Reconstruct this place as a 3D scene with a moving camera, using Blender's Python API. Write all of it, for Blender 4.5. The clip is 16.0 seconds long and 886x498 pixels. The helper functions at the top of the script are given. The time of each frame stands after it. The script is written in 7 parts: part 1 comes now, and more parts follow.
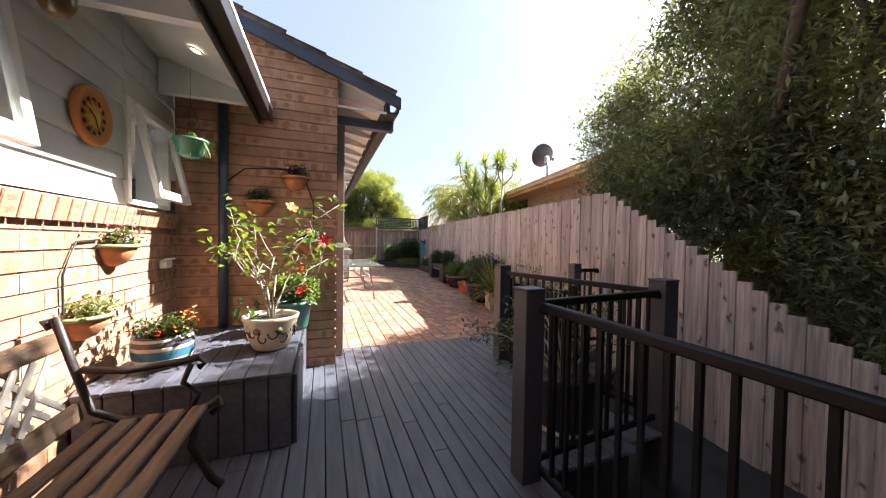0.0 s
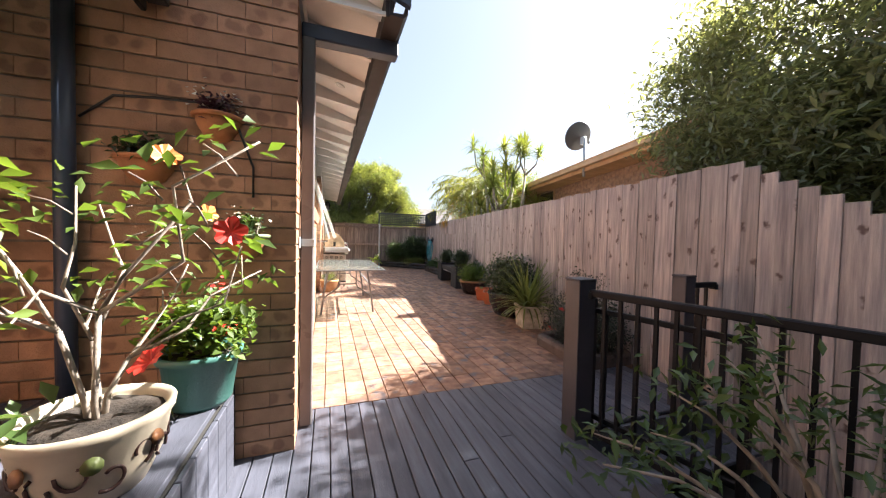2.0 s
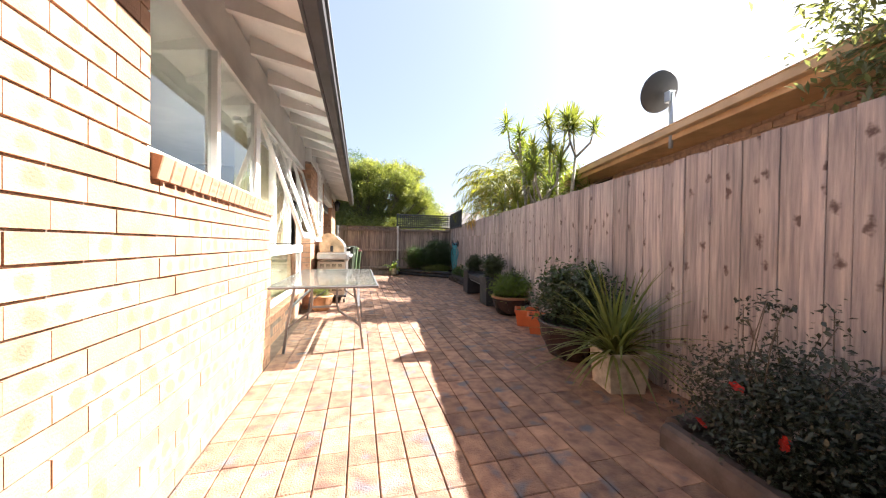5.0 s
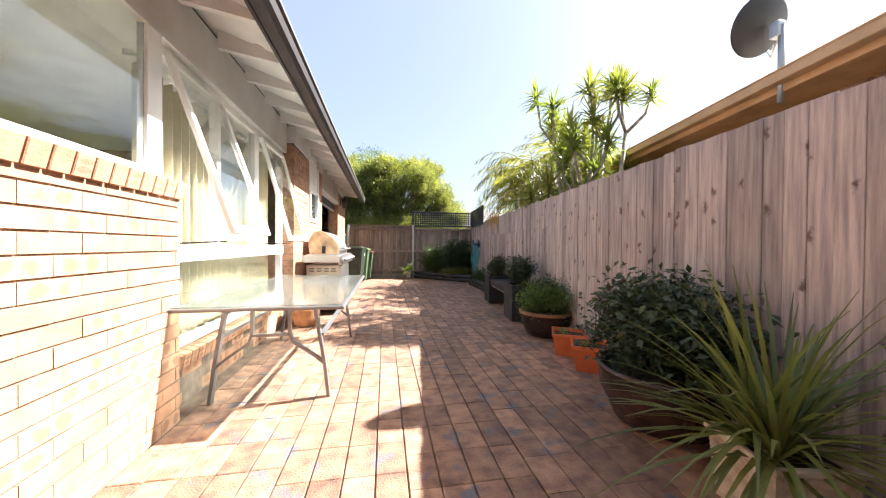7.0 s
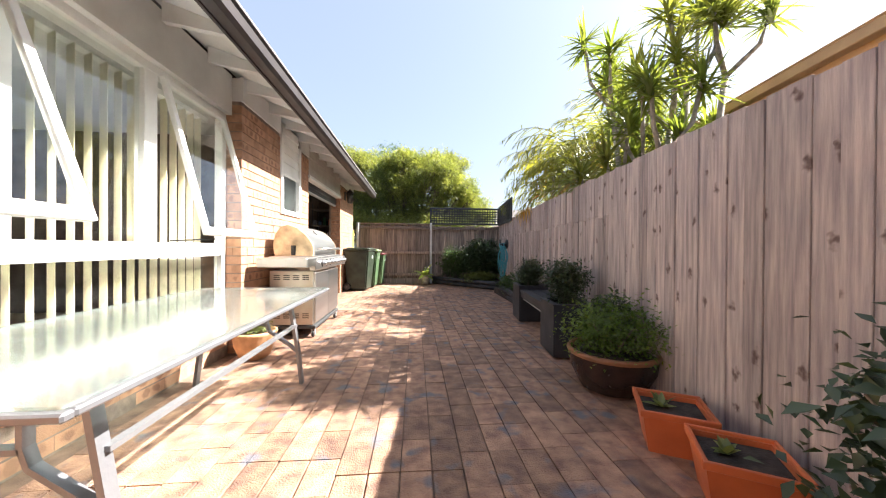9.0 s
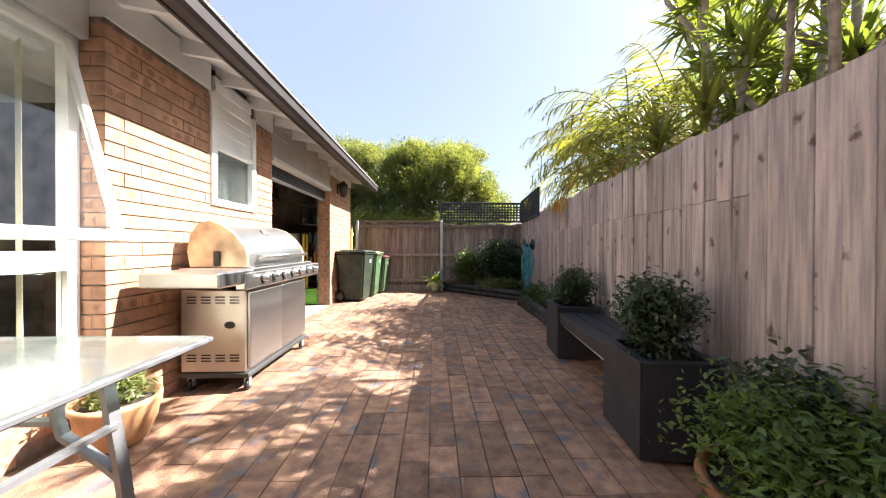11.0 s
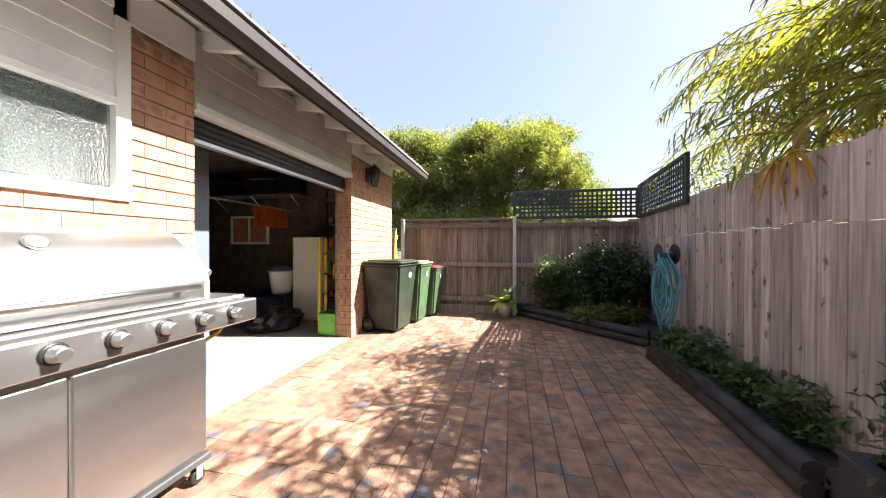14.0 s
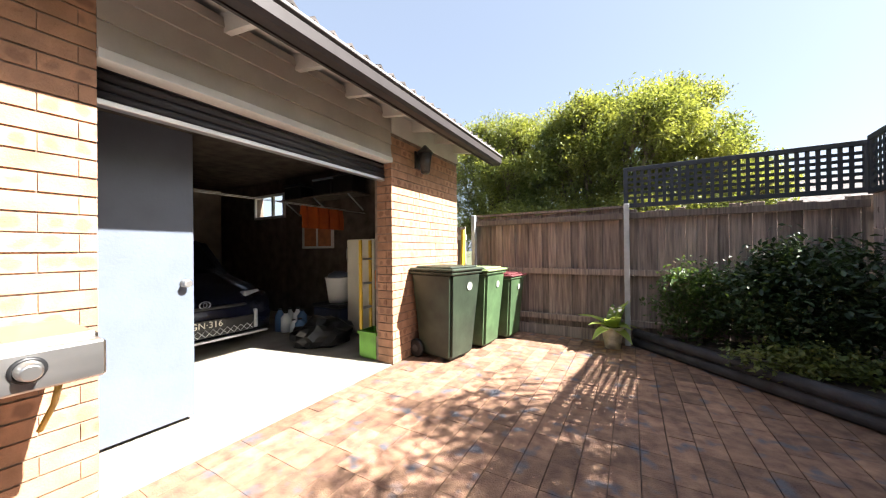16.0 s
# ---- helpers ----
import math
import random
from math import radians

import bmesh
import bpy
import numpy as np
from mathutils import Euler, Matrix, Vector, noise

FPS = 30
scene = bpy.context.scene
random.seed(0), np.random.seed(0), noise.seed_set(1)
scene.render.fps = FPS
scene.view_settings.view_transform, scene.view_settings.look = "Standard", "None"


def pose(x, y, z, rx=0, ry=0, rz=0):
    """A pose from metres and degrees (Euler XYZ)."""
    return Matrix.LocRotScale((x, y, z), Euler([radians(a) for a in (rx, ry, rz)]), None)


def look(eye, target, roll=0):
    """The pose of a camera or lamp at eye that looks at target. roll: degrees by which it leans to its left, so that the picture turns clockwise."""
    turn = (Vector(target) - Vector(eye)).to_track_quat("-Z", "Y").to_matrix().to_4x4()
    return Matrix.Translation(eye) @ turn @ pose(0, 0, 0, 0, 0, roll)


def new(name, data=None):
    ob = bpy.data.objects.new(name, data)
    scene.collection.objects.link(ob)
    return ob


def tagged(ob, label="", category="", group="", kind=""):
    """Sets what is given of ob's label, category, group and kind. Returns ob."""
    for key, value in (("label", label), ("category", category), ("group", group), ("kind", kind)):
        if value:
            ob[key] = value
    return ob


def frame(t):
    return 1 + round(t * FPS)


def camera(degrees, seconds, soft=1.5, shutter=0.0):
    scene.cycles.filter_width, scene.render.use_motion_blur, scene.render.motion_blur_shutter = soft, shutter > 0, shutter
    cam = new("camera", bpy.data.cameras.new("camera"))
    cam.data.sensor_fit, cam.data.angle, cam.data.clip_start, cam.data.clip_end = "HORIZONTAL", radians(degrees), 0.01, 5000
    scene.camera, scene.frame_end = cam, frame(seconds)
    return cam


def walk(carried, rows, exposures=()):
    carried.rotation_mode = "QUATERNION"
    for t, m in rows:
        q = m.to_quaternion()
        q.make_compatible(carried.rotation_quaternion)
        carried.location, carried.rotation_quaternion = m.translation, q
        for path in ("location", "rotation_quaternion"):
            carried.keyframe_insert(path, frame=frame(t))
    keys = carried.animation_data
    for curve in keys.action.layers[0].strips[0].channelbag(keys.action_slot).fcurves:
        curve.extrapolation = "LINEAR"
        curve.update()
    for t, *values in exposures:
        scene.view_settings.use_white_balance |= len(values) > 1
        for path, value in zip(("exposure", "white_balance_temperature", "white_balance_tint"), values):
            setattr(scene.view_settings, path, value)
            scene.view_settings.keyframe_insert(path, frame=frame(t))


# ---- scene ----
cam = camera(107.4, 16.0, soft=1.15)
PATH = [
    (0, (0.034, 0.383, 1.182), (0.724, 2.259, 1.132), 0.9),
    (0.5, (0.111, 0.703, 1.19), (0.767, 2.591, 1.136), 1.0),
    (1, (0.179, 1.04, 1.186), (0.831, 2.929, 1.123), 1.2),
    (1.5, (0.226, 1.367, 1.175), (0.885, 3.254, 1.117), 1.2),
    (2, (0.313, 1.704, 1.16), (0.977, 3.589, 1.101), 1.3),
    (2.5, (0.401, 1.995, 1.153), (1.066, 3.88, 1.099), 1.3),
    (3, (0.506, 2.341, 1.152), (1.164, 4.229, 1.105), 1.4),
    (3.5, (0.622, 2.607, 1.129), (1.257, 4.503, 1.087), 1.2),
    (4, (0.739, 2.864, 1.126), (1.326, 4.775, 1.085), 1.0),
    (4.5, (0.819, 3.109, 1.121), (1.366, 5.032, 1.082), 1.0),
    (5, (0.936, 3.354, 1.091), (1.434, 5.291, 1.066), 0.7),
    (7.5, (1.469, 4.749, 1.07), (1.778, 6.725, 1.051), 0.5),
    (8, (1.585, 5.082, 1.066), (1.842, 7.065, 1.052), 0.5),
    (8.5, (1.726, 5.423, 1.06), (1.931, 7.412, 1.05), 0.4),
    (9, (1.831, 5.81, 1.038), (2.001, 7.802, 1.029), 0.4),
    (11.5, (2.126, 7.523, 1.128), (2.133, 9.523, 1.112), 0.3),
    (12, (2.167, 7.93, 1.168), (2.113, 9.929, 1.149), 0.6),
    (12.5, (2.217, 8.258, 1.178), (2.113, 10.255, 1.168), 0.6),
    (13, (2.261, 8.629, 1.206), (2.074, 10.62, 1.195), 0.5),
    (13.5, (2.273, 8.969, 1.194), (1.983, 10.948, 1.188), 0.3),
    (14, (2.234, 9.308, 1.203), (1.82, 11.264, 1.191), 0.1),
    (14.5, (2.252, 9.622, 1.203), (1.683, 11.539, 1.193), -0.2),
    (15, (2.253, 9.934, 1.212), (1.544, 11.804, 1.201), -0.3),
    (15.5, (2.273, 10.226, 1.203), (1.432, 12.041, 1.201), -0.4),
    (16, (2.325, 10.586, 1.194), (1.324, 12.318, 1.201), -0.6),
]
walk(cam, [(t, look(eye, target, roll)) for t, eye, target, roll in PATH])
# ---- light and exposure ----
world = bpy.data.worlds.new("sky")
scene.world = world
world.use_nodes = True
wn = world.node_tree
sky = wn.nodes.new("ShaderNodeTexSky")
sky.sky_type, sky.sun_disc = "NISHITA", False
SUN_AT = Vector((1.04, 0.2, 1.0)).normalized()
sky.sun_elevation = math.asin(SUN_AT.z)
sky.sun_rotation = math.atan2(SUN_AT.x, SUN_AT.y)
sky.air_density, sky.dust_density, sky.ozone_density = 1.0, 2.6, 0.6
haze = wn.nodes.new("ShaderNodeMix")
haze.data_type = "RGBA"
haze.inputs[0].default_value = 0.35
haze.inputs[7].default_value = (5.0, 5.7, 7.0, 1)
wn.links.new(sky.outputs[0], haze.inputs[6])
wn.links.new(haze.outputs[2], wn.nodes["Background"].inputs[0])
wn.nodes["Background"].inputs[1].default_value = 0.04
sun = new("sun", bpy.data.lights.new("sun", "SUN"))
sun.data.energy, sun.data.angle, sun.data.color = 5.0, radians(0.55), (1.0, 0.957, 0.905)
sun.matrix_world = look(SUN_AT * 40, (0, 0, 0))
scene.view_settings.exposure = 2.55


# ---- materials ----
def mat(name, col, rough=0.7, var=0.2, scale=4.0, fine=60.0, bump=0.15, metal=0.0, rnd=0.12, col2=None, spec=0.5, stretch=(1, 1, 1), local=False):
    """Two scales of mottling, a fine relief, and a small shift from piece to piece."""
    m = bpy.data.materials.new(name)
    m.use_nodes = True
    nt = m.node_tree
    N, L = nt.nodes, nt.links
    b = N["Principled BSDF"]
    b.inputs["Roughness"].default_value = rough
    b.inputs["Metallic"].default_value = metal
    b.inputs["Specular IOR Level"].default_value = spec
    if local:
        pos = N.new("ShaderNodeTexCoord").outputs["Object"]
    else:
        pos = N.new("ShaderNodeNewGeometry").outputs["Position"]
    mp = N.new("ShaderNodeMapping")
    mp.inputs["Scale"].default_value = stretch
    L.new(pos, mp.inputs[0])
    n1, n2 = N.new("ShaderNodeTexNoise"), N.new("ShaderNodeTexNoise")
    n1.inputs["Scale"].default_value, n2.inputs["Scale"].default_value = scale, fine
    n1.inputs["Detail"].default_value, n2.inputs["Detail"].default_value = 5, 4
    for n in (n1, n2):
        L.new(mp.outputs[0], n.inputs["Vector"])
    mix = N.new("ShaderNodeMix")
    mix.data_type = "RGBA"
    c2 = col2 or tuple(c * (1 - 2 * var) for c in col)
    c1 = col if col2 else tuple(min(1, c * (1 + var)) for c in col)
    mix.inputs[6].default_value, mix.inputs[7].default_value = (*c1, 1), (*c2, 1)
    ramp = N.new("ShaderNodeMapRange")
    ramp.inputs[1].default_value, ramp.inputs[2].default_value = 0.32, 0.68
    L.new(n1.outputs[0], ramp.inputs[0])
    L.new(ramp.outputs[0], mix.inputs[0])
    hsv = N.new("ShaderNodeHueSaturation")
    oi, ma = N.new("ShaderNodeObjectInfo"), N.new("ShaderNodeMapRange")
    geo = N.new("ShaderNodeNewGeometry")
    add = N.new("ShaderNodeMath")
    add.operation = "ADD"
    L.new(oi.outputs["Random"], add.inputs[0])
    L.new(geo.outputs["Random Per Island"], add.inputs[1])
    fr = N.new("ShaderNodeMath")
    fr.operation = "FRACT"
    L.new(add.outputs[0], fr.inputs[0])
    ma.inputs[3].default_value, ma.inputs[4].default_value = 1 - rnd, 1 + rnd
    L.new(fr.outputs[0], ma.inputs[0])
    mul = N.new("ShaderNodeMath")
    mul.operation = "MULTIPLY"
    mr = N.new("ShaderNodeMapRange")
    mr.inputs[3].default_value, mr.inputs[4].default_value = 1 - var * 0.5, 1 + var * 0.5
    L.new(n2.outputs[0], mr.inputs[0])
    L.new(ma.outputs[0], mul.inputs[0])
    L.new(mr.outputs[0], mul.inputs[1])
    L.new(mul.outputs[0], hsv.inputs["Value"])
    L.new(mix.outputs[2], hsv.inputs["Color"])
    L.new(hsv.outputs[0], b.inputs["Base Color"])
    rr = N.new("ShaderNodeMapRange")
    rr.inputs[3].default_value, rr.inputs[4].default_value = max(0.03, rough - 0.12), min(1, rough + 0.12)
    L.new(n1.outputs[0], rr.inputs[0])
    L.new(rr.outputs[0], b.inputs["Roughness"])
    if bump:
        bp = N.new("ShaderNodeBump")
        bp.inputs["Strength"].default_value, bp.inputs["Distance"].default_value = bump, 0.01
        L.new(n2.outputs[0], bp.inputs["Height"])
        L.new(bp.outputs[0], b.inputs["Normal"])
    return m


def brick_mat(name, col, dark):
    """Pressed clay brick with two scorched patches on some faces."""
    m = mat(name, col, 0.85, 0.12, 9, 130, 0.35, rnd=0.14)
    nt = m.node_tree
    N, L = nt.nodes, nt.links
    hsv = next(n for n in N if n.type == "HUE_SAT")
    b = N["Principled BSDF"]
    uv, sep = N.new("ShaderNodeUVMap"), N.new("ShaderNodeSeparateXYZ")
    no = N.new("ShaderNodeTexNoise")
    no.inputs["Scale"].default_value = 14
    geo = N.new("ShaderNodeNewGeometry")
    L.new(geo.outputs["Position"], no.inputs["Vector"])
    L.new(uv.outputs[0], sep.inputs[0])

    def calc(op, a, c):
        n = N.new("ShaderNodeMath")
        n.operation = op
        for k, v in enumerate((a, c)):
            if isinstance(v, (int, float)):
                n.inputs[k].default_value = v
            elif v is not None:
                L.new(v, n.inputs[k])
        return n.outputs[0]
    # distance from the nearer of two patch centres at 0.3 and 0.7 of the length
    ux = calc("ABSOLUTE", calc("SUBTRACT", sep.outputs[0], 0.5), None)
    dx = calc("MULTIPLY", calc("SUBTRACT", ux, 0.2), 6.5)
    dy = calc("MULTIPLY", calc("SUBTRACT", sep.outputs[1], 0.5), 2.3)
    d = calc("SQRT", calc("ADD", calc("MULTIPLY", dx, dx), calc("MULTIPLY", dy, dy)), None)
    d = calc("ADD", d, calc("MULTIPLY", calc("SUBTRACT", no.outputs[0], 0.5), 2.2))
    mr = N.new("ShaderNodeMapRange")
    mr.interpolation_type = "SMOOTHSTEP"
    mr.inputs[1].default_value, mr.inputs[2].default_value = 1.1, 0.5
    L.new(d, mr.inputs[0])
    fr = next(n for n in N if n.type == "MATH" and n.operation == "FRACT")
    g = N.new("ShaderNodeMapRange")
    g.inputs[1].default_value, g.inputs[2].default_value = 0.5, 0.62
    L.new(fr.outputs[0], g.inputs[0])
    fac = calc("MULTIPLY", calc("MULTIPLY", mr.outputs[0], g.outputs[0]), 0.62)
    mix = N.new("ShaderNodeMix")
    mix.data_type = "RGBA"
    mix.inputs[7].default_value = (*dark, 1)
    L.new(fac, mix.inputs[0])
    L.new(hsv.outputs[0], mix.inputs[6])
    L.new(mix.outputs[2], b.inputs["Base Color"])
    return m


def paver_mat():
    m = mat("clay_paver", (0.36, 0.213, 0.132), 0.66, 0.24, 11, 110, 0.8, rnd=0.32, col2=(0.16, 0.084, 0.06))
    nt = m.node_tree
    N, L = nt.nodes, nt.links
    hsv, b = next(n for n in N if n.type == "HUE_SAT"), N["Principled BSDF"]
    no, mr, mix = N.new("ShaderNodeTexNoise"), N.new("ShaderNodeMapRange"), N.new("ShaderNodeMix")
    no.inputs["Scale"].default_value = 6.5
    no.inputs["Detail"].default_value = 2.0
    geo = N.new("ShaderNodeNewGeometry")
    L.new(geo.outputs["Position"], no.inputs["Vector"])
    mr.inputs[1].default_value, mr.inputs[2].default_value, mr.inputs[4].default_value = 0.58, 0.70, 0.85
    L.new(no.outputs[0], mr.inputs[0])
    mix.data_type = "RGBA"
    mix.inputs[7].default_value = (0.1, 0.115, 0.145, 1)   # blue-grey firing flashes
    L.new(mr.outputs[0], mix.inputs[0])
    L.new(hsv.outputs[0], mix.inputs[6])
    L.new(mix.outputs[2], b.inputs["Base Color"])
    return m


def glass_mat(name="window_glass", tint=(0.93, 0.97, 0.96), rough=0.0):
    m = bpy.data.materials.new(name)
    m.use_nodes = True
    b = m.node_tree.nodes["Principled BSDF"]
    b.inputs["Base Color"].default_value = (*tint, 1)
    b.inputs["Transmission Weight"].default_value = 1
    b.inputs["Roughness"].default_value = rough
    b.inputs["IOR"].default_value = 1.45
    return m


def leaf_mat(name, col, col2, through_light=0.35, rnd=0.35, rough=0.45):
    m = mat(name, col, rough, 0.2, 1.2, 30, 0.0, rnd=rnd, col2=col2)
    nt = m.node_tree
    N, L = nt.nodes, nt.links
    b, out = N["Principled BSDF"], N["Material Output"]
    hsv = next(n for n in N if n.type == "HUE_SAT")
    tr, ms = N.new("ShaderNodeBsdfTranslucent"), N.new("ShaderNodeMixShader")
    bright = N.new("ShaderNodeMix")
    bright.data_type, bright.blend_type = "RGBA", "MULTIPLY"
    bright.inputs[0].default_value = 1
    bright.inputs[7].default_value = (1.9, 1.8, 0.8, 1)
    L.new(hsv.outputs[0], bright.inputs[6])
    L.new(bright.outputs[2], tr.inputs[0])
    ms.inputs[0].default_value = through_light
    L.new(b.outputs[0], ms.inputs[1])
    L.new(tr.outputs[0], ms.inputs[2])
    L.new(ms.outputs[0], out.inputs[0])
    return m


BRICK = brick_mat("brick_clay", (0.415, 0.23, 0.14), (0.17, 0.085, 0.056))
MORTAR = mat("mortar", (0.25, 0.19, 0.15), 0.95, 0.2, 12, 160, 0.4)
PAVER = paver_mat()


def add_knots(m, dark):
    """Dark oval knots scattered over sawn boards, shifted from board to board."""
    N, L = m.node_tree.nodes, m.node_tree.links
    hsv, b = next(n for n in N if n.type == "HUE_SAT"), N["Principled BSDF"]
    geo, oi, vo = N.new("ShaderNodeNewGeometry"), N.new("ShaderNodeObjectInfo"), N.new("ShaderNodeTexVoronoi")
    vo.voronoi_dimensions = "2D"
    se, co, mu = N.new("ShaderNodeSeparateXYZ"), N.new("ShaderNodeCombineXYZ"), N.new("ShaderNodeMath")
    L.new(geo.outputs["Position"], se.inputs[0])
    mu.operation = "MULTIPLY_ADD"
    mu.inputs[1].default_value = 37.0
    L.new(oi.outputs["Random"], mu.inputs[0])
    L.new(se.outputs[2], mu.inputs[2])
    sq = N.new("ShaderNodeMath")
    sq.operation = "MULTIPLY"
    sq.inputs[1].default_value = 0.62
    L.new(mu.outputs[0], sq.inputs[0])
    L.new(se.outputs[1], co.inputs[0])
    L.new(sq.outputs[0], co.inputs[1])
    wob, wa = N.new("ShaderNodeTexNoise"), N.new("ShaderNodeMix")
    wob.inputs["Scale"].default_value = 22
    L.new(geo.outputs["Position"], wob.inputs["Vector"])
    wa.data_type, wa.blend_type = "RGBA", "LINEAR_LIGHT"
    wa.inputs[0].default_value = 0.035
    L.new(co.outputs[0], wa.inputs[6])
    L.new(wob.outputs["Color"], wa.inputs[7])
    L.new(wa.outputs[2], vo.inputs["Vector"])
    vo.inputs["Scale"].default_value = 6.5
    mr, mix = N.new("ShaderNodeMapRange"), N.new("ShaderNodeMix")
    mr.interpolation_type = "SMOOTHSTEP"
    mr.inputs[1].default_value, mr.inputs[2].default_value, mr.inputs[4].default_value = 0.17, 0.03, 0.85
    gate, cr, se2 = N.new("ShaderNodeMath"), N.new("ShaderNodeMath"), N.new("ShaderNodeSeparateXYZ")
    L.new(vo.outputs["Color"], se2.inputs[0])
    gate.operation, cr.operation = "LESS_THAN", "ADD"
    gate.inputs[1].default_value = 0.42
    L.new(se2.outputs[0], gate.inputs[0])
    L.new(vo.outputs["Distance"], cr.inputs[0])
    L.new(gate.outputs[0], cr.inputs[1])
    L.new(cr.outputs[0], mr.inputs[0])
    mix.data_type = "RGBA"
    mix.inputs[7].default_value = (*dark, 1)
    L.new(mr.outputs[0], mix.inputs[0])
    L.new(hsv.outputs[0], mix.inputs[6])
    L.new(mix.outputs[2], b.inputs["Base Color"])


SAND = mat("joint_sand", (0.15, 0.1, 0.072), 0.95, 0.2, 10, 150, 0.4)
DECK = mat("deck_paint_grey", (0.083, 0.087, 0.112), 0.5, 0.16, 5, 70, 0.25, rnd=0.14, stretch=(6, 0.6, 6))
# Near-black that stands in for shade below and inside the deck parts.
DECK_SHADE = mat("deck_shade_dark", (0.03, 0.028, 0.026), 0.9)
PALING = mat("paling_pine", (0.47, 0.39, 0.345), 0.8, 0.3, 7.5, 70, 0.4, rnd=0.26, col2=(0.24, 0.205, 0.2), stretch=(6, 6, 0.35))
PALING_OLD = mat("paling_old_hardwood", (0.33, 0.265, 0.225), 0.85, 0.34, 7.0, 60, 0.5, rnd=0.34, col2=(0.14, 0.115, 0.105), stretch=(6, 6, 0.35))
add_knots(PALING, (0.07, 0.035, 0.026))
GREYPOST = mat("galvanised_post", (0.45, 0.47, 0.48), 0.5, 0.1, 9, 60, 0.1)
WHITE = mat("white_paint", (0.78, 0.78, 0.76), 0.45, 0.05, 3, 60, 0.06, rnd=0.03)
OFFWHITE = mat("eave_paint", (0.62, 0.62, 0.6), 0.55, 0.06, 3, 60, 0.06, rnd=0.03)
BOARDS = mat("weatherboard_paint", (0.55, 0.57, 0.58), 0.5, 0.06, 3, 60, 0.1, rnd=0.03)
GUTTER = mat("gutter_brown", (0.035, 0.03, 0.03), 0.55, 0.1, 4, 60, 0.03, spec=0.25)
BLUEGREY = mat("trim_blue_grey", (0.045, 0.06, 0.095), 0.4, 0.1, 4, 60, 0.05)
PIPE = mat("downpipe_grey_brown", (0.17, 0.15, 0.15), 0.3, 0.1, 4, 60, 0.03)
TILE = mat("roof_tile_grey", (0.13, 0.115, 0.11), 0.85, 0.25, 8, 80, 0.4)
GLASS = glass_mat()
BLIND = leaf_mat("blind_fabric", (0.7, 0.67, 0.57), (0.65, 0.62, 0.52), 0.45, 0.05, 0.8)
next(n for n in BLIND.node_tree.nodes if n.type == "MIX" and n.blend_type == "MULTIPLY").inputs[7].default_value = (1.1, 1.08, 1.02, 1)
DARKROOM = mat("room_paint", (0.55, 0.5, 0.4), 0.8, 0.1)
POSTPAINT = mat("rail_post_paint", (0.04, 0.041, 0.055), 0.5, 0.12, 5, 60, 0.12, rnd=0.08)
RAILBLACK = mat("rail_powder_black", (0.006, 0.006, 0.008), 0.5, 0.1, 5, 60, 0.04, spec=0.25)
CONCRETE = mat("garage_concrete", (0.36, 0.33, 0.28), 0.8, 0.12, 3, 60, 0.2)
SOIL = mat("soil", (0.045, 0.033, 0.025), 0.95, 0.3, 14, 90, 0.7)
GRASS = mat("far_ground", (0.09, 0.1, 0.05), 0.95, 0.3, 1.0, 20, 0.5)
EDGING = mat("edging_dark", (0.036, 0.034, 0.038), 0.7, 0.2, 8, 70, 0.3, rnd=0.15)
LATTICE = mat("lattice_paint", (0.03, 0.035, 0.045), 0.5, 0.12)


# ---- builders ----
def box(bm, x0, x1, y0, y1, z0, z1, bevel=0.0, m=None):
    """A box, its edges bevelled, added to bm."""
    r = bmesh.ops.create_cube(bm, size=1.0)
    vs = r["verts"]
    bmesh.ops.scale(bm, vec=(abs(x1 - x0), abs(y1 - y0), abs(z1 - z0)), verts=vs)
    bmesh.ops.translate(bm, vec=((x0 + x1) / 2, (y0 + y1) / 2, (z0 + z1) / 2), verts=vs)
    if bevel:
        es = list({e for v in vs for e in v.link_edges})
        rb = bmesh.ops.bevel(bm, geom=es, offset=bevel, segments=1, affect="EDGES", profile=0.7)
        vs = list({v for f in rb["faces"] for v in f.verts} | {v for v in vs if v.is_valid})
    if m is not None:
        bmesh.ops.transform(bm, matrix=m, verts=vs)
    return bm


def boxes(*dims, bevel=0.0):
    bm = bmesh.new()
    for d in dims:
        box(bm, *d, bevel=bevel)
    return bm


def lathe(profile, n=28, cap=True):
    """A turned body from (radius, height) pairs."""
    bm = bmesh.new()
    rings = []
    for r, z in profile:
        rings.append([bm.verts.new((r * math.cos(2 * math.pi * k / n), r * math.sin(2 * math.pi * k / n), z)) for k in range(n)])
    for a, b in zip(rings, rings[1:]):
        for k in range(n):
            f = bm.faces.new((a[k], a[(k + 1) % n], b[(k + 1) % n], b[k]))
            f.smooth = True
    if cap:
        bm.faces.new(list(reversed(rings[0])))
        bm.faces.new(rings[-1])
    return bm


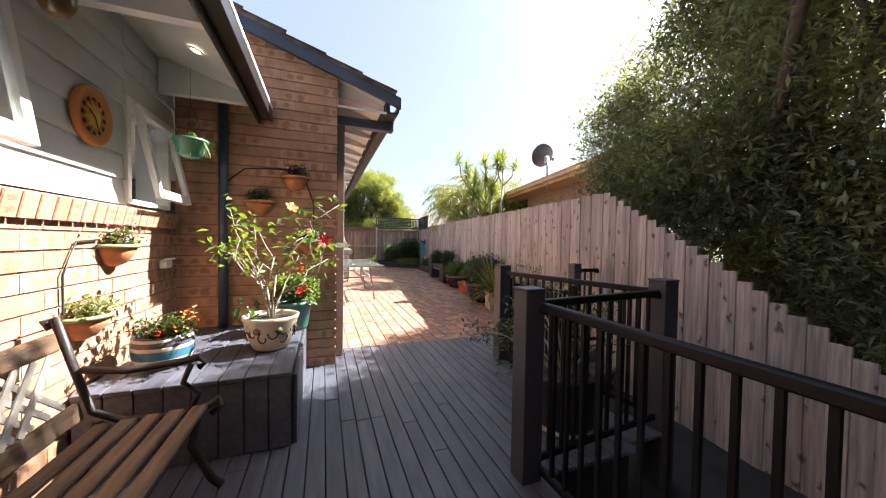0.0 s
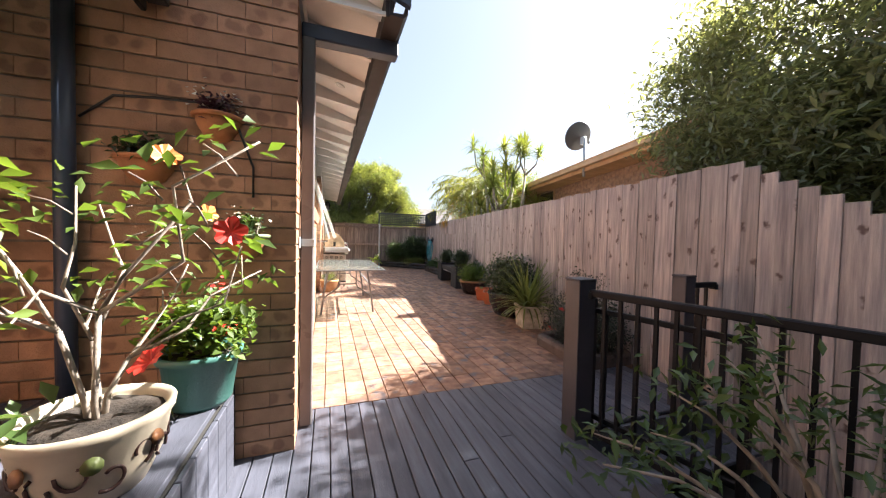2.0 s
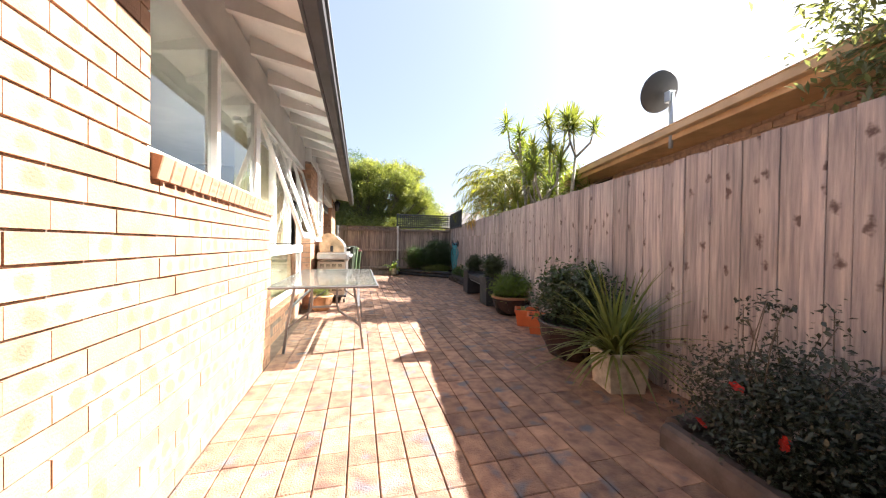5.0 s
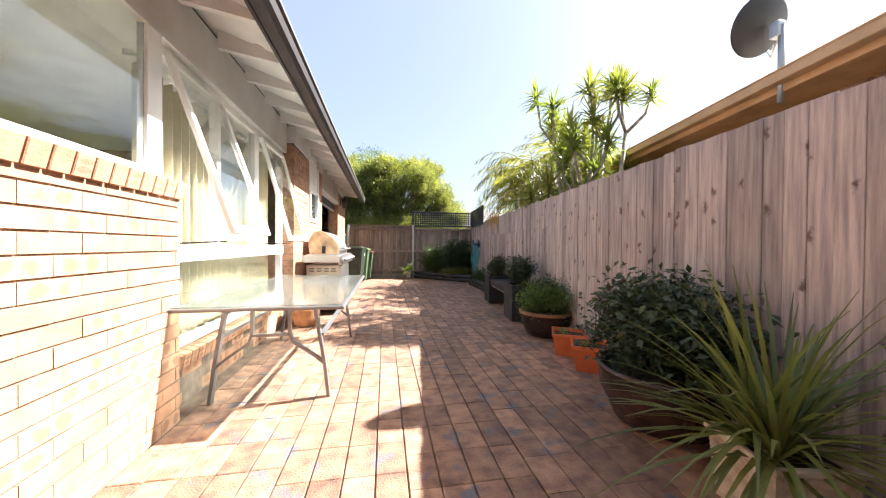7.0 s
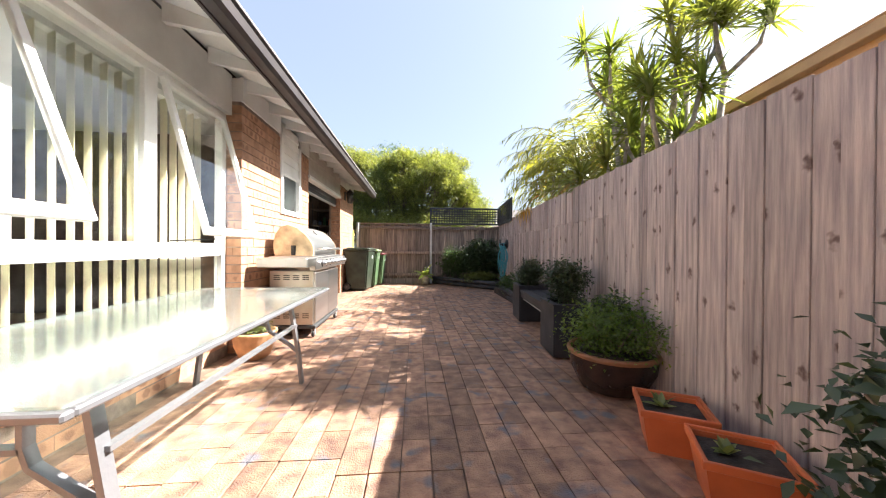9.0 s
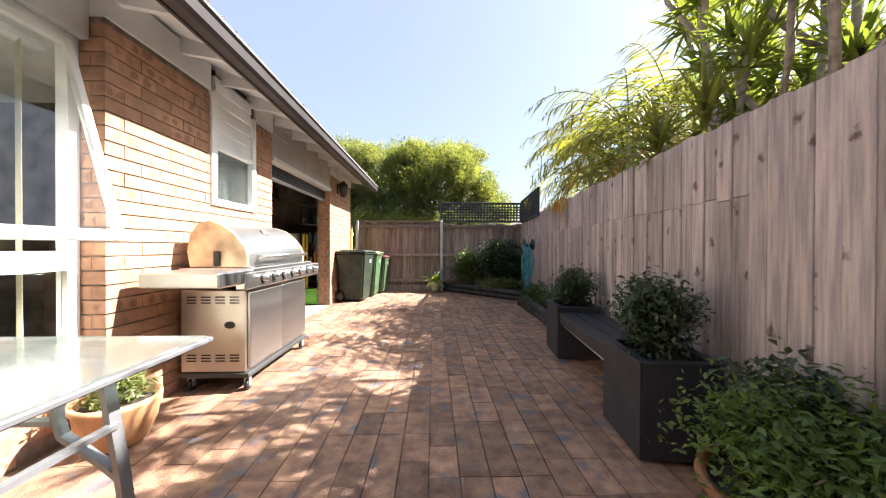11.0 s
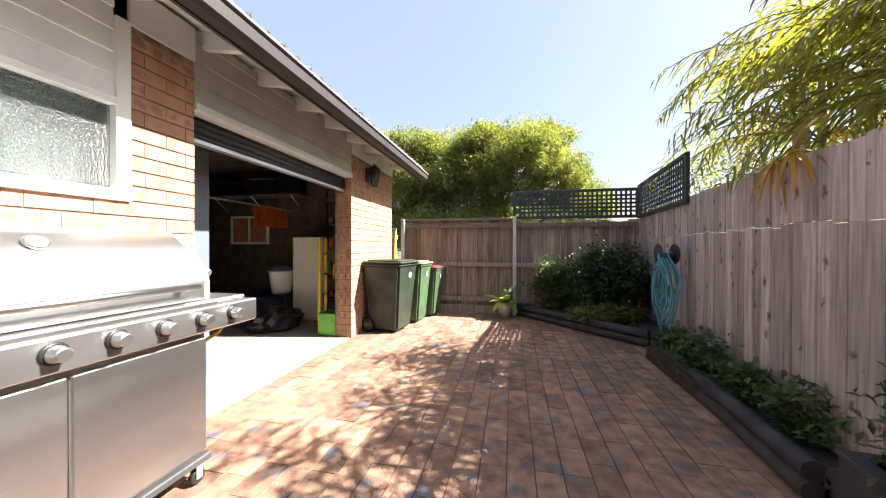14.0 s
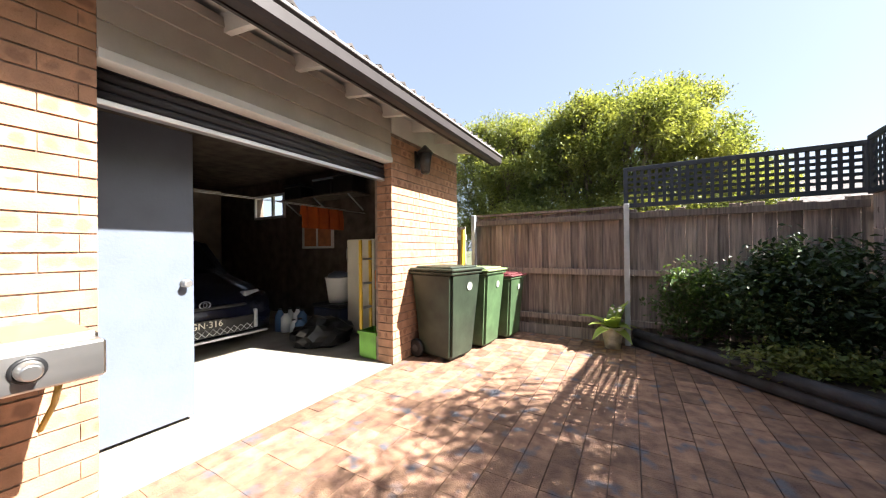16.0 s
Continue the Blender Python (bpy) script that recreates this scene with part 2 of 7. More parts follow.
def tube(points, r, n=8, r1=None):
    """A round bar along points, tapering from r to r1."""
    bm = bmesh.new()
    pts = [Vector(p) for p in points]
    r1 = r if r1 is None else r1
    rings = []
    for i, p in enumerate(pts):
        d = (pts[min(i + 1, len(pts) - 1)] - pts[max(i - 1, 0)]).normalized()
        a = d.orthogonal().normalized() if abs(d.z) > 0.9 else d.cross(Vector((0, 0, 1))).normalized()
        b = d.cross(a)
        rad = r + (r1 - r) * i / max(1, len(pts) - 1)
        rings.append([bm.verts.new(p + rad * (a * math.cos(2 * math.pi * k / n) + b * math.sin(2 * math.pi * k / n))) for k in range(n)])
    for A, B in zip(rings, rings[1:]):
        for k in range(n):
            f = bm.faces.new((A[k], A[(k + 1) % n], B[(k + 1) % n], B[k]))
            f.smooth = True
    bm.faces.new(list(reversed(rings[0])))
    bm.faces.new(rings[-1])
    return bm


def blend(*bms):
    """Several bmeshes as one."""
    out = bms[0]
    for o in bms[1:]:
        tmp = bpy.data.meshes.new("tmp")
        o.to_mesh(tmp)
        out.from_mesh(tmp)
        bpy.data.meshes.remove(tmp)
        o.free()
    return out


def moved(bm, m):
    bmesh.ops.transform(bm, matrix=m, verts=bm.verts)
    return bm


def part(name, bm, material, parent=None, label=""):
    me = bpy.data.meshes.new(name)
    bmesh.ops.recalc_face_normals(bm, faces=bm.faces)
    bm.to_mesh(me)
    bm.free()
    me.materials.append(material)
    ob = new(name, me)
    if parent is not None:
        ob.parent = parent
    if label:
        ob["label"] = label
    return ob


def thing(name, label, category, m=None, group="", kind=""):
    ob = new(name)
    ob.empty_display_size = 0.1
    if m is not None:
        ob.matrix_world = m
    return tagged(ob, label, category, group, kind)


def structure(name, bm, material, label, category):
    return tagged(part(name, bm, material), label, category, "", "structure")


def raw(name, verts, faces, material, parent=None, uvs=None, kind=""):
    me = bpy.data.meshes.new(name)
    me.from_pydata(verts, [], faces)
    if uvs is not None:
        layer = me.uv_layers.new(name="UVMap")
        layer.data.foreach_set("uv", np.asarray(uvs, dtype=np.float32).ravel())
    me.materials.append(material)
    ob = new(name, me)
    ob.parent = parent
    if kind:
        ob["kind"] = kind
    return ob


BOX_F = [(0, 3, 2, 1), (4, 5, 6, 7), (0, 1, 5, 4), (1, 2, 6, 5), (2, 3, 7, 6), (3, 0, 4, 7)]


def box_v(x0, x1, y0, y1, z0, z1):
    return [(x0, y0, z0), (x1, y0, z0), (x1, y1, z0), (x0, y1, z0), (x0, y0, z1), (x1, y0, z1), (x1, y1, z1), (x0, y1, z1)]
# ---- large structure: ground, paving, deck ----
W = 0.15                       # face of the long brick wall
CORNER = 3.6                   # gable face of the house
LEFT = -1.09                   # side wall along the deck
DECK_END = 4.02


def fence_x(y):
    return 3.05 + 0.106 * (y - 3.4)


ground = structure("ground", boxes((-400, 400, -400, 400, -1.2, -0.62)), GRASS, "dry grassy ground beyond the fences", "ground")
structure("patio_base", boxes((-6.0, 4.6, DECK_END, 17.0, -0.62, -0.012)), SAND, "dark sand bed in the joints of the clay paving", "patio")
# The landing takes the near-black, so its shade sits in the colour.
structure("lower_landing", boxes((1.0, 3.2, -4.0, 3.3, -0.60, -0.36)), DECK_SHADE, "landing below the deck, darkened to hold its shade", "landing")

# ---- house: walls ----
wall_east = structure("wall_east", boxes(
    (W - 0.24, W - 0.009, CORNER + 0.02, 4.86, -0.02, 2.6),
    (W - 0.24, W - 0.009, 4.86, 6.64, -0.02, 1.36),
    (W - 0.30, W - 0.12, 6.64, 9.12, -0.02, 0.28),
    (W - 0.24, W - 0.009, 9.13, 10.02, -0.02, 2.6),
    (W - 0.24, W - 0.009, 10.02, 10.72, -0.02, 1.45),
    (W - 0.24, W - 0.009, 10.72, 11.10, -0.02, 2.6),
    (W - 0.24, W - 0.009, 13.29, 14.77, -0.02, 2.6)), MORTAR, "long orange brick side wall of the house", "wall")
def gable_backing():
    """Backing of the gable wall, its top cut to the slope of the roof."""
    bm = boxes((LEFT, W - 0.02, CORNER + 0.009, CORNER + 0.2, -0.02, 3.0))
    for v in bm.verts:
        if v.co.z > 1:
            v.co.z = 2.56 + (0.68 - v.co.x) * 0.345 - 0.05
    return bm


wall_gable = structure("wall_gable", gable_backing(), MORTAR, "orange brick gable wall in shade above the deck", "wall")
wall_deck = structure("wall_deck", boxes((LEFT - 0.2, LEFT - 0.009, -4.0, CORNER, -0.3, 1.27)), MORTAR, "sunlit tan brick wall along the deck", "wall")
# Dark tone that puts the garage's dimness into wall and ceiling colour.
GARAGE_DIM = mat("garage_dim_tone", (0.13, 0.1, 0.08), 0.9, 0.25, 5, 60, 0.3)
structure("wall_garage_end", boxes((-6.0, -4.6, 14.6, 14.77, -0.02, 3.2), (-4.6, -3.57, 14.6, 14.77, -0.02, 1.87), (-4.6, -3.57, 14.6, 14.77, 2.36, 3.2), (-3.57, W - 0.24, 14.6, 14.77, -0.02, 3.2)), GARAGE_DIM, "inside face of the garage end wall, coloured dark", "wall")
structure("wall_garage_side", boxes((-6.0, -0.46, 10.75, 10.9, -0.02, 3.2), (-0.46, -0.09, 10.86, 10.9, -0.02, 2.6)), GARAGE_DIM, "partition wall inside the garage, coloured dark for its dimness", "wall")
structure("wall_house_back", boxes((-6.2, -6.0, 3.6, 14.77, -0.02, 3.2)), DARKROOM, "plain wall closing the house at the back", "wall")
structure("floor_garage", boxes((-6.0, W - 0.02, 10.9, 14.6, -0.3, -0.004)), CONCRETE, "pale smooth concrete garage floor", "floor")
structure("floor_house", boxes((-6.0, W - 0.3, 3.8, 10.75, -0.3, 0.1)), DARKROOM, "dim floor inside the house", "floor")
structure("ceiling_garage", boxes((-6.0, W - 0.24, 10.9, 14.6, 2.62, 2.68)), GARAGE_DIM, "unlined garage ceiling, coloured dark for the dim interior", "ceiling")
structure("ceiling_house", boxes((-6.0, W - 0.24, 3.8, 10.9, 2.62, 2.68)), OFFWHITE, "plain ceiling inside the house and garage", "ceiling")
# Unseen wall, added tall to keep sky light off the deck and fence.
structure("wall_behind", boxes((-3.3, 6.6, -1.9, -1.7, -0.9, 5.2)), MORTAR, "unseen plain wall added behind the deck to block sky light", "wall")


def lay_bricks(owner, axis, face, u0, u1, z0, z1, holes=(), limit=None, keep=None, start=0.0, out=1):
    """Running bond on the plane axis = face between u0 and u1; holes are (u0, u1, z0, z1); keep(u) picks the bricks that become parts."""
    rest_v, rest_f, rest_uv = [], [], []
    rng = random.Random(hash((axis == "x", round(face * 100))) % 1000)
    cache = {}
    rows = int(round((z1 - z0) / 0.086))
    for r in range(rows):
        zb = z0 + r * 0.086 + 0.005
        zt = zb + 0.076
        spans = [(u0, u1)]
        for a, b, c, d in holes:
            if zt > c + 0.02 and zb < d - 0.02:
                nxt = []
                for s, e in spans:
                    if a > s:
                        nxt.append((s, min(a, e)))
                    if b < e:
                        nxt.append((max(b, s), e))
                spans = [(s, e) for s, e in nxt if e - s > 0.03]
        off = start + (0.12 if r % 2 else 0.0)
        k0 = math.floor((u0 - off) / 0.24) - 1
        for s, e in spans:
            for k in range(k0, k0 + int((u1 - u0) / 0.24) + 4):
                a, b = max(s, off + k * 0.24), min(e, off + (k + 1) * 0.24)
                if b - a < 0.035 or (limit and zt > limit((a + b) / 2)):
                    continue
                a2, b2 = a + (0.0017 if a > s + 1e-6 else 0), b - (0.0017 if b < e - 1e-6 else 0)
                proud = rng.uniform(-0.0018, 0.0018)
                ln = round(b2 - a2, 3)
                mid = (a2 + b2) / 2
                depth = 0.06
                h = 0.038
                if axis == "x":
                    vs = box_v(-depth, 0, -ln / 2, ln / 2, -h, h) if out > 0 else box_v(0, depth, -ln / 2, ln / 2, -h, h)
                    at = (face + proud, mid, zb + h)
                    ui = 1
                else:
                    vs = box_v(-ln / 2, ln / 2, 0, depth, -h, h) if out < 0 else box_v(-ln / 2, ln / 2, -depth, 0, -h, h)
                    at = (mid, face + proud, zb + h)
                    ui = 0
                fuv = [((vs[i][ui] / 0.23) + 0.5, vs[i][2] / (2 * h) + 0.5) for f in BOX_F for i in f]
                if keep and keep(mid, zb):
                    if ln not in cache:
                        me = bpy.data.meshes.new("brick")
                        me.from_pydata(vs, [], BOX_F)
                        me.uv_layers.new(name="UVMap").data.foreach_set("uv", np.asarray(fuv, dtype=np.float32).ravel())
                        me.materials.append(BRICK)
                        cache[ln] = me
                    ob = new("brick", cache[ln])
                    ob.location, ob.parent = at, owner
                else:
                    n = len(rest_v)
                    rest_v += [(v[0] + at[0], v[1] + at[1], v[2] + at[2]) for v in vs]
                    rest_f += [tuple(i + n for i in f) for f in BOX_F]
                    rest_uv += fuv
    if rest_v:
        raw("brick_courses", rest_v, rest_f, BRICK, owner, rest_uv, "stuff")


def rowlock(owner, axis, face, u0, u1, ztop, proj=0.05, drop=0.04, h=0.11):
    """A sloping sill of bricks on edge."""
    n = int((u1 - u0) / 0.086)
    step = (u1 - u0) / n
    me = None
    for k in range(n):
        c = u0 + (k + 0.5) * step
        if me is None:
            bm = bmesh.new()
            box(bm, -0.17, 0.0, -step / 2 + 0.004, step / 2 - 0.004, -h, 0.0, bevel=0.004)
            me = bpy.data.meshes.new("sill_brick")
            bm.to_mesh(me)
            bm.free()
            me.uv_layers.new(name="UVMap")
            me.materials.append(BRICK)
        ob = new("sill_brick", me)
        tilt = Matrix.Rotation(math.atan2(drop, 0.16), 4, "Y")
        ob.parent = owner
        ob.matrix_basis = Matrix.Translation((face + proj, c, ztop - drop)) @ tilt


ZB = -0.004
# ---- roof, eaves ----
SLOPE = 0.345
EAVE_X, EAVE_Z = 0.68, 2.56


def roof_z(x):
    return EAVE_Z + (EAVE_X - x) * SLOPE


def slab(x0, x1, y0, y1, fz, thick, name, material, label, category):
    """A sheet that follows the roof slope."""
    bm = bmesh.new()
    vs = [bm.verts.new(p) for p in ((x0, y0, fz(x0)), (x1, y0, fz(x1)), (x1, y1, fz(x1)), (x0, y1, fz(x0)),
                                    (x0, y0, fz(x0) - thick), (x1, y0, fz(x1) - thick), (x1, y1, fz(x1) - thick), (x0, y1, fz(x0) - thick))]
    for f in ((0, 1, 2, 3), (7, 6, 5, 4), (0, 4, 5, 1), (1, 5, 6, 2), (2, 6, 7, 3), (3, 7, 4, 0)):
        bm.faces.new([vs[i] for i in f])
    return structure(name, bm, material, label, category)


roof = thing("roof", "grey concrete tile roof over the brick house", "roof", kind="structure")
bm = bmesh.new()
vs = [bm.verts.new(p) for p in ((EAVE_X - 0.02, CORNER - 0.036, roof_z(EAVE_X - 0.02)), (EAVE_X - 0.02, 15.05, roof_z(EAVE_X - 0.02)), (-3.2, 15.05, roof_z(-3.2)), (-3.2, CORNER - 0.036, roof_z(-3.2)))]
vs2 = [bm.verts.new((-7.0, y, roof_z(-3.2) - 3.8 * SLOPE)) for y in (15.05, CORNER - 0.036)]
bm.faces.new(vs)
bm.faces.new((vs[3], vs[2], vs2[0], vs2[1]))
bmesh.ops.solidify(bm, geom=bm.faces[:], thickness=0.03)
part("roof_deck", bm, TILE, roof)
# soffit lining, white, between and above the rafter tails
slab(W - 0.12, 0.60, CORNER - 0.03, 15.02, lambda x: roof_z(x) - 0.04, 0.012, "soffit", OFFWHITE, "white painted raked eave lining", "soffit")
for y in (3.746 + 0.496 * k for k in range(23)):
    bm = bmesh.new()
    a = [(W - 0.05, roof_z(W - 0.05) - 0.053), (0.60, roof_z(0.60) - 0.053), (0.60, roof_z(0.60) - 0.10), (W - 0.05, roof_z(W - 0.05) - 0.19)]
    lo = [bm.verts.new((x, y - 0.022, z)) for x, z in a]
    hi = [bm.verts.new((x, y + 0.022, z)) for x, z in a]
    bm.faces.new(lo), bm.faces.new(hi)
    for k in range(4):
        bm.faces.new((lo[k], lo[(k + 1) % 4], hi[(k + 1) % 4], hi[k]))
    tagged(part("rafter_tail", bm, OFFWHITE), "white painted exposed rafter tail under the eave", "rafter", "rafter tails", "structure")
structure("frieze_board", boxes((W - 0.2, W + 0.012, CORNER + 0.03, 4.86, 2.44, 2.66), (W - 0.14, W - 0.09, 4.86, 9.12, 2.30, 2.68), (W - 0.2, W + 0.012, 9.12, 10.02, 2.44, 2.66), (W - 0.2, W + 0.012, 10.72, 11.1, 2.44, 2.66), (W - 0.2, W + 0.012, 13.28, 14.77, 2.44, 2.66)), OFFWHITE, "off-white frieze board under the eave", "trim")
gutter = thing("gutter", "dark brown metal gutter along the eave", "gutter", kind="structure")
part("fascia", boxes((0.60, 0.62, CORNER - 0.03, 15.03, 2.40, 2.585)), GUTTER, gutter)
bm = bmesh.new()
prof = [(0.622, 2.57), (0.622, 2.41), (0.70, 2.405), (0.725, 2.43), (0.727, 2.50), (0.742, 2.515), (0.742, 2.535), (0.73, 2.535), (0.718, 2.50), (0.70, 2.43), (0.635, 2.425), (0.632, 2.57)]
A = [bm.verts.new((x, CORNER - 0.036, z)) for x, z in prof]
B = [bm.verts.new((x, 15.06, z)) for x, z in prof]
for k in range(len(prof)):
    bm.faces.new((A[k], A[(k + 1) % len(prof)], B[(k + 1) % len(prof)], B[k]))
bm.faces.new(A), bm.faces.new(B)
part("gutter_channel", bm, GUTTER, gutter)
part("gutter_lip", boxes((0.728, 0.7445, CORNER - 0.036, 15.06, 2.516, 2.538), bevel=0.004), mat("gutter_lip_paint", (0.26, 0.24, 0.235), 0.4, 0.06), gutter, "pale rolled gutter lip")
# roof tiles: two courses above the gutter are single pieces
bm = bmesh.new()
nseg = 8
tv, tf = [], []
for i in range(nseg + 1):
    u = -0.15 + 0.3 * i / nseg
    hgt = 0.022 * math.cos(4 * math.pi * i / nseg)
    for x, dz in ((0.0, 0), (0.36, 0)):
        tv += [(x, u, hgt + 0.03 - x * 0.05), (x, u, hgt + 0.012 - x * 0.05)]
for i in range(nseg):
    a, b = 4 * i, 4 * (i + 1)
    tf += [(a, a + 2, b + 2, b), (a + 1, b + 1, b + 3, a + 3), (a, b, b + 1, a + 1), (a + 2, a + 3, b + 3, b + 2)]
tile_me = bpy.data.meshes.new("roof_tile")
tile_me.from_pydata(tv, [], tf)
tile_me.materials.append(TILE)
rng = random.Random(4)
for row in range(3):
    for k in range(38):
        ob = new("roof_tile", tile_me)
        x = EAVE_X - 0.005 - row * 0.32
        ob.parent = roof
        ob.matrix_basis = Matrix.Translation((x, CORNER + 0.05 + 0.3 * k + rng.uniform(-0.005, 0.005), roof_z(x) + rng.uniform(0, 0.006))) @ Matrix.Rotation(math.pi + 0.0, 4, "Z") @ Matrix.Rotation(-math.atan(SLOPE), 4, "Y")
# verge tiles up the gable edge
for row in range(3, 10):
    ob = new("roof_tile", tile_me)
    x = EAVE_X - 0.005 - row * 0.32
    ob.parent = roof
    ob.matrix_basis = Matrix.Translation((x, CORNER + 0.05 + rng.uniform(-0.012, 0.012), roof_z(x) + rng.uniform(0.004, 0.018))) @ Matrix.Rotation(math.pi, 4, "Z") @ Matrix.Rotation(-math.atan(SLOPE), 4, "Y")
# barge board on the gable
bm = bmesh.new()
L0, L1 = -3.2, 0.735
pts = [(L0, roof_z(L0) + 0.02), (L1, roof_z(L1) + 0.02), (L1, roof_z(L1) - 0.085), (L0, roof_z(L0) - 0.085)]
A = [bm.verts.new((x, CORNER - 0.072, z)) for x, z in pts]
B = [bm.verts.new((x, CORNER - 0.039, z)) for x, z in pts]
bm.faces.new(A), bm.faces.new(B)
for k in range(4):
    bm.faces.new((A[k], A[(k + 1) % 4], B[(k + 1) % 4], B[k]))
structure("barge_board", bm, BLUEGREY, "dark blue-grey barge board on the gable", "barge board")
structure("gable_soffit", boxes((W + 0.002, 0.60, CORNER - 0.036, CORNER - 0.022, 2.40, 2.42)), OFFWHITE, "narrow white eave return at the gable corner", "soffit")
# corner downpipe with its offset under the gutter
dp = thing("downpipe", "square brown downpipe at the brick corner with a wall strap", "downpipe", kind="structure")
part("pipe", boxes((W + 0.006, W + 0.078, CORNER + 0.20, CORNER + 0.29, 0.01, 2.36), bevel=0.006), PIPE, dp)
part("pipe_offset", boxes((W + 0.002, 0.72, CORNER + 0.198, CORNER + 0.292, 2.32, 2.41), bevel=0.008), BLUEGREY, dp)
part("pipe_outlet", boxes((0.63, 0.72, CORNER + 0.2, CORNER + 0.29, 2.40, 2.46)), BLUEGREY, dp)
part("strap", boxes((W + 0.004, W + 0.083, CORNER + 0.195, CORNER + 0.295, 1.10, 1.145), (W + 0.001, W + 0.008, CORNER + 0.14, CORNER + 0.197, 1.09, 1.155), bevel=0.002), GREYPOST, dp)
dp2 = thing("downpipe", "round dark downpipe standing in the brick corner", "downpipe", kind="structure")
part("pipe", tube([(-0.75, CORNER - 0.045, 0.42), (-0.75, CORNER - 0.045, 2.30)], 0.035, 14), BLUEGREY, dp2)

# ---- left wing beside the deck ----
def board_stack(owner, axis, face, u0, u1, z0, z1, exposure=0.15, material=BOARDS):
    """Lapped weatherboards, one object a board."""
    n = int(math.ceil((z1 - z0) / exposure))
    for k in range(n):
        zb, zt = z0 + k * exposure, min(z1, z0 + (k + 1) * exposure + 0.012)
        bm = bmesh.new()
        p = [(face - 0.03, zb), (face + 0.021, zb), (face + 0.004, zt), (face - 0.03, zt)]
        A = [bm.verts.new((x, u0, z)) for x, z in p]
        B = [bm.verts.new((x, u1, z)) for x, z in p]
        bm.faces.new(A), bm.faces.new(B)
        for i in range(4):
            bm.faces.new((A[i], A[(i + 1) % 4], B[(i + 1) % 4], B[i]))
        part("weatherboard", bm, material, owner)


wing = thing("wall_wing_upper", "pale grey weatherboard wall above the deck brickwork", "wall", kind="structure")
part("backing", boxes((LEFT - 0.2, LEFT - 0.06, 2.05, 2.90, 1.33, 2.6), (LEFT - 0.2, LEFT - 0.06, 2.9, CORNER, 2.02, 2.6), (LEFT - 0.2, LEFT - 0.06, 3.48, CORNER, 1.33, 2.05), (LEFT - 0.2, LEFT - 0.06, -4, 2.05, 2.25, 2.6), (LEFT - 0.2, LEFT - 0.06, -4, 0.6, 1.33, 2.25)), BOARDS, wing)
board_stack(wing, "x", LEFT - 0.02, 2.08, 2.90, 1.37, 2.52)
board_stack(wing, "x", LEFT - 0.02, 2.90, CORNER - 0.005, 2.03, 2.52)
board_stack(wing, "x", LEFT - 0.02, -4.0, 0.6, 1.37, 2.52)
slab(LEFT, -0.50, -4.0, CORNER - 0.01, lambda x: 2.50 - (x - LEFT) * 0.33, 0.02, "wing_soffit", OFFWHITE, "white raked soffit over the deck edge", "soffit")
slab(LEFT - 3, -0.44, -4.0, CORNER - 0.01, lambda x: 2.56 - (x - LEFT) * 0.33, 0.03, "wing_roof", TILE, "grey tiled roof of the wing over the deck", "roof")
bm = boxes((LEFT + 0.01, -0.50, 3.30, 3.36, 2.22, 2.46), (LEFT + 0.01, -0.50, 2.30, 2.36, 2.22, 2.46), (LEFT + 0.01, -0.50, 1.30, 1.36, 2.22, 2.46))
structure("wing_beams", bm, OFFWHITE, "white painted outriggers under the wing eave", "beam")
g2 = thing("gutter", "dark gutter with a pale lip on the wing eave", "gutter", kind="structure")
part("gutter_channel", boxes((-0.50, -0.475, -4.0, CORNER - 0.02, 2.16, 2.34), (-0.474, -0.39, -4.0, CORNER - 0.02, 2.20, 2.29), bevel=0.006), mat("gutter_black", (0.02, 0.018, 0.018), 0.35), g2)
part("gutter_lip", boxes((-0.41, -0.386, -4.0, CORNER - 0.03, 2.292, 2.325), bevel=0.004), WHITE, g2)


def sash(parent, w, h, t=0.045, d=0.035, name="sash"):
    """A framed pane in its own plane: y across, z up, hung from the top edge at z = 0."""
    fr = part(name, boxes((0, d, 0, t, -h, 0), (0, d, w - t, w, -h, 0), (0, d, t, w - t, -t, 0), (0, d, t, w - t, -h, -h + t * 1.3), bevel=0.003), WHITE, parent)
    p = part("pane", boxes((d * 0.4, d * 0.4 + 0.004, t - 0.004, w - t + 0.004, -h + t * 1.25, -t + 0.004)), GLASS, fr)
    p.visible_shadow = False
    return fr


# ---- windows ----
win = thing("window_1", "white awning window propped open above the deck", "window", kind="structure")
part("window_frame", boxes((LEFT - 0.06, LEFT + 0.012, 2.90, 2.94, 1.38, 2.03), (LEFT - 0.06, LEFT + 0.012, 3.44, 3.48, 1.38, 2.03), (LEFT - 0.06, LEFT + 0.012, 2.94, 3.44, 1.99, 2.03), (LEFT - 0.06, LEFT + 0.012, 2.94, 3.44, 1.38, 1.41)), WHITE, win)
s = sash(win, 0.50, 0.58)
s.matrix_basis = Matrix.Translation((LEFT + 0.014, 2.94, 1.99)) @ Matrix.Rotation(-0.2, 4, "Y")
win = thing("window_2", "wide white window of the wing with an open sash", "window", kind="structure")
part("window_frame", boxes((LEFT - 0.06, LEFT + 0.012, 0.6, 0.64, 1.36, 2.25), (LEFT - 0.06, LEFT + 0.012, 2.02, 2.06, 1.36, 2.25), (LEFT - 0.06, LEFT + 0.012, 0.64, 2.02, 2.21, 2.25), (LEFT - 0.06, LEFT + 0.012, 0.64, 2.02, 1.36, 1.49), (LEFT - 0.06, LEFT + 0.012, 1.33, 1.37, 1.41, 2.21)), WHITE, win)
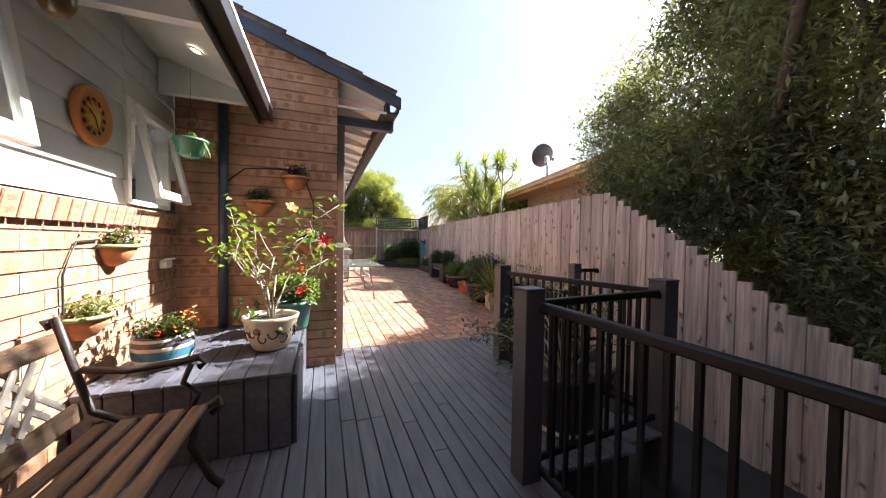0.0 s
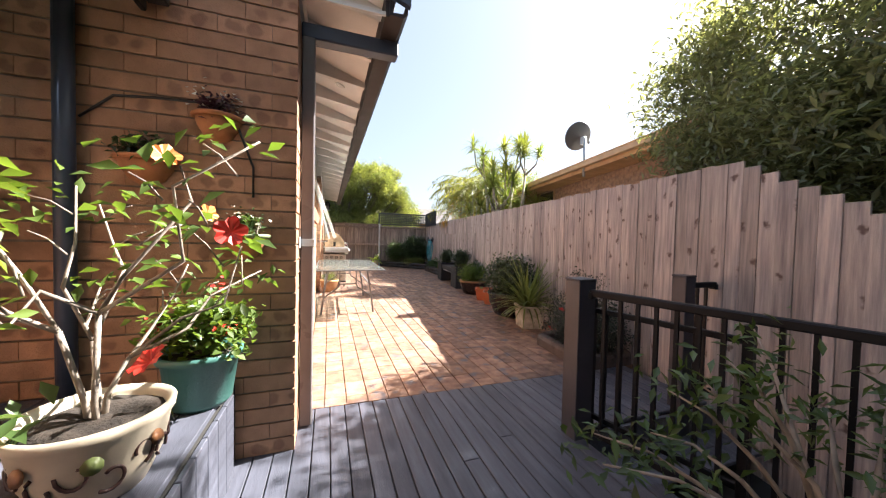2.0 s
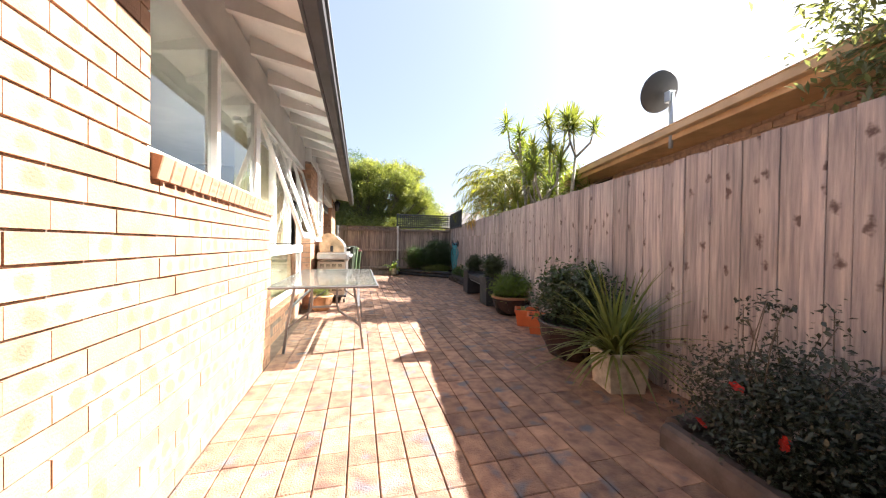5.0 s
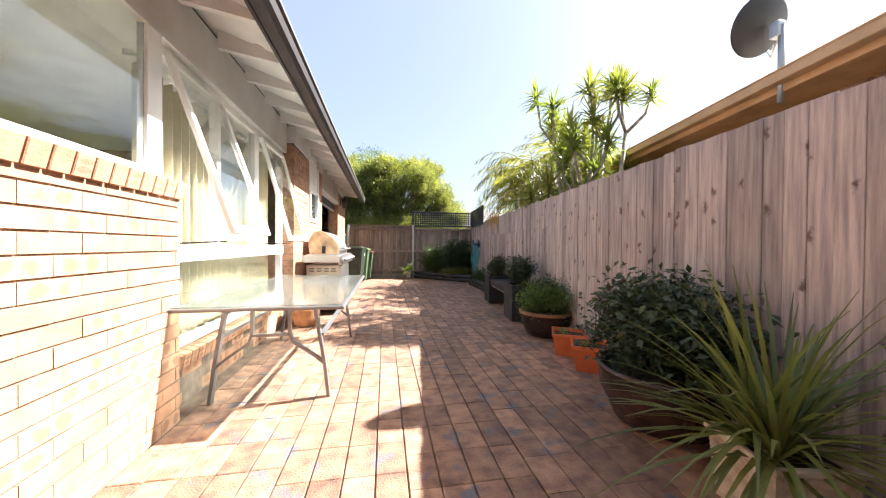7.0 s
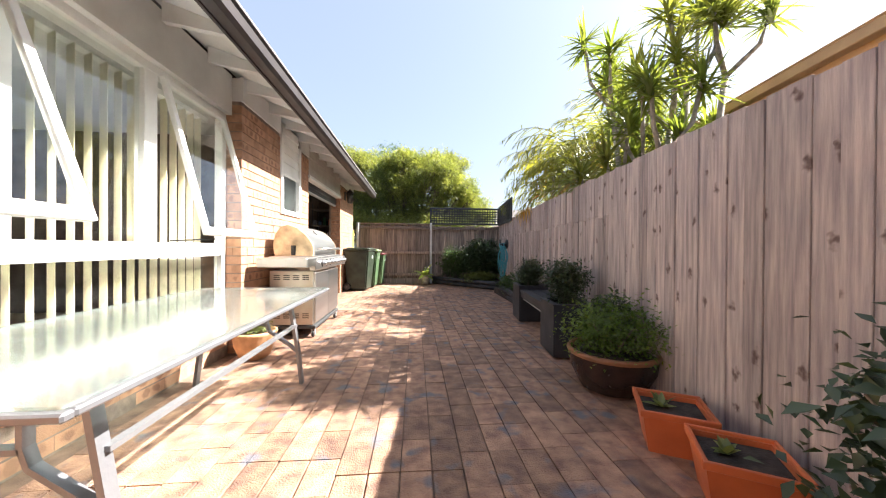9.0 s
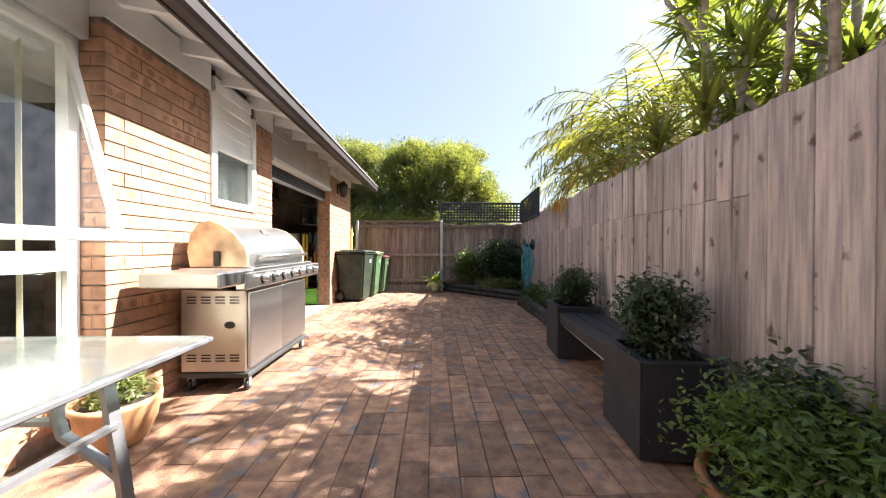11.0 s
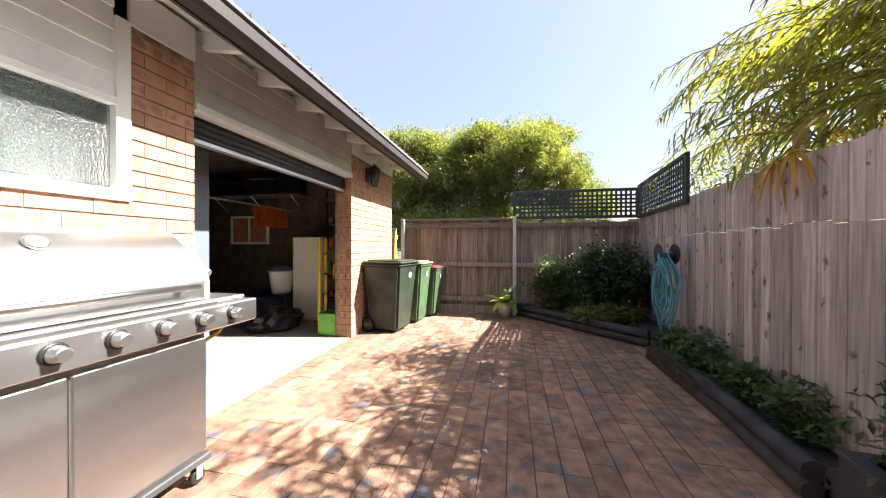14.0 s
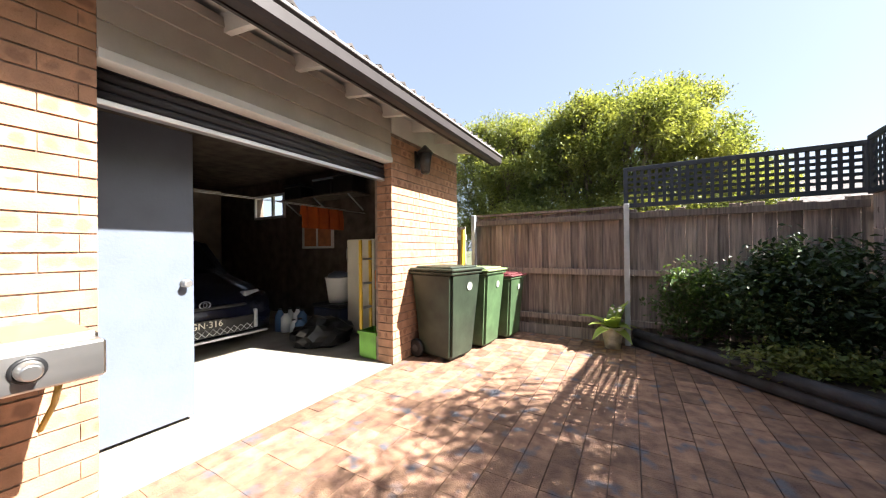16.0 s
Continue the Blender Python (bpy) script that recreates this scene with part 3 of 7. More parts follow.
for a in (0.64, 1.375):
    s = sash(win, 0.64, 0.71)
    s.matrix_basis = Matrix.Translation((LEFT + 0.014, a, 2.2)) @ Matrix.Rotation(-0.15, 4, "Y")
# Dark wall colour stands in for the unlit room behind the panes.
structure("wing_room_back", boxes((-3.2, -3.1, -4.0, 3.6, -0.3, 2.6), (-3.1, LEFT - 0.2, -4.0, -3.9, -0.3, 2.6), (-3.1, LEFT - 0.2, -4, 3.6, 1.0, 1.05)), mat("unlit_room_dark", (0.06, 0.055, 0.05), 0.9), "room behind the deck windows, coloured dark as if unlit", "wall")

win = thing("window_3", "white two-pane window set in the sunlit brick wall", "window", kind="structure")
part("window_frame", boxes((0.0, 0.06, 4.86, 4.91, 1.44, 2.42), (0.0, 0.06, 6.52, 6.64, 1.44, 2.42), (0.0, 0.06, 4.91, 6.52, 2.34, 2.42), (0.0, 0.06, 4.91, 6.52, 1.44, 1.50), (0.0, 0.06, 5.72, 5.77, 1.50, 2.34), bevel=0.003), WHITE, win)
p = part("pane", boxes((0.02, 0.024, 4.91, 5.72, 1.50, 2.34)), GLASS, win)
p.visible_shadow = False
p = part("pane", boxes((0.035, 0.039, 5.77, 6.52, 1.50, 2.34)), GLASS, win)
p.visible_shadow = False

win = thing("window_4", "tall white window bay with awning sashes propped open", "window", kind="structure")
X0, X1 = -0.06, 0.01
part("window_frame", boxes((X0, X1, 6.66, 6.72, 0.37, 2.30), (X0, X1, 9.05, 9.115, 0.37, 2.30), (X0, X1, 6.72, 9.05, 2.24, 2.30), (X0, X1, 6.72, 9.05, 0.37, 0.42), (X0, X1, 7.395, 7.445, 1.06, 2.24), (X0, X1, 8.17, 8.28, 1.06, 2.24), bevel=0.003), WHITE, win)
part("transom", boxes((X0, X1 + 0.03, 6.72, 9.05, 0.95, 1.06), bevel=0.004), WHITE, win)
p = part("pane", boxes((-0.03, -0.026, 6.72, 9.05, 0.42, 0.95)), GLASS, win)
p.visible_shadow = False
p = part("pane", boxes((-0.03, -0.026, 7.445, 8.17, 1.06, 2.24)), GLASS, win)
p.visible_shadow = False
for a, w, ang in ((6.73, 0.66, -0.33), (8.285, 0.76, -0.26)):
    s = sash(win, w, 1.16)
    s.matrix_basis = Matrix.Translation((X1 + 0.003, a, 2.235)) @ Matrix.Rotation(ang, 4, "Y")
    part("stay", tube([(0.02, a + 0.1, 1.075), (0.3, a + 0.16, 1.09)], 0.006, 6), RAILBLACK, win)
blinds = thing("vertical_blind", "cream fabric vertical blind behind the tall window", "blind")
part("headrail", boxes((-0.19, -0.13, 6.7, 9.07, 2.2, 2.24)), WHITE, blinds)
bm = bmesh.new()
box(bm, -0.0012, 0.0012, -0.045, 0.045, -1.80, 0.0)
slat_me = bpy.data.meshes.new("slat")
bm.to_mesh(slat_me)
bm.free()
slat_me.materials.append(BLIND)
for k in range(23):
    ob = new("slat", slat_me)
    ob.parent = blinds
    ob.matrix_basis = Matrix.Translation((-0.16, 6.77 + 0.1 * k, 2.2)) @ Matrix.Rotation(1.12, 4, "Z")

win = thing("window_5", "small white bathroom window with obscured glass", "window", kind="structure")
part("window_frame", boxes((W - 0.06, W + 0.02, 10.02, 10.09, 1.45, 2.44), (W - 0.06, W + 0.02, 10.65, 10.72, 1.45, 2.44), (W - 0.06, W + 0.02, 10.09, 10.65, 1.45, 1.51), (W - 0.06, W + 0.02, 10.09, 10.65, 1.96, 2.0), bevel=0.003), WHITE, win)
OBSCURE = glass_mat("obscured_glass", (0.82, 0.9, 0.87), 0.18)
rn, rb = OBSCURE.node_tree.nodes.new("ShaderNodeTexVoronoi"), OBSCURE.node_tree.nodes.new("ShaderNodeBump")
rn.inputs["Scale"].default_value = 60
rb.inputs["Strength"].default_value, rb.inputs["Distance"].default_value = 0.5, 0.01
OBSCURE.node_tree.links.new(rn.outputs[0], rb.inputs["Height"])
OBSCURE.node_tree.links.new(rb.outputs[0], OBSCURE.node_tree.nodes["Principled BSDF"].inputs["Normal"])
part("pane", boxes((W - 0.035, W - 0.03, 10.09, 10.65, 1.51, 1.96)), OBSCURE, win)
part("room_dark", boxes((W - 0.23, W - 0.22, 10.02, 10.72, 1.4, 2.5)), mat("dim_tile", (0.25, 0.28, 0.27), 0.6), win)
over = thing("wall_over_window", "white weatherboards above the small window", "wall", kind="structure")
part("backing", boxes((W - 0.2, W - 0.04, 10.09, 10.65, 2.0, 2.6)), BOARDS, over)
board_stack(over, "x", W - 0.012, 10.09, 10.65, 2.0, 2.6, 0.12, WHITE)

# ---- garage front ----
# Beige-grey taken darker, so the eave shade sits in the paint colour.
HEADER_SHADED = mat("header_paint_shaded", (0.4, 0.375, 0.34), 0.6, 0.08, 3, 60, 0.06, rnd=0.04)
header = thing("wall_garage_header", "beige-grey weatherboard header over the garage door, darkened for shade", "wall", kind="structure")
part("backing", boxes((W - 0.2, W - 0.04, 11.1, 13.28, 2.16, 2.66)), HEADER_SHADED, header)
board_stack(header, "x", W - 0.012, 11.1, 13.28, 2.17, 2.66, 0.14, HEADER_SHADED)
part("trim", boxes((W - 0.1, W + 0.022, 11.1, 13.28, 2.12, 2.17), bevel=0.003), OFFWHITE, header)
roller = thing("door_2", "dark grey roller garage door, nearly fully raised", "garage door", kind="structure")
DOORGREY = mat("roller_dark", (0.035, 0.035, 0.04), 0.45, 0.08)
for k in range(4):
    zc = 1.985 + 0.05 * k
    part("slat", tube([(W - 0.12, 11.1, zc), (W - 0.12, 13.28, zc)], 0.028, 10), DOORGREY, roller)
part("bottom_rail", boxes((W - 0.15, W - 0.09, 11.1, 13.28, 1.935, 1.965), bevel=0.004), mat("alloy", (0.5, 0.5, 0.5), 0.35, 0.05, metal=0.8), roller, "pale aluminium bottom rail")
# ---- fences ----
fence = thing("fence_side", "weathered pine paling fence along the patio, stepping down beside the deck", "fence", kind="structure")
rng = random.Random(7)
pal_cache = {}


def paling(parent, x, y, zb, zt, ang, material, w=0.1):
    key = (round(zt - zb, 2), material.name)
    if key not in pal_cache:
        bm = bmesh.new()
        box(bm, -0.008, 0.008, -w / 2 + 0.0012, w / 2 - 0.0012, 0, zt - zb, bevel=0.0022)
        me = bpy.data.meshes.new("paling")
        bm.to_mesh(me)
        bm.free()
        me.materials.append(material)
        pal_cache[key] = me
    ob = new("paling", pal_cache[key])
    ob.parent = parent
    ob.matrix_basis = Matrix.Translation((x, y, zb)) @ Matrix.Rotation(ang, 4, "Z")


SIDE_A = -math.atan(0.106)
y = -3.0
while y < 15.3:
    top = 1.75 if y > 3.2 else max(-0.1, 1.75 - 0.6 * (3.2 - y))
    base = -0.06 if y > 3.4 else -0.6
    top = round(top + rng.uniform(-0.008, 0.008), 2)
    px = fence_x(y) + rng.uniform(-0.003, 0.003) + (0.006 if int(round((y + 3) / 0.0985)) % 2 else 0)
    turn_ = SIDE_A + rng.uniform(-0.02, 0.02)
    if y > 8.7:
        # spliced boards: an upper and a lower length meeting over the middle rail
        cut = 1.34 + rng.choice((-0.01, 0.0, 0.01))
        paling(fence, px, y, base, cut, turn_, PALING)
        paling(fence, px + rng.uniform(-0.004, 0.002), y, cut + 0.004, top, turn_, PALING)
    else:
        paling(fence, px, y, base, top, turn_, PALING)
    y += 0.0985
for zr in (0.35, 1.45):
    bm = boxes((0.02, 0.06, 3.4, 15.3, zr, zr + 0.08))
    for v in bm.verts:
        v.co.x += fence_x(v.co.y)
    part("fence_rail", bm, PALING, fence)

rear = thing("fence_rear", "old brown hardwood paling fence across the end of the patio", "fence", kind="structure")
x = 0.2
while x < 4.3:
    top = 1.70 if x < 2.3 else 1.66
    paling(rear, x, 15.31 + (0.017 if int(round((x - 0.2) / 0.0975)) % 2 else 0), -0.05, round(top + rng.uniform(-0.03, 0.025), 2), math.pi / 2 + rng.uniform(-0.03, 0.03), PALING_OLD, 0.102)
    x += 0.0975
for zr in (0.22, 0.85, 1.56):
    part("fence_rail", boxes((0.2, 4.28, 15.24, 15.29, zr, zr + 0.075), bevel=0.003), PALING_OLD, rear)
part("plinth", boxes((0.2, 2.3, 15.25, 15.28, 0.0, 0.14)), PALING_OLD, rear)
part("capping", boxes((0.2, 2.26, 15.26, 15.36, 1.70, 1.73)), PALING_OLD, rear)
part("fence_post", boxes((2.25, 2.31, 15.16, 15.22, 0.0, 1.74), bevel=0.004), GREYPOST, rear, "grey steel fence post")
part("fence_post", boxes((0.17, 0.23, 15.2, 15.28, 0.0, 1.73), bevel=0.004), GREYPOST, rear, "pale end post by the house corner")


def lattice_panel(name, length, height, m):
    """A framed square lattice panel; x along, z up."""
    t = thing(name, "dark painted square lattice screen on top of the fence", "lattice", m, "lattice screens")
    for d in ((0, length, -0.02, 0.02, 0, 0.05), (0, length, -0.02, 0.02, height - 0.05, height), (0, 0.05, -0.019, 0.019, 0.05, height - 0.05), (length - 0.05, length, -0.019, 0.019, 0.05, height - 0.05)):
        part("frame_bar", boxes(d, bevel=0.003), LATTICE, t)
    pitch = 0.075
    n = int((length - 0.1) / pitch)
    for k in range(1, n + 1):
        x = 0.05 + k * (length - 0.1) / (n + 1)
        part("lattice_bar", boxes((x - 0.017, x + 0.017, -0.008, 0.0, 0.04, height - 0.04)), LATTICE, t)
    n = int((height - 0.1) / pitch)
    for k in range(1, n + 1):
        z = 0.05 + k * (height - 0.1) / (n + 1)
        part("lattice_bar", boxes((0.04, length - 0.04, 0.0005, 0.0085, z - 0.017, z + 0.017)), LATTICE, t)
    return t


lattice_panel("lattice_screen", 2.05, 0.50, pose(2.25, 15.28, 1.70))
lattice_panel("lattice_screen", 2.0, 0.55, pose(fence_x(15.2) - 0.02, 15.24, 1.68, 0, 0, -90 - 6.05))

# ---- deck railing ----
N_, P2, P4, P3 = (1.0, 1.75), (2.1, 1.86), (1.74, 3.26), (2.7, 3.31)


def post(x, y, z0, z1, w=0.11, ang=0.0):
    t = thing("rail_post", "square grey painted timber railing post with a flat cap", "post", pose(x, y, 0, 0, 0, ang), "deck railing posts")
    part("shaft", boxes((-w / 2, w / 2, -w / 2, w / 2, z0, z1), bevel=0.004), POSTPAINT, t)
    part("cap", boxes((-w / 2 - 0.003, w / 2 + 0.003, -w / 2 - 0.003, w / 2 + 0.003, z1, z1 + 0.012), bevel=0.003), POSTPAINT, t)


post(*N_, -0.36, 0.945)
post(*P2, -0.36, 0.945, 0.12)
post(*P4, -0.36, 0.935, 0.12)
post(*P3, -0.36, 0.935, 0.1)


def railing(a, b, z0, z1, z0b=None, z1b=None):
    """A black metal balustrade panel between two places; the top may slope."""
    z0b = z0 if z0b is None else z0b
    z1b = z1 if z1b is None else z1b
    a, b = Vector((*a, 0)), Vector((*b, 0))
    d = (b - a)
    ln = d.length
    d.normalize()
    t = thing("railing", "black powder-coated metal balustrade panel between the deck posts", "railing", None, "deck railing panels")
    rot = Matrix.Rotation(math.atan2(d.y, d.x), 4, "Z")
    m = Matrix.Translation(a) @ rot
    t.matrix_world = m
    sl = math.atan2(z1b - z1, ln)
    for nm, zz, hw in (("top_rail", z1, 0.02), ("bottom_rail", z0, 0.014)):
        bm = boxes((0.0, ln, -hw, hw, zz - 0.02, zz + 0.02), bevel=0.006)
        for v in bm.verts:
            v.co.z += (z1b - z1) * v.co.x / ln
        part(nm, bm, RAILBLACK, t)
    n = max(3, round(ln / 0.088))
    for k in range(1, n):
        x = k * ln / n
        dz = (z1b - z1) * x / ln
        part("baluster", boxes((x - 0.0085, x + 0.0085, -0.0085, 0.0085, z0 + dz, z1 + dz)), RAILBLACK, t)
    for x in (0.012, ln - 0.012):
        part("rail_bracket", boxes((x - 0.014, x + 0.014, -0.026, 0.026, z1 - 0.034, z1 + 0.004), bevel=0.004), RAILBLACK, t)
    return t


railing((1.04, 1.69), (1.08, -3.9), 0.07, 0.87)
railing((1.065, 1.76), (2.04, 1.855), 0.07, 0.87)
railing((1.755, 3.195), (2.085, 1.925), 0.07, 0.87)
railing((2.755, 3.31), (3.03, 3.31), 0.07, 0.87)

# black gate swung open beside the stair
gate_ = thing("stair_gate", "black metal stair gate standing open against the balustrade", "gate", pose(1.85, 3.27, 0, 0, 0, -76))
GATE_W = 0.72
part("hinge_stile", boxes((-0.02, 0.02, -0.02, 0.02, 0.03, 0.82), bevel=0.003), RAILBLACK, gate_)
part("latch_stile", boxes((GATE_W - 0.02, GATE_W + 0.02, -0.02, 0.02, 0.03, 0.82), bevel=0.003), RAILBLACK, gate_)
for zz in (0.1, 0.75):
    part("gate_rail", boxes((0.021, GATE_W - 0.021, -0.012, 0.012, zz - 0.015, zz + 0.015), bevel=0.003), RAILBLACK, gate_)
for k in range(1, 8):
    part("baluster", boxes((GATE_W * k / 8 - 0.007, GATE_W * k / 8 + 0.007, -0.007, 0.007, 0.115, 0.735)), RAILBLACK, gate_)
part("latch", boxes((GATE_W + 0.02, GATE_W + 0.075, -0.012, 0.012, 0.6, 0.63), bevel=0.004), RAILBLACK, gate_)
for zz in (0.2, 0.66):
    part("hinge", boxes((-0.06, -0.02, -0.014, 0.014, zz - 0.03, zz + 0.03), bevel=0.004), RAILBLACK, gate_)

# ---- deck ----
deck = thing("deck", "dark grey painted timber deck with narrow gaps", "deck", kind="structure")
rng = random.Random(11)


def alcove_far(x):
    """Where the railing from the alcove corner to the stair head crosses a board."""
    return 3.2 - (x - 1.75) * 1.34 / 0.33


x = LEFT + 0.01
while x < 3.0:
    x1 = x + 0.089
    # boards run full length beside the house, into the railed alcove, and past the stair head
    if x1 <= 1.1:
        spans = [(-4.0, DECK_END)]
    elif x1 <= 1.76:
        spans = [(1.72, DECK_END)]
    elif x1 <= 2.1:
        spans = [(1.78, alcove_far(x1)), (3.29, DECK_END)]
    else:
        spans = [(3.29, DECK_END)]
    for ya, yb in spans:
        if yb - ya < 0.1:
            continue
        cuts = [ya]
        c = ya + rng.uniform(0.8, 3.2)
        while c < yb - 0.6:
            cuts.append(c)
            c += rng.uniform(1.8, 3.4)
        cuts.append(yb - 0.003)
        for a, b in zip(cuts, cuts[1:]):
            if x1 > fence_x(3.6) - 0.05:
                continue
            part("deck_board", boxes((x, x1, a + 0.0015, b - 0.0015, -0.022, rng.uniform(-0.001, 0.001)), bevel=0.003), DECK, deck)
    x += 0.0945
# Solid block in place of joists, near-black behind the board gaps.
part("joists", boxes((LEFT, 1.08, -4.0, DECK_END, -0.3, -0.05), (1.08, 1.72, 1.76, DECK_END, -0.3, -0.05), (1.72, 2.95, 3.31, DECK_END, -0.3, -0.05)), DECK_SHADE, deck)
part("fascia_board", boxes((1.11, 1.13, -4.0, 1.7, -0.3, -0.001)), DECK, deck)
part("stair_riser", boxes((1.8, 3.0, 3.262, 3.284, -0.34, -0.024)), DECK, deck)
for k in range(2):
    part("stair_tread", boxes((1.82, 2.98, 2.96 + 0.145 * k, 3.1 + 0.145 * k, -0.2, -0.175), bevel=0.004), DECK, deck)

# raised box seat
bx = thing("deck_box", "raised grey timber box platform clad in deck boards", "box seat")
x = LEFT + 0.02
while x < -0.13:
    x1 = min(x + 0.118, -0.098)
    part("top_board", boxes((x, x1 - 0.006, 2.375, CORNER - 0.012, 0.405, 0.43), bevel=0.003), DECK, bx)
    part("front_board", boxes((x, x1 - 0.006, 2.385, 2.405, 0.004, 0.403), bevel=0.003), DECK, bx)
    x = x1
y = 2.41
while y < 3.45:
    part("side_board", boxes((-0.122, -0.102, y, y + 0.112, 0.004, 0.403), bevel=0.003), DECK, bx)
    y += 0.118
# Solid core in the same near-black behind the box boards.
part("core", boxes((LEFT + 0.03, -0.125, 2.41, CORNER - 0.02, 0.0, 0.40)), DECK_SHADE, bx)
# ---- plants: helpers ----
LEAF_DARK = leaf_mat("leaf_dark", (0.05, 0.075, 0.028), (0.03, 0.05, 0.022), 0.2)
LEAF_MID = leaf_mat("leaf_mid", (0.07, 0.12, 0.03), (0.045, 0.08, 0.025), 0.3)
LEAF_ROSE = leaf_mat("leaf_rose", (0.042, 0.05, 0.03), (0.02, 0.028, 0.018), 0.15)
LEAF_SHRUB = leaf_mat("leaf_shrub", (0.05, 0.085, 0.03), (0.022, 0.04, 0.016), 0.2)
LEAF_BRIGHT = leaf_mat("leaf_bright", (0.13, 0.19, 0.035), (0.075, 0.125, 0.025), 0.38)
LEAF_FAR = leaf_mat("leaf_far", (0.24, 0.26, 0.085), (0.1, 0.13, 0.05), 0.4, 0.4)
LEAF_TREE = leaf_mat("leaf_olive_tree", (0.22, 0.235, 0.14), (0.12, 0.14, 0.085), 0.38, rough=0.35)
LEAF_PALM = leaf_mat("leaf_palm", (0.22, 0.215, 0.04), (0.09, 0.105, 0.025), 0.48)
LEAF_DRY = leaf_mat("leaf_dry", (0.4, 0.25, 0.04), (0.22, 0.13, 0.05), 0.4)
LEAF_STRAP = leaf_mat("leaf_strap", (0.18, 0.21, 0.075), (0.09, 0.12, 0.04), 0.35)
BARK = mat("bark_grey", (0.16, 0.13, 0.1), 0.9, 0.25, 12, 60, 0.5)
BARK_PALE = mat("bark_pale", (0.36, 0.32, 0.27), 0.85, 0.2, 20, 80, 0.4)
RED = mat("petal_red", (0.62, 0.035, 0.02), 0.5, 0.15, 20, 60, 0.0)
ORANGE = mat("petal_orange", (0.75, 0.25, 0.06), 0.55, 0.15, 20, 60, 0.0)
PINK = mat("petal_pink", (0.55, 0.14, 0.25), 0.55, 0.15, 20, 60, 0.0)
WHITE_PETAL = mat("petal_white", (0.75, 0.72, 0.62), 0.55, 0.1, 20, 60, 0.0)
TERRA = mat("terracotta", (0.5, 0.2, 0.09), 0.8, 0.15, 8, 80, 0.2)


def leaves(name, centres, size, material, parent, rng, aspect=0.42, droop=0.3, up=None, kind=""):
    """Folded leaves (two facets along the midrib) at the given centres, with random turns."""
    c = np.asarray(centres, dtype=float)
    n = len(c)
    if n == 0:
        return None
    az = rng.uniform(0, 2 * np.pi, n)
    el = rng.normal(-droop, 0.5, n) if up is None else rng.normal(up, 0.35, n)
    ln = size * rng.uniform(0.7, 1.3, n)
    d = np.stack([np.cos(az) * np.cos(el), np.sin(az) * np.cos(el), np.sin(el)], 1)
    s = np.stack([-np.sin(az), np.cos(az), np.zeros(n)], 1)
    s = s + rng.normal(0, 0.35, (n, 3))
    s -= (s * d).sum(1)[:, None] * d
    s /= np.linalg.norm(s, axis=1)[:, None]
    nn = np.cross(d, s)
    w = ln * aspect * 0.5
    base, tip = c - d * ln[:, None] / 2, c + d * ln[:, None] / 2
    tip = tip - nn * (ln * 0.1)[:, None]
    mid = c + nn * 0.0
    a = mid - d * (ln * 0.05)[:, None] + s * w[:, None] + nn * (w * 0.35)[:, None]
    b = mid - d * (ln * 0.05)[:, None] - s * w[:, None] + nn * (w * 0.35)[:, None]
    v = np.stack([base, a, tip, b], 1).reshape(-1, 3)
    i = np.arange(n) * 4
    tri = np.concatenate([np.stack([i, i + 1, i + 2], 1), np.stack([i, i + 2, i + 3], 1)], 1).reshape(-1, 3)
    me = bpy.data.meshes.new(name)
    me.vertices.add(len(v))
    me.vertices.foreach_set("co", v.ravel())
    me.loops.add(tri.size)
    me.loops.foreach_set("vertex_index", tri.ravel().astype(np.int32))
    me.polygons.add(len(tri))
    me.polygons.foreach_set("loop_start", (np.arange(len(tri)) * 3).astype(np.int32))
    me.update(calc_edges=True)
    me.materials.append(material)
    ob = new(name, me)
    ob.parent = parent
    if kind:
        ob["kind"] = kind
    return ob


def clumps(blobs, n_clump, per, spread, rng, shell=0.55):
    """Leaf centres in clumps, denser towards the outside of ellipsoid blobs (centre, radii)."""
    vol = np.array([np.prod(r) ** (2 / 3) for _, r in blobs])
    pick = rng.choice(len(blobs), n_clump, p=vol / vol.sum())
    d = rng.normal(0, 1, (n_clump, 3))
    d /= np.linalg.norm(d, axis=1)[:, None]
    rad = (shell + (1 - shell) * rng.uniform(0, 1, n_clump) ** 0.6) * rng.uniform(0.82, 1.12, n_clump)
    cc = np.array([blobs[k][0] for k in pick]) + d * rad[:, None] * np.array([blobs[k][1] for k in pick])
    pts = np.repeat(cc, per, 0) + rng.normal(0, spread, (n_clump * per, 3))
    return pts


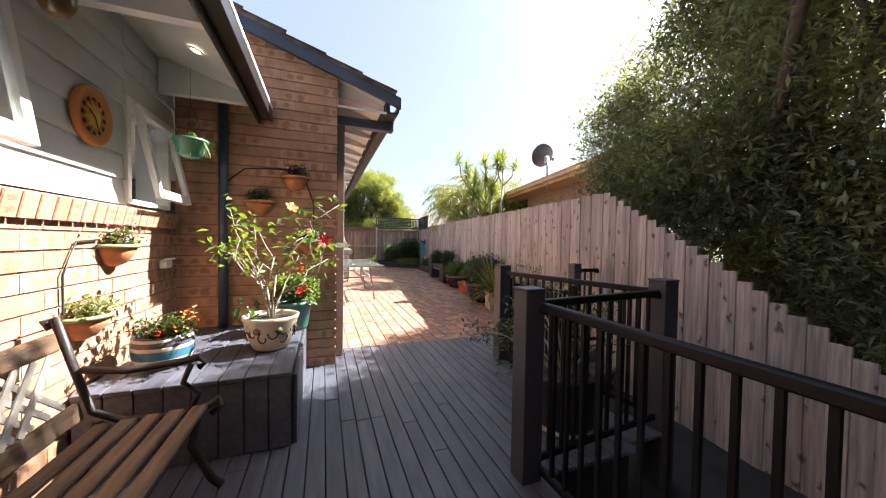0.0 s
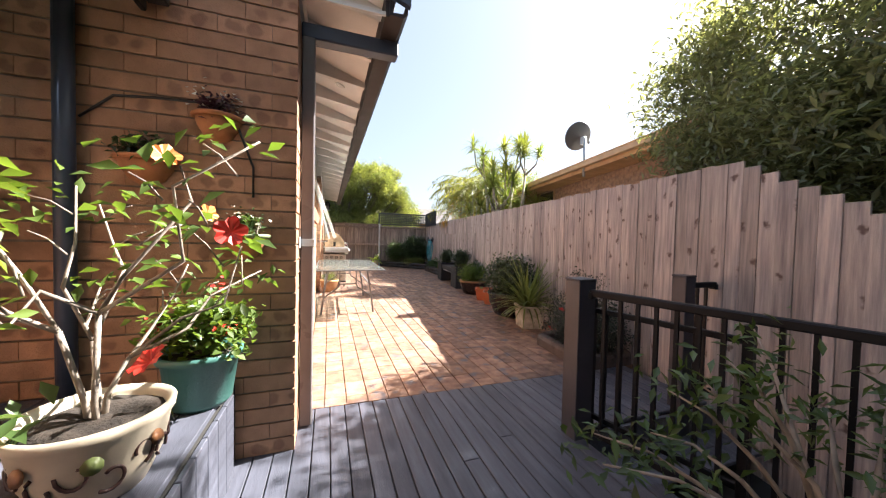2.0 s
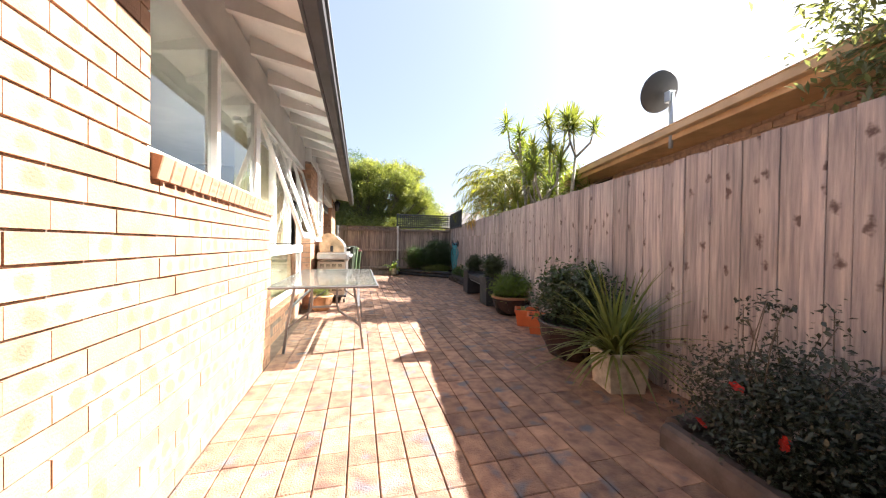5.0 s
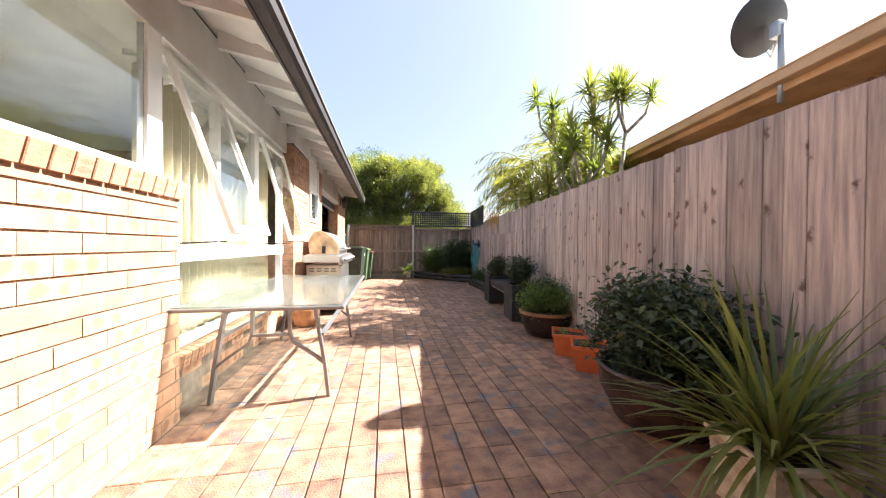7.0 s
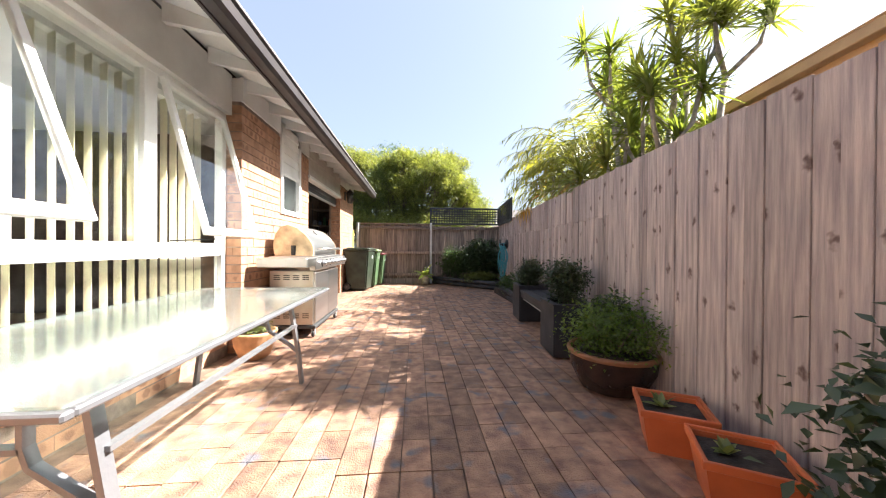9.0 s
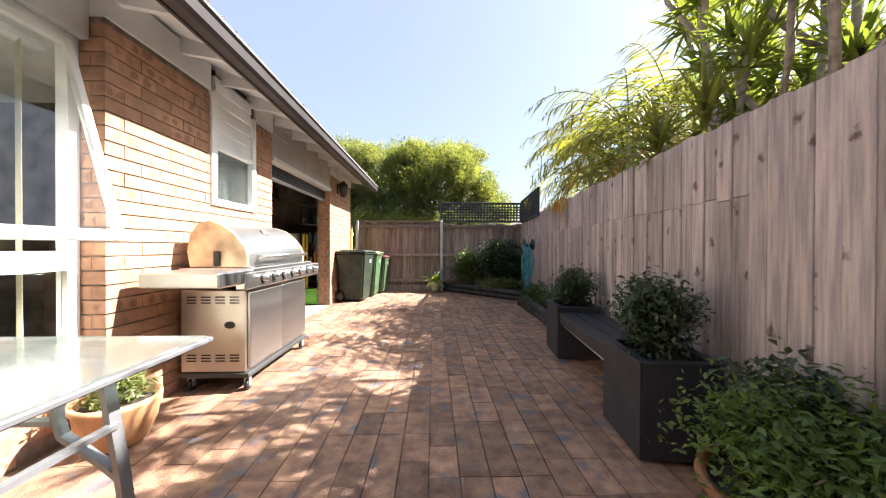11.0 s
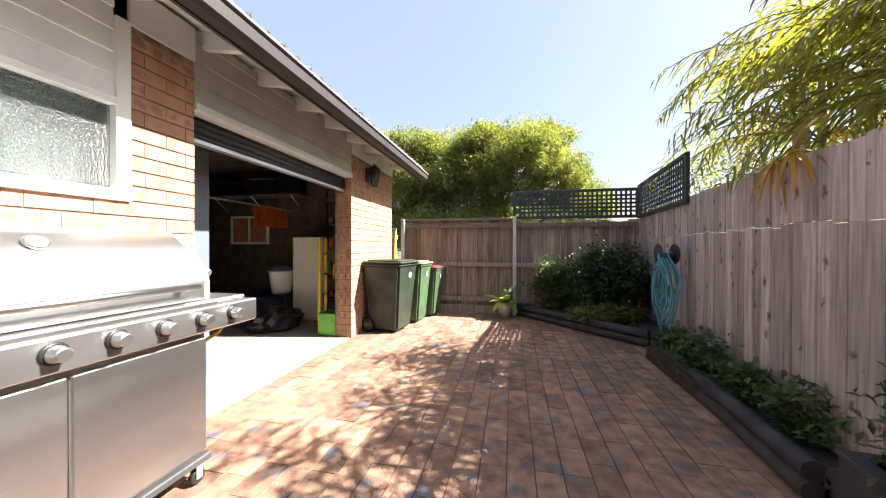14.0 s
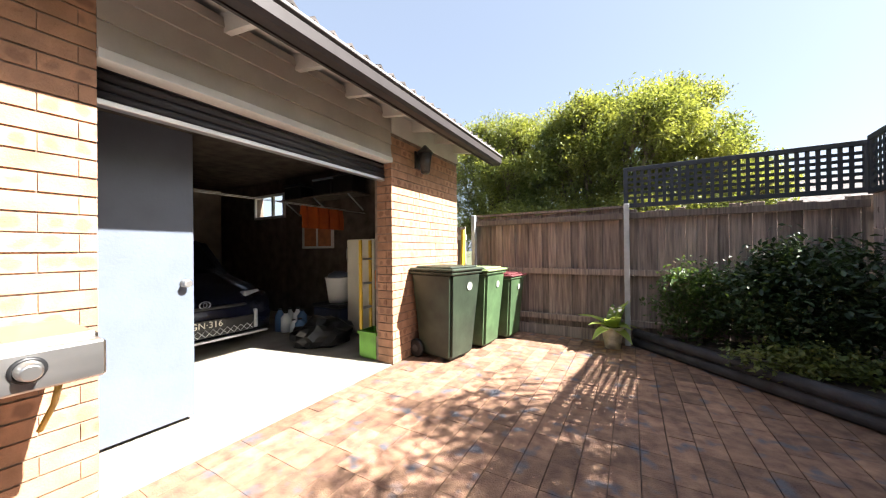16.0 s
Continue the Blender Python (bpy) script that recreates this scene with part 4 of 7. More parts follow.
def tree(name, label, base, blobs, n_clump, per, spread, size, material, seed, trunk_r=0.12, bark=BARK, aspect=0.4, fork=None, category="tree", shell=0.55):
    rng = np.random.default_rng(seed)
    t = thing(name, label, category, pose(*base))
    b = Vector(base)
    fork = fork if fork is not None else 1.2
    tr = tube([(0, 0, -0.05), (0.04, 0.02, fork * 0.5), (0.0, 0.05, fork)], trunk_r, 10, trunk_r * 0.75)
    trunk = part("trunk", tr, bark, t)
    for k, (c, r) in enumerate(blobs):
        e = Vector(c) - b
        m1 = Vector((0, 0.05, fork * 0.95))
        mid = m1.lerp(e, 0.5) + Vector(rng.normal(0, 0.12, 3))
        part("limb", tube([m1, mid, e, e + (e - mid) * 0.15], trunk_r * 0.5, 7, trunk_r * 0.1), bark, t)
        for q in range(4):
            dd = Vector(rng.normal(0, 1, 3)).normalized()
            tip = e + Vector((dd.x * r[0], dd.y * r[1], dd.z * r[2])) * 0.68
            part("branch", tube([mid.lerp(e, 0.6), e.lerp(tip, 0.5) + Vector(rng.normal(0, 0.06, 3)), tip], trunk_r * 0.2, 5, trunk_r * 0.05), bark, t)
    pts = clumps([(np.array(c) - np.array(base), np.array(r)) for c, r in blobs], n_clump, per, spread, rng, shell)
    leaves("crown", pts, size, material, t, rng, aspect)
    return t


def lumpy(blobs, seed):
    """Add small uneven lobes round each mass of a crown."""
    rg = np.random.default_rng(seed)
    out = list(blobs)
    for c, r in blobs:
        for _ in range(7):
            d = rg.normal(0, 1, 3)
            d /= np.linalg.norm(d)
            d[2] = abs(d[2]) * 0.45
            s = rg.uniform(0.24, 0.46)
            out.append((tuple(np.array(c) + d * np.array(r) * rg.uniform(0.95, 1.2)), tuple(np.array(r) * s)))
    return out


# ---- beyond the fences ----
# Last ten crown lobes are unseen, added to shade deck, bench and stairs.
tree("tree", "large dense olive-green tree overhanging the boundary fence beside the deck", (5.6, 2.4, -0.62),
     [((5.5, 3.6, 3.4), (1.25, 1.5, 1.5)), ((5.9, 2.2, 4.6), (1.6, 1.7, 1.6)), ((4.6, 1.6, 3.0), (1.3, 1.5, 1.4)), ((5.0, 0.2, 4.0), (1.5, 1.5, 1.8)), ((5.4, 3.2, 4.9), (1.0, 0.9, 1.0)),
      ((4.3, 2.8, 2.1), (0.9, 1.0, 0.75)), ((4.2, 0.2, 1.9), (0.9, 1.2, 1.0)), ((6.2, 4.3, 2.4), (1.1, 1.0, 1.0)), ((4.6, -1.6, 3.2), (1.3, 1.5, 2.0)), ((4.4, 1.3, 1.3), (0.9, 1.1, 0.9)), ((4.0, 0.7, 0.5), (0.7, 1.0, 0.7)), ((4.3, -0.6, 0.9), (0.9, 1.2, 1.0)), ((4.9, 3.3, 1.7), (0.8, 1.0, 0.8)), ((4.65, 4.5, 2.9), (0.6, 0.65, 0.95)), ((4.4, 3.8, 2.2), (0.7, 0.8, 0.75)), ((4.4, -3.2, 2.6), (1.4, 1.5, 2.2)), ((6.6, 0.6, 1.4), (1.4, 2.6, 1.8)), ((6.4, 3.4, 1.2), (0.9, 1.2, 1.4)), ((4.7, -1.9, 1.0), (1.0, 1.4, 1.4)), ((3.7, -0.6, 3.0), (1.0, 1.1, 0.8)), ((3.3, -1.7, 3.4), (1.3, 1.0, 0.9)), ((2.0, -1.9, 4.2), (1.8, 1.3, 0.8)), ((0.3, -2.3, 4.6), (1.8, 1.4, 0.8)), ((2.9, -0.9, 3.2), (0.9, 1.1, 0.45)), ((3.3, 0.2, 3.3), (0.75, 0.6, 0.45)), ((2.4, 0.2, 3.5), (0.9, 1.0, 0.35)), ((2.9, 1.5, 3.5), (0.6, 0.6, 0.3)), ((5.0, 1.6, 5.1), (1.2, 1.3, 0.9)), ((3.7, 2.2, 4.55), (0.8, 0.9, 0.4))],
     17500, 20, 0.12, 0.1, LEAF_TREE, 21, 0.17, BARK, 0.3, 1.6)
tree("tree", "bright yellow-green garden tree behind the rear fence", (1.6, 20.5, -0.62),
     lumpy([((0.6, 20.4, 3.2), (1.5, 1.3, 1.5)), ((2.3, 20.2, 3.6), (1.5, 1.3, 1.6)), ((3.6, 20.6, 3.0), (1.2, 1.2, 1.5)), ((1.5, 20.8, 4.6), (1.2, 1.1, 0.9)), ((3.0, 20.8, 4.7), (0.9, 0.9, 0.8)), ((4.6, 20.7, 2.4), (0.9, 0.9, 1.0)), ((1.6, 20.0, 1.8), (2.4, 1.0, 1.0))], 1),
     4000, 32, 0.11, 0.095, LEAF_FAR, 22, 0.14, BARK, 0.42, 1.5)
tree("tree", "tall green tree behind the rear fence and garage", (-1.6, 21.0, -0.62),
     lumpy([((-1.2, 20.8, 3.0), (1.4, 1.2, 1.4)), ((-2.3, 21.3, 3.4), (1.5, 1.3, 1.9)), ((-0.6, 21.6, 4.6), (1.1, 1.0, 1.0)), ((-1.8, 21.4, 4.9), (1.1, 1.0, 0.9)), ((-0.8, 20.2, 1.8), (1.6, 1.0, 1.0))], 2),
     2900, 30, 0.11, 0.095, LEAF_FAR, 23, 0.14, BARK, 0.4, 1.5)
tree("tree", "tall pale eucalypt in the distance", (0.5, 27.0, -0.62),
     [((0.3, 27, 6.3), (1.5, 1.3, 1.3)), ((1.5, 27.4, 5.0), (1.4, 1.2, 1.2)), ((-1.2, 27, 5.0), (1.5, 1.2, 1.3))],
     900, 12, 0.15, 0.13, LEAF_MID, 24, 0.16, BARK_PALE, 0.35, 3.0)
tree("tree", "rounded green tree beyond the neighbouring house", (9.5, 15.5, -0.62),
     [((9.2, 15.4, 3.6), (1.2, 1.2, 0.9)), ((10.4, 16, 3.2), (1.2, 1.2, 0.9)), ((7.6, 18.0, 3.0), (1.4, 1.2, 1.0))],
     900, 12, 0.12, 0.11, LEAF_FAR, 25, 0.14, BARK, 0.42, 1.8)

structure("wall_neighbour", boxes((6.9, 7.1, -5.0, 4.2, -0.8, 2.3)), mat("neighbour_wall_brick", (0.3, 0.2, 0.13), 0.9, 0.2, 8, 60, 0.3), "tan brick wall behind the large tree", "wall")
# neighbouring house over the side fence
NB = mat("neighbour_brick", (0.40, 0.23, 0.13), 0.85, 0.3, 14, 90, 0.4, col2=(0.22, 0.13, 0.09))
NTRIM = mat("neighbour_trim", (0.52, 0.30, 0.14), 0.5, 0.1)
nh = thing("neighbour_house", "low tan brick house with orange-tan gutter behind the side fence", "house", pose(4.75, 5.0, -0.62, 0, 0, -math.degrees(math.atan(0.19))))
part("wall", boxes((0.5, 0.7, -0.2, 6.3, 0.0, 3.35), (0.7, 7.0, 6.1, 6.3, 0.0, 3.35)), NB, nh)
bm = bmesh.new()
pp = [(0.02, 3.44), (6.0, 5.2), (6.0, 5.12), (0.02, 3.36)]
A = [bm.verts.new((x, -0.5, z)) for x, z in pp]
B = [bm.verts.new((x, 6.7, z)) for x, z in pp]
bm.faces.new(A), bm.faces.new(B)
for k in range(4):
    bm.faces.new((A[k], A[(k + 1) % 4], B[(k + 1) % 4], B[k]))
part("roof", bm, mat("neighbour_roof", (0.42, 0.36, 0.29), 0.7, 0.15), nh)
part("fascia", boxes((0.0, 0.03, -0.5, 6.7, 3.2, 3.38), bevel=0.004), NTRIM, nh)
part("gutter", boxes((-0.1, 0.0, -0.5, 6.72, 3.27, 3.37), (-0.115, -0.09, -0.5, 6.72, 3.365, 3.385), bevel=0.008), mat("neighbour_gutter", (0.6, 0.38, 0.2), 0.4, 0.08), nh)
part("soffit", boxes((0.03, 0.5, -0.5, 6.6, 3.2, 3.22)), NTRIM, nh)
wn_ = part("window", boxes((0.49, 0.52, 4.2, 5.0, 2.3, 3.15), bevel=0.004), mat("dark_window", (0.02, 0.022, 0.025), 0.1), nh, "dark small window")
part("window_frame", boxes((0.485, 0.5, 4.15, 4.2, 2.25, 3.2), (0.485, 0.5, 5.0, 5.05, 2.25, 3.2), (0.485, 0.5, 4.2, 5.0, 2.25, 2.3)), NTRIM, wn_)
bv, bf = [], []
for r in range(12):
    y = -0.2 + (0.12 if r % 2 else 0)
    while y < 6.2:
        if not (4.1 < y + 0.12 < 5.1):
            n = len(bv)
            bv += box_v(0.488, 0.51, y, y + 0.23, 2.3 + 0.086 * r, 2.376 + 0.086 * r)
            bf += [tuple(i + n for i in f) for f in BOX_F]
        y += 0.24
raw("brick_course", bv, bf, NB, nh, None, "stuff")

# satellite dish
dish = thing("satellite_dish", "dark grey satellite dish on a steel mast above the neighbouring roof", "satellite dish", pose(5.13, 7.06, -0.27))
DISHM = mat("dish_grey", (0.05, 0.052, 0.06), 0.5, 0.1)
STEEL = mat("galv_steel", (0.5, 0.52, 0.55), 0.4, 0.1, metal=0.7)
prof = [(0.001, 0.0), (0.09, 0.008), (0.18, 0.03), (0.26, 0.06), (0.285, 0.072), (0.285, 0.08), (0.26, 0.068), (0.18, 0.038), (0.09, 0.016), (0.001, 0.008)]
turn = look((0, 0, 0), (0.12, 1.0, 0.45)).to_3x3().to_4x4()
part("reflector", moved(lathe(prof, 32, False), Matrix.Translation((-0.02, 0.04, 3.58)) @ turn @ Matrix.Rotation(math.pi, 4, "X")), DISHM, dish)
part("mast", tube([(0, -0.08, 2.75), (0, -0.08, 3.5)], 0.028, 10), STEEL, dish)
part("bracket", boxes((-0.05, 0.05, -0.09, 0.0, 3.4, 3.55), bevel=0.008), STEEL, dish)
part("feed_arm", tube([(0.05, -0.02, 3.42), (0.28, 0.2, 3.38), (0.52, 0.42, 3.62)], 0.014, 8), STEEL, dish)
part("feed_horn", boxes((0.47, 0.57, 0.38, 0.48, 3.6, 3.68), bevel=0.015), DISHM, dish)


def strap_head(rng, at, n, ln, w, spread, droop):
    """Strap leaves bursting from one place, each a folded tapering ribbon."""
    V, F = [], []
    at = np.array(at)
    for _ in range(n):
        az, el = rng.uniform(0, 2 * np.pi), rng.uniform(*spread)
        L = ln * rng.uniform(0.7, 1.15)
        d = np.array([np.cos(az) * np.cos(el), np.sin(az) * np.cos(el), np.sin(el)])
        s = np.array([-np.sin(az), np.cos(az), 0])
        prev = None
        p = at.copy()
        seg = 5
        for i in range(seg + 1):
            ww = w * (0.55 + 1.2 * (i / seg) * (1 - i / seg) * 1.6) * (1 - 0.85 * (i / seg) ** 2) * 0.5
            n0 = len(V)
            V += [tuple(p - s * ww), tuple(p + np.array([0, 0, -0.25 * ww])), tuple(p + s * ww)]
            if prev is not None:
                F += [(prev, prev + 1, n0 + 1, n0), (prev + 1, prev + 2, n0 + 2, n0 + 1)]
            prev = n0
            d = d + np.array([0, 0, -droop / seg])
            d /= np.linalg.norm(d)
            p = p + d * L / seg
    return V, F


def strap_plant(name, material, parent, rng, heads, n, ln, w, spread=(0.1, 1.4), droop=0.8):
    V, F = [], []
    for at in heads:
        v, f = strap_head(rng, at, n, ln, w, spread, droop)
        k = len(V)
        V += v
        F += [tuple(i + k for i in q) for q in f]
    return raw(name, V, F, material, parent)


LEAF_DRAGON = leaf_mat("leaf_dragon_tree", (0.1, 0.15, 0.035), (0.19, 0.2, 0.05), 0.4)
# dragon trees: pale bent stems with tufts
drac = thing("dragon_tree", "clump of tall dragon trees with tufted heads behind the fence", "tree", pose(4.65, 9.45, -0.62))
rng = np.random.default_rng(31)
heads = []
for k in range(14):
    a = 2.4 * k + 0.4
    rr = 0.25 + 0.75 * ((0.5698 * k + 0.1) % 1)
    hgt = 2.0 + 1.9 * ((0.7549 * k + 0.25) % 1)
    b0 = Vector((0.45 * rr * math.cos(a), 0.45 * rr * math.sin(a), 0))
    fork = Vector((0.7 * rr * math.cos(a), 0.8 * rr * math.sin(a), hgt))
    low = b0.lerp(fork, 0.5) + Vector((rng.uniform(-0.08, 0.08), rng.uniform(-0.08, 0.08), 0))
    part("stem", tube([b0, low, fork], 0.042, 8, 0.03), BARK_PALE, drac)
    for q in range(2 + (k % 3 > 0)):
        aa = a + 2.1 * q + rng.uniform(-0.5, 0.5)
        up = 0.35 + 0.75 * rng.uniform(0, 1)
        top = fork + Vector((0.34 * math.cos(aa), 0.34 * math.sin(aa), up))
        elbow = fork + Vector((0.26 * math.cos(aa), 0.26 * math.sin(aa), up * 0.4))
        part("branch", tube([fork - Vector((0, 0, 0.03)), elbow, top], 0.026, 7, 0.018), BARK_PALE, drac)
        heads.append(top)
for h in heads:
    tuft = [tuple(h), tuple(h - Vector((0, 0, 0.07))), tuple(h - Vector((0, 0, 0.15)))]
    strap_plant("leaf_tuft", LEAF_DRAGON, drac, rng, tuft, 22, 0.36, 0.036, (-0.5, 1.45), 0.35)

# golden cane palms
def palm(at, height, n, ln, seed, label):
    rng = np.random.default_rng(seed)
    t = thing("palm", label, "palm tree", pose(*at), "palms behind the fence")
    crowns = []
    for k in range(n):
        a = 2.4 * k
        top = Vector((0.35 * math.cos(a) * (k % 3) / 2, 0.35 * math.sin(a) * (k % 3) / 2, height * (0.7 + 0.3 * ((k * 7) % n) / n)))
        part("cane", tube([(top.x * 0.5, top.y * 0.5, 0), (top.x * 0.8, top.y * 0.8, top.z * 0.6), top], 0.04, 8, 0.03), BARK_PALE, t)
        crowns.append(top)
    for c in crowns:
        for q in range(11):
            az = rng.uniform(0, 2 * np.pi)
            blade = LEAF_DRY if q == 10 else LEAF_PALM
            d = np.array([math.cos(az), math.sin(az), rng.uniform(-0.1, 0.5) if q > 8 else rng.uniform(0.6, 1.9)])
            d /= np.linalg.norm(d)
            p = np.array(c)
            pts = [tuple(p)]
            V, F = [], []
            L = ln * rng.uniform(0.75, 1.15)
            seg = 20
            for i in range(seg):
                d = d + np.array([0, 0, -2.0 / seg])
                d /= np.linalg.norm(d)
                p = p + d * L / seg
                pts.append(tuple(p))
                if i < 3:
                    continue
                s = np.cross(d, [0, 0, 1])
                s /= np.linalg.norm(s) + 1e-6
                fl = 0.42 * math.sin(math.pi * (0.12 + 0.84 * i / seg)) * rng.uniform(0.65, 1.15)
                for sg in (-1, 1):
                    o = s * sg * 0.75 + d * 0.6 + np.array([0, 0, -0.3]) + rng.normal(0, 0.22, 3)
                    o /= np.linalg.norm(o)
                    wv = d * rng.uniform(0.008, 0.014)
                    k0 = len(V)
                    e1 = p + o * fl * 0.55
                    e2 = p + o * fl + np.array([0, 0, -0.22 * fl])
                    V += [tuple(p - wv), tuple(p + wv), tuple(e1 + wv * 1.1), tuple(e1 - wv * 1.1), tuple(e2)]
                    F += [(k0, k0 + 1, k0 + 2, k0 + 3), (k0 + 3, k0 + 2, k0 + 4)]
            fr = part("frond", tube(pts[::3], 0.011, 5, 0.004), blade, t)
            raw("foliage", V, F, blade, fr)


palm((4.95, 11.6, -0.62), 3.75, 6, 1.5, 41, "golden cane palm with arching yellow-green fronds behind the fence")
palm((5.2, 13.2, -0.62), 4.1, 6, 1.6, 42, "golden cane palm with arching yellow-green fronds behind the fence")
palm((5.75, 12.7, -0.62), 4.4, 3, 1.5, 44, "tall golden cane palm leaning over the patio fence")
palm((5.5, 10.3, -0.62), 3.0, 4, 1.4, 43, "golden cane palm with arching yellow-green fronds behind the fence")

dry = thing("dry_frond", "dry yellow palm frond hanging over the fence top", "palm frond", pose(3.9, 11.7, 1.74))
strap_plant("blades", LEAF_DRY, dry, np.random.default_rng(47), [(0, 0, 0.05), (-0.04, 0.05, 0.02)], 14, 0.34, 0.03, (-1.2, 0.5), 2.2)
part("stalk", tube([(0.25, 0.1, 0.3), (0.1, 0.05, 0.2), (0, 0, 0.04)], 0.012, 6, 0.008), LEAF_DRY, dry)
# far house roof seen past the rear fence
fh = thing("far_house", "distant house with a grey tiled roof behind the garden trees", "house", pose(6.2, 26.0, -0.62))
part("wall", boxes((-2.5, 3.5, 0, 4, 0, 3.0)), NB, fh)
bm = bmesh.new()
q = [bm.verts.new(p) for p in ((-3, -0.6, 2.9), (4, -0.6, 2.9), (4, 2, 4.3), (-3, 2, 4.3), (4, 4.6, 2.9), (-3, 4.6, 2.9))]
for f in ((0, 1, 2, 3), (3, 2, 4, 5), (0, 3, 5), (1, 4, 2)):
    bm.faces.new([q[i] for i in f])
part("roof", bm, TILE, fh)
# ---- pots and planting: helpers ----
def pot(parent, profile, material, n=32, name="pot"):
    return part(name, lathe(profile, n), material, parent)


def soil_disc(parent, r, z):
    rng = random.Random(int(r * 1000))
    bm = lathe([(r, z - 0.02), (r, z), (r * 0.6, z + 0.012), (r * 0.2, z + 0.008)], 18)
    for v in bm.verts:
        v.co.z += rng.uniform(-0.004, 0.006)
    return part("soil", bm, SOIL, parent)


def bush(parent, centre, radii, n_clump, per, size, material, seed, stems=7, base=(0, 0, 0), spread=0.05, aspect=0.5, bark=BARK, shell=0.3, name="foliage", stem_r=0.007):
    rng = np.random.default_rng(seed)
    c, r, b = np.array(centre), np.array(radii), Vector(base)
    for k in range(stems):
        d = Vector(np.clip(rng.normal(0, 0.5, 3), -0.75, 0.75))
        tip = Vector(c) + Vector((d.x * r[0], d.y * r[1], abs(d.z) * r[2] * 0.8))
        mid = b.lerp(tip, 0.5) + Vector(rng.normal(0, 0.03, 3))
        part("stem", tube([b + Vector((rng.uniform(-0.03, 0.03), rng.uniform(-0.03, 0.03), 0)), mid, tip], stem_r, 6, stem_r * 0.4), bark, parent)
    pts = clumps([(c, r)], n_clump, per, spread, rng, shell)
    return leaves(name, pts, size, material, parent, rng, aspect, droop=0.15)


def flower(parent, at, r, material, seed, name="flower"):
    """Five open petals round a small eye."""
    rng = np.random.default_rng(seed)
    bm = bmesh.new()
    ax = Vector((rng.uniform(-0.6, 0.9), rng.uniform(-1, -0.2), rng.uniform(0.1, 0.8))).normalized()
    u = ax.orthogonal().normalized()
    v = ax.cross(u)
    at = Vector(at)
    c = bm.verts.new(at - ax * r * 0.25)
    for k in range(5):
        a = 2 * math.pi * k / 5
        ring = []
        for da, rr, h in ((-0.62, 0.75, 0.1), (-0.3, 1.0, 0.0), (0.0, 1.05, 0.12), (0.3, 1.0, 0.0), (0.62, 0.75, 0.1)):
            ring.append(bm.verts.new(at + (u * math.cos(a + da) + v * math.sin(a + da)) * r * rr + ax * r * h))
        for p, q in zip(ring, ring[1:]):
            bm.faces.new((c, p, q))
    return part(name, bm, material, parent)


def cluster(parent, centre, radius, n, r, material, seed, name="blossom"):
    """A head of many small blossoms, one joined mesh."""
    rng = np.random.default_rng(seed)
    pts = np.array(centre) + rng.normal(0, 1, (n, 3)) * np.array(radius) * 0.5
    return leaves(name, pts, r, material, parent, rng, 0.9, up=0.5)


GLAZE_BROWN = mat("glaze_brown", (0.035, 0.02, 0.016), 0.25, 0.2, 6, 60, 0.05)
GLAZE_RIM = mat("glaze_rim", (0.28, 0.12, 0.05), 0.4, 0.2)
PLASTIC_TERRA = mat("plastic_terracotta", (0.52, 0.13, 0.045), 0.45, 0.08)
PLASTIC_GREEN = mat("plastic_green", (0.055, 0.15, 0.13), 0.4, 0.1)
PALE_STONE = mat("cast_stone_pale", (0.5, 0.45, 0.36), 0.8, 0.2, 12, 80, 0.4)
CREAM_GLAZE = mat("cream_glaze", (0.58, 0.5, 0.38), 0.35, 0.1, 8, 60, 0.05)
DARKPLANTER = mat("planter_charcoal", (0.021, 0.022, 0.028), 0.6, 0.12, 6, 60, 0.1)


def log_edge(parent, a, b, z, r=0.05, name="edging_log"):
    a, b = Vector((*a, z)), Vector((*b, z))
    pts = [a.lerp(b, k / 6) for k in range(7)]
    return part(name, tube(pts, r, 10), EDGING, parent)


KERB = mat("kerb_concrete", (0.1, 0.078, 0.07), 0.8, 0.2, 8, 70, 0.35)


def kerb(parent, a, b, w=0.11, h=0.13):
    """A length of concrete kerb with a well rounded top."""
    a, b = Vector((*a, 0)), Vector((*b, 0))
    d = b - a
    prof = [(-w / 2, 0), (-w / 2, h * 0.62), (-w * 0.4, h * 0.86), (-w * 0.2, h * 0.98), (w * 0.2, h * 0.98), (w * 0.4, h * 0.86), (w / 2, h * 0.62), (w / 2, 0)]
    bm = bmesh.new()
    A, B = [[bm.verts.new((x, y, z)) for y, z in prof] for x in (0, d.length)]
    bm.faces.new(A), bm.faces.new(B)
    for k in range(len(prof)):
        bm.faces.new((A[k], A[(k + 1) % len(prof)], B[(k + 1) % len(prof)], B[k]))
    return part("kerb", moved(bm, Matrix.Translation(a) @ Matrix.Rotation(math.atan2(d.y, d.x), 4, "Z")), KERB, parent)


# ---- along the side fence ----
bed = thing("garden_bed", "low raised rose bed edged in dark rounded concrete", "garden bed")
kerb(bed, (2.53, 4.06), (2.60, 4.77))
kerb(bed, (2.66, 4.79), (3.12, 4.82))
kerb(bed, (2.6, 4.06), (3.06, 4.06))
part("soil", boxes((2.6, 3.08, 4.08, 4.76, -0.02, 0.07)), SOIL, bed)
rose = thing("rose_bush", "dark shrubby rose bush with a few red blooms", "bush", pose(2.82, 4.35, 0.07))
bush(rose, (0.0, 0.0, 0.27), (0.34, 0.46, 0.3), 900, 10, 0.028, LEAF_ROSE, 51, 9, spread=0.045, shell=0.2, stem_r=0.004)
rg = np.random.default_rng(52)
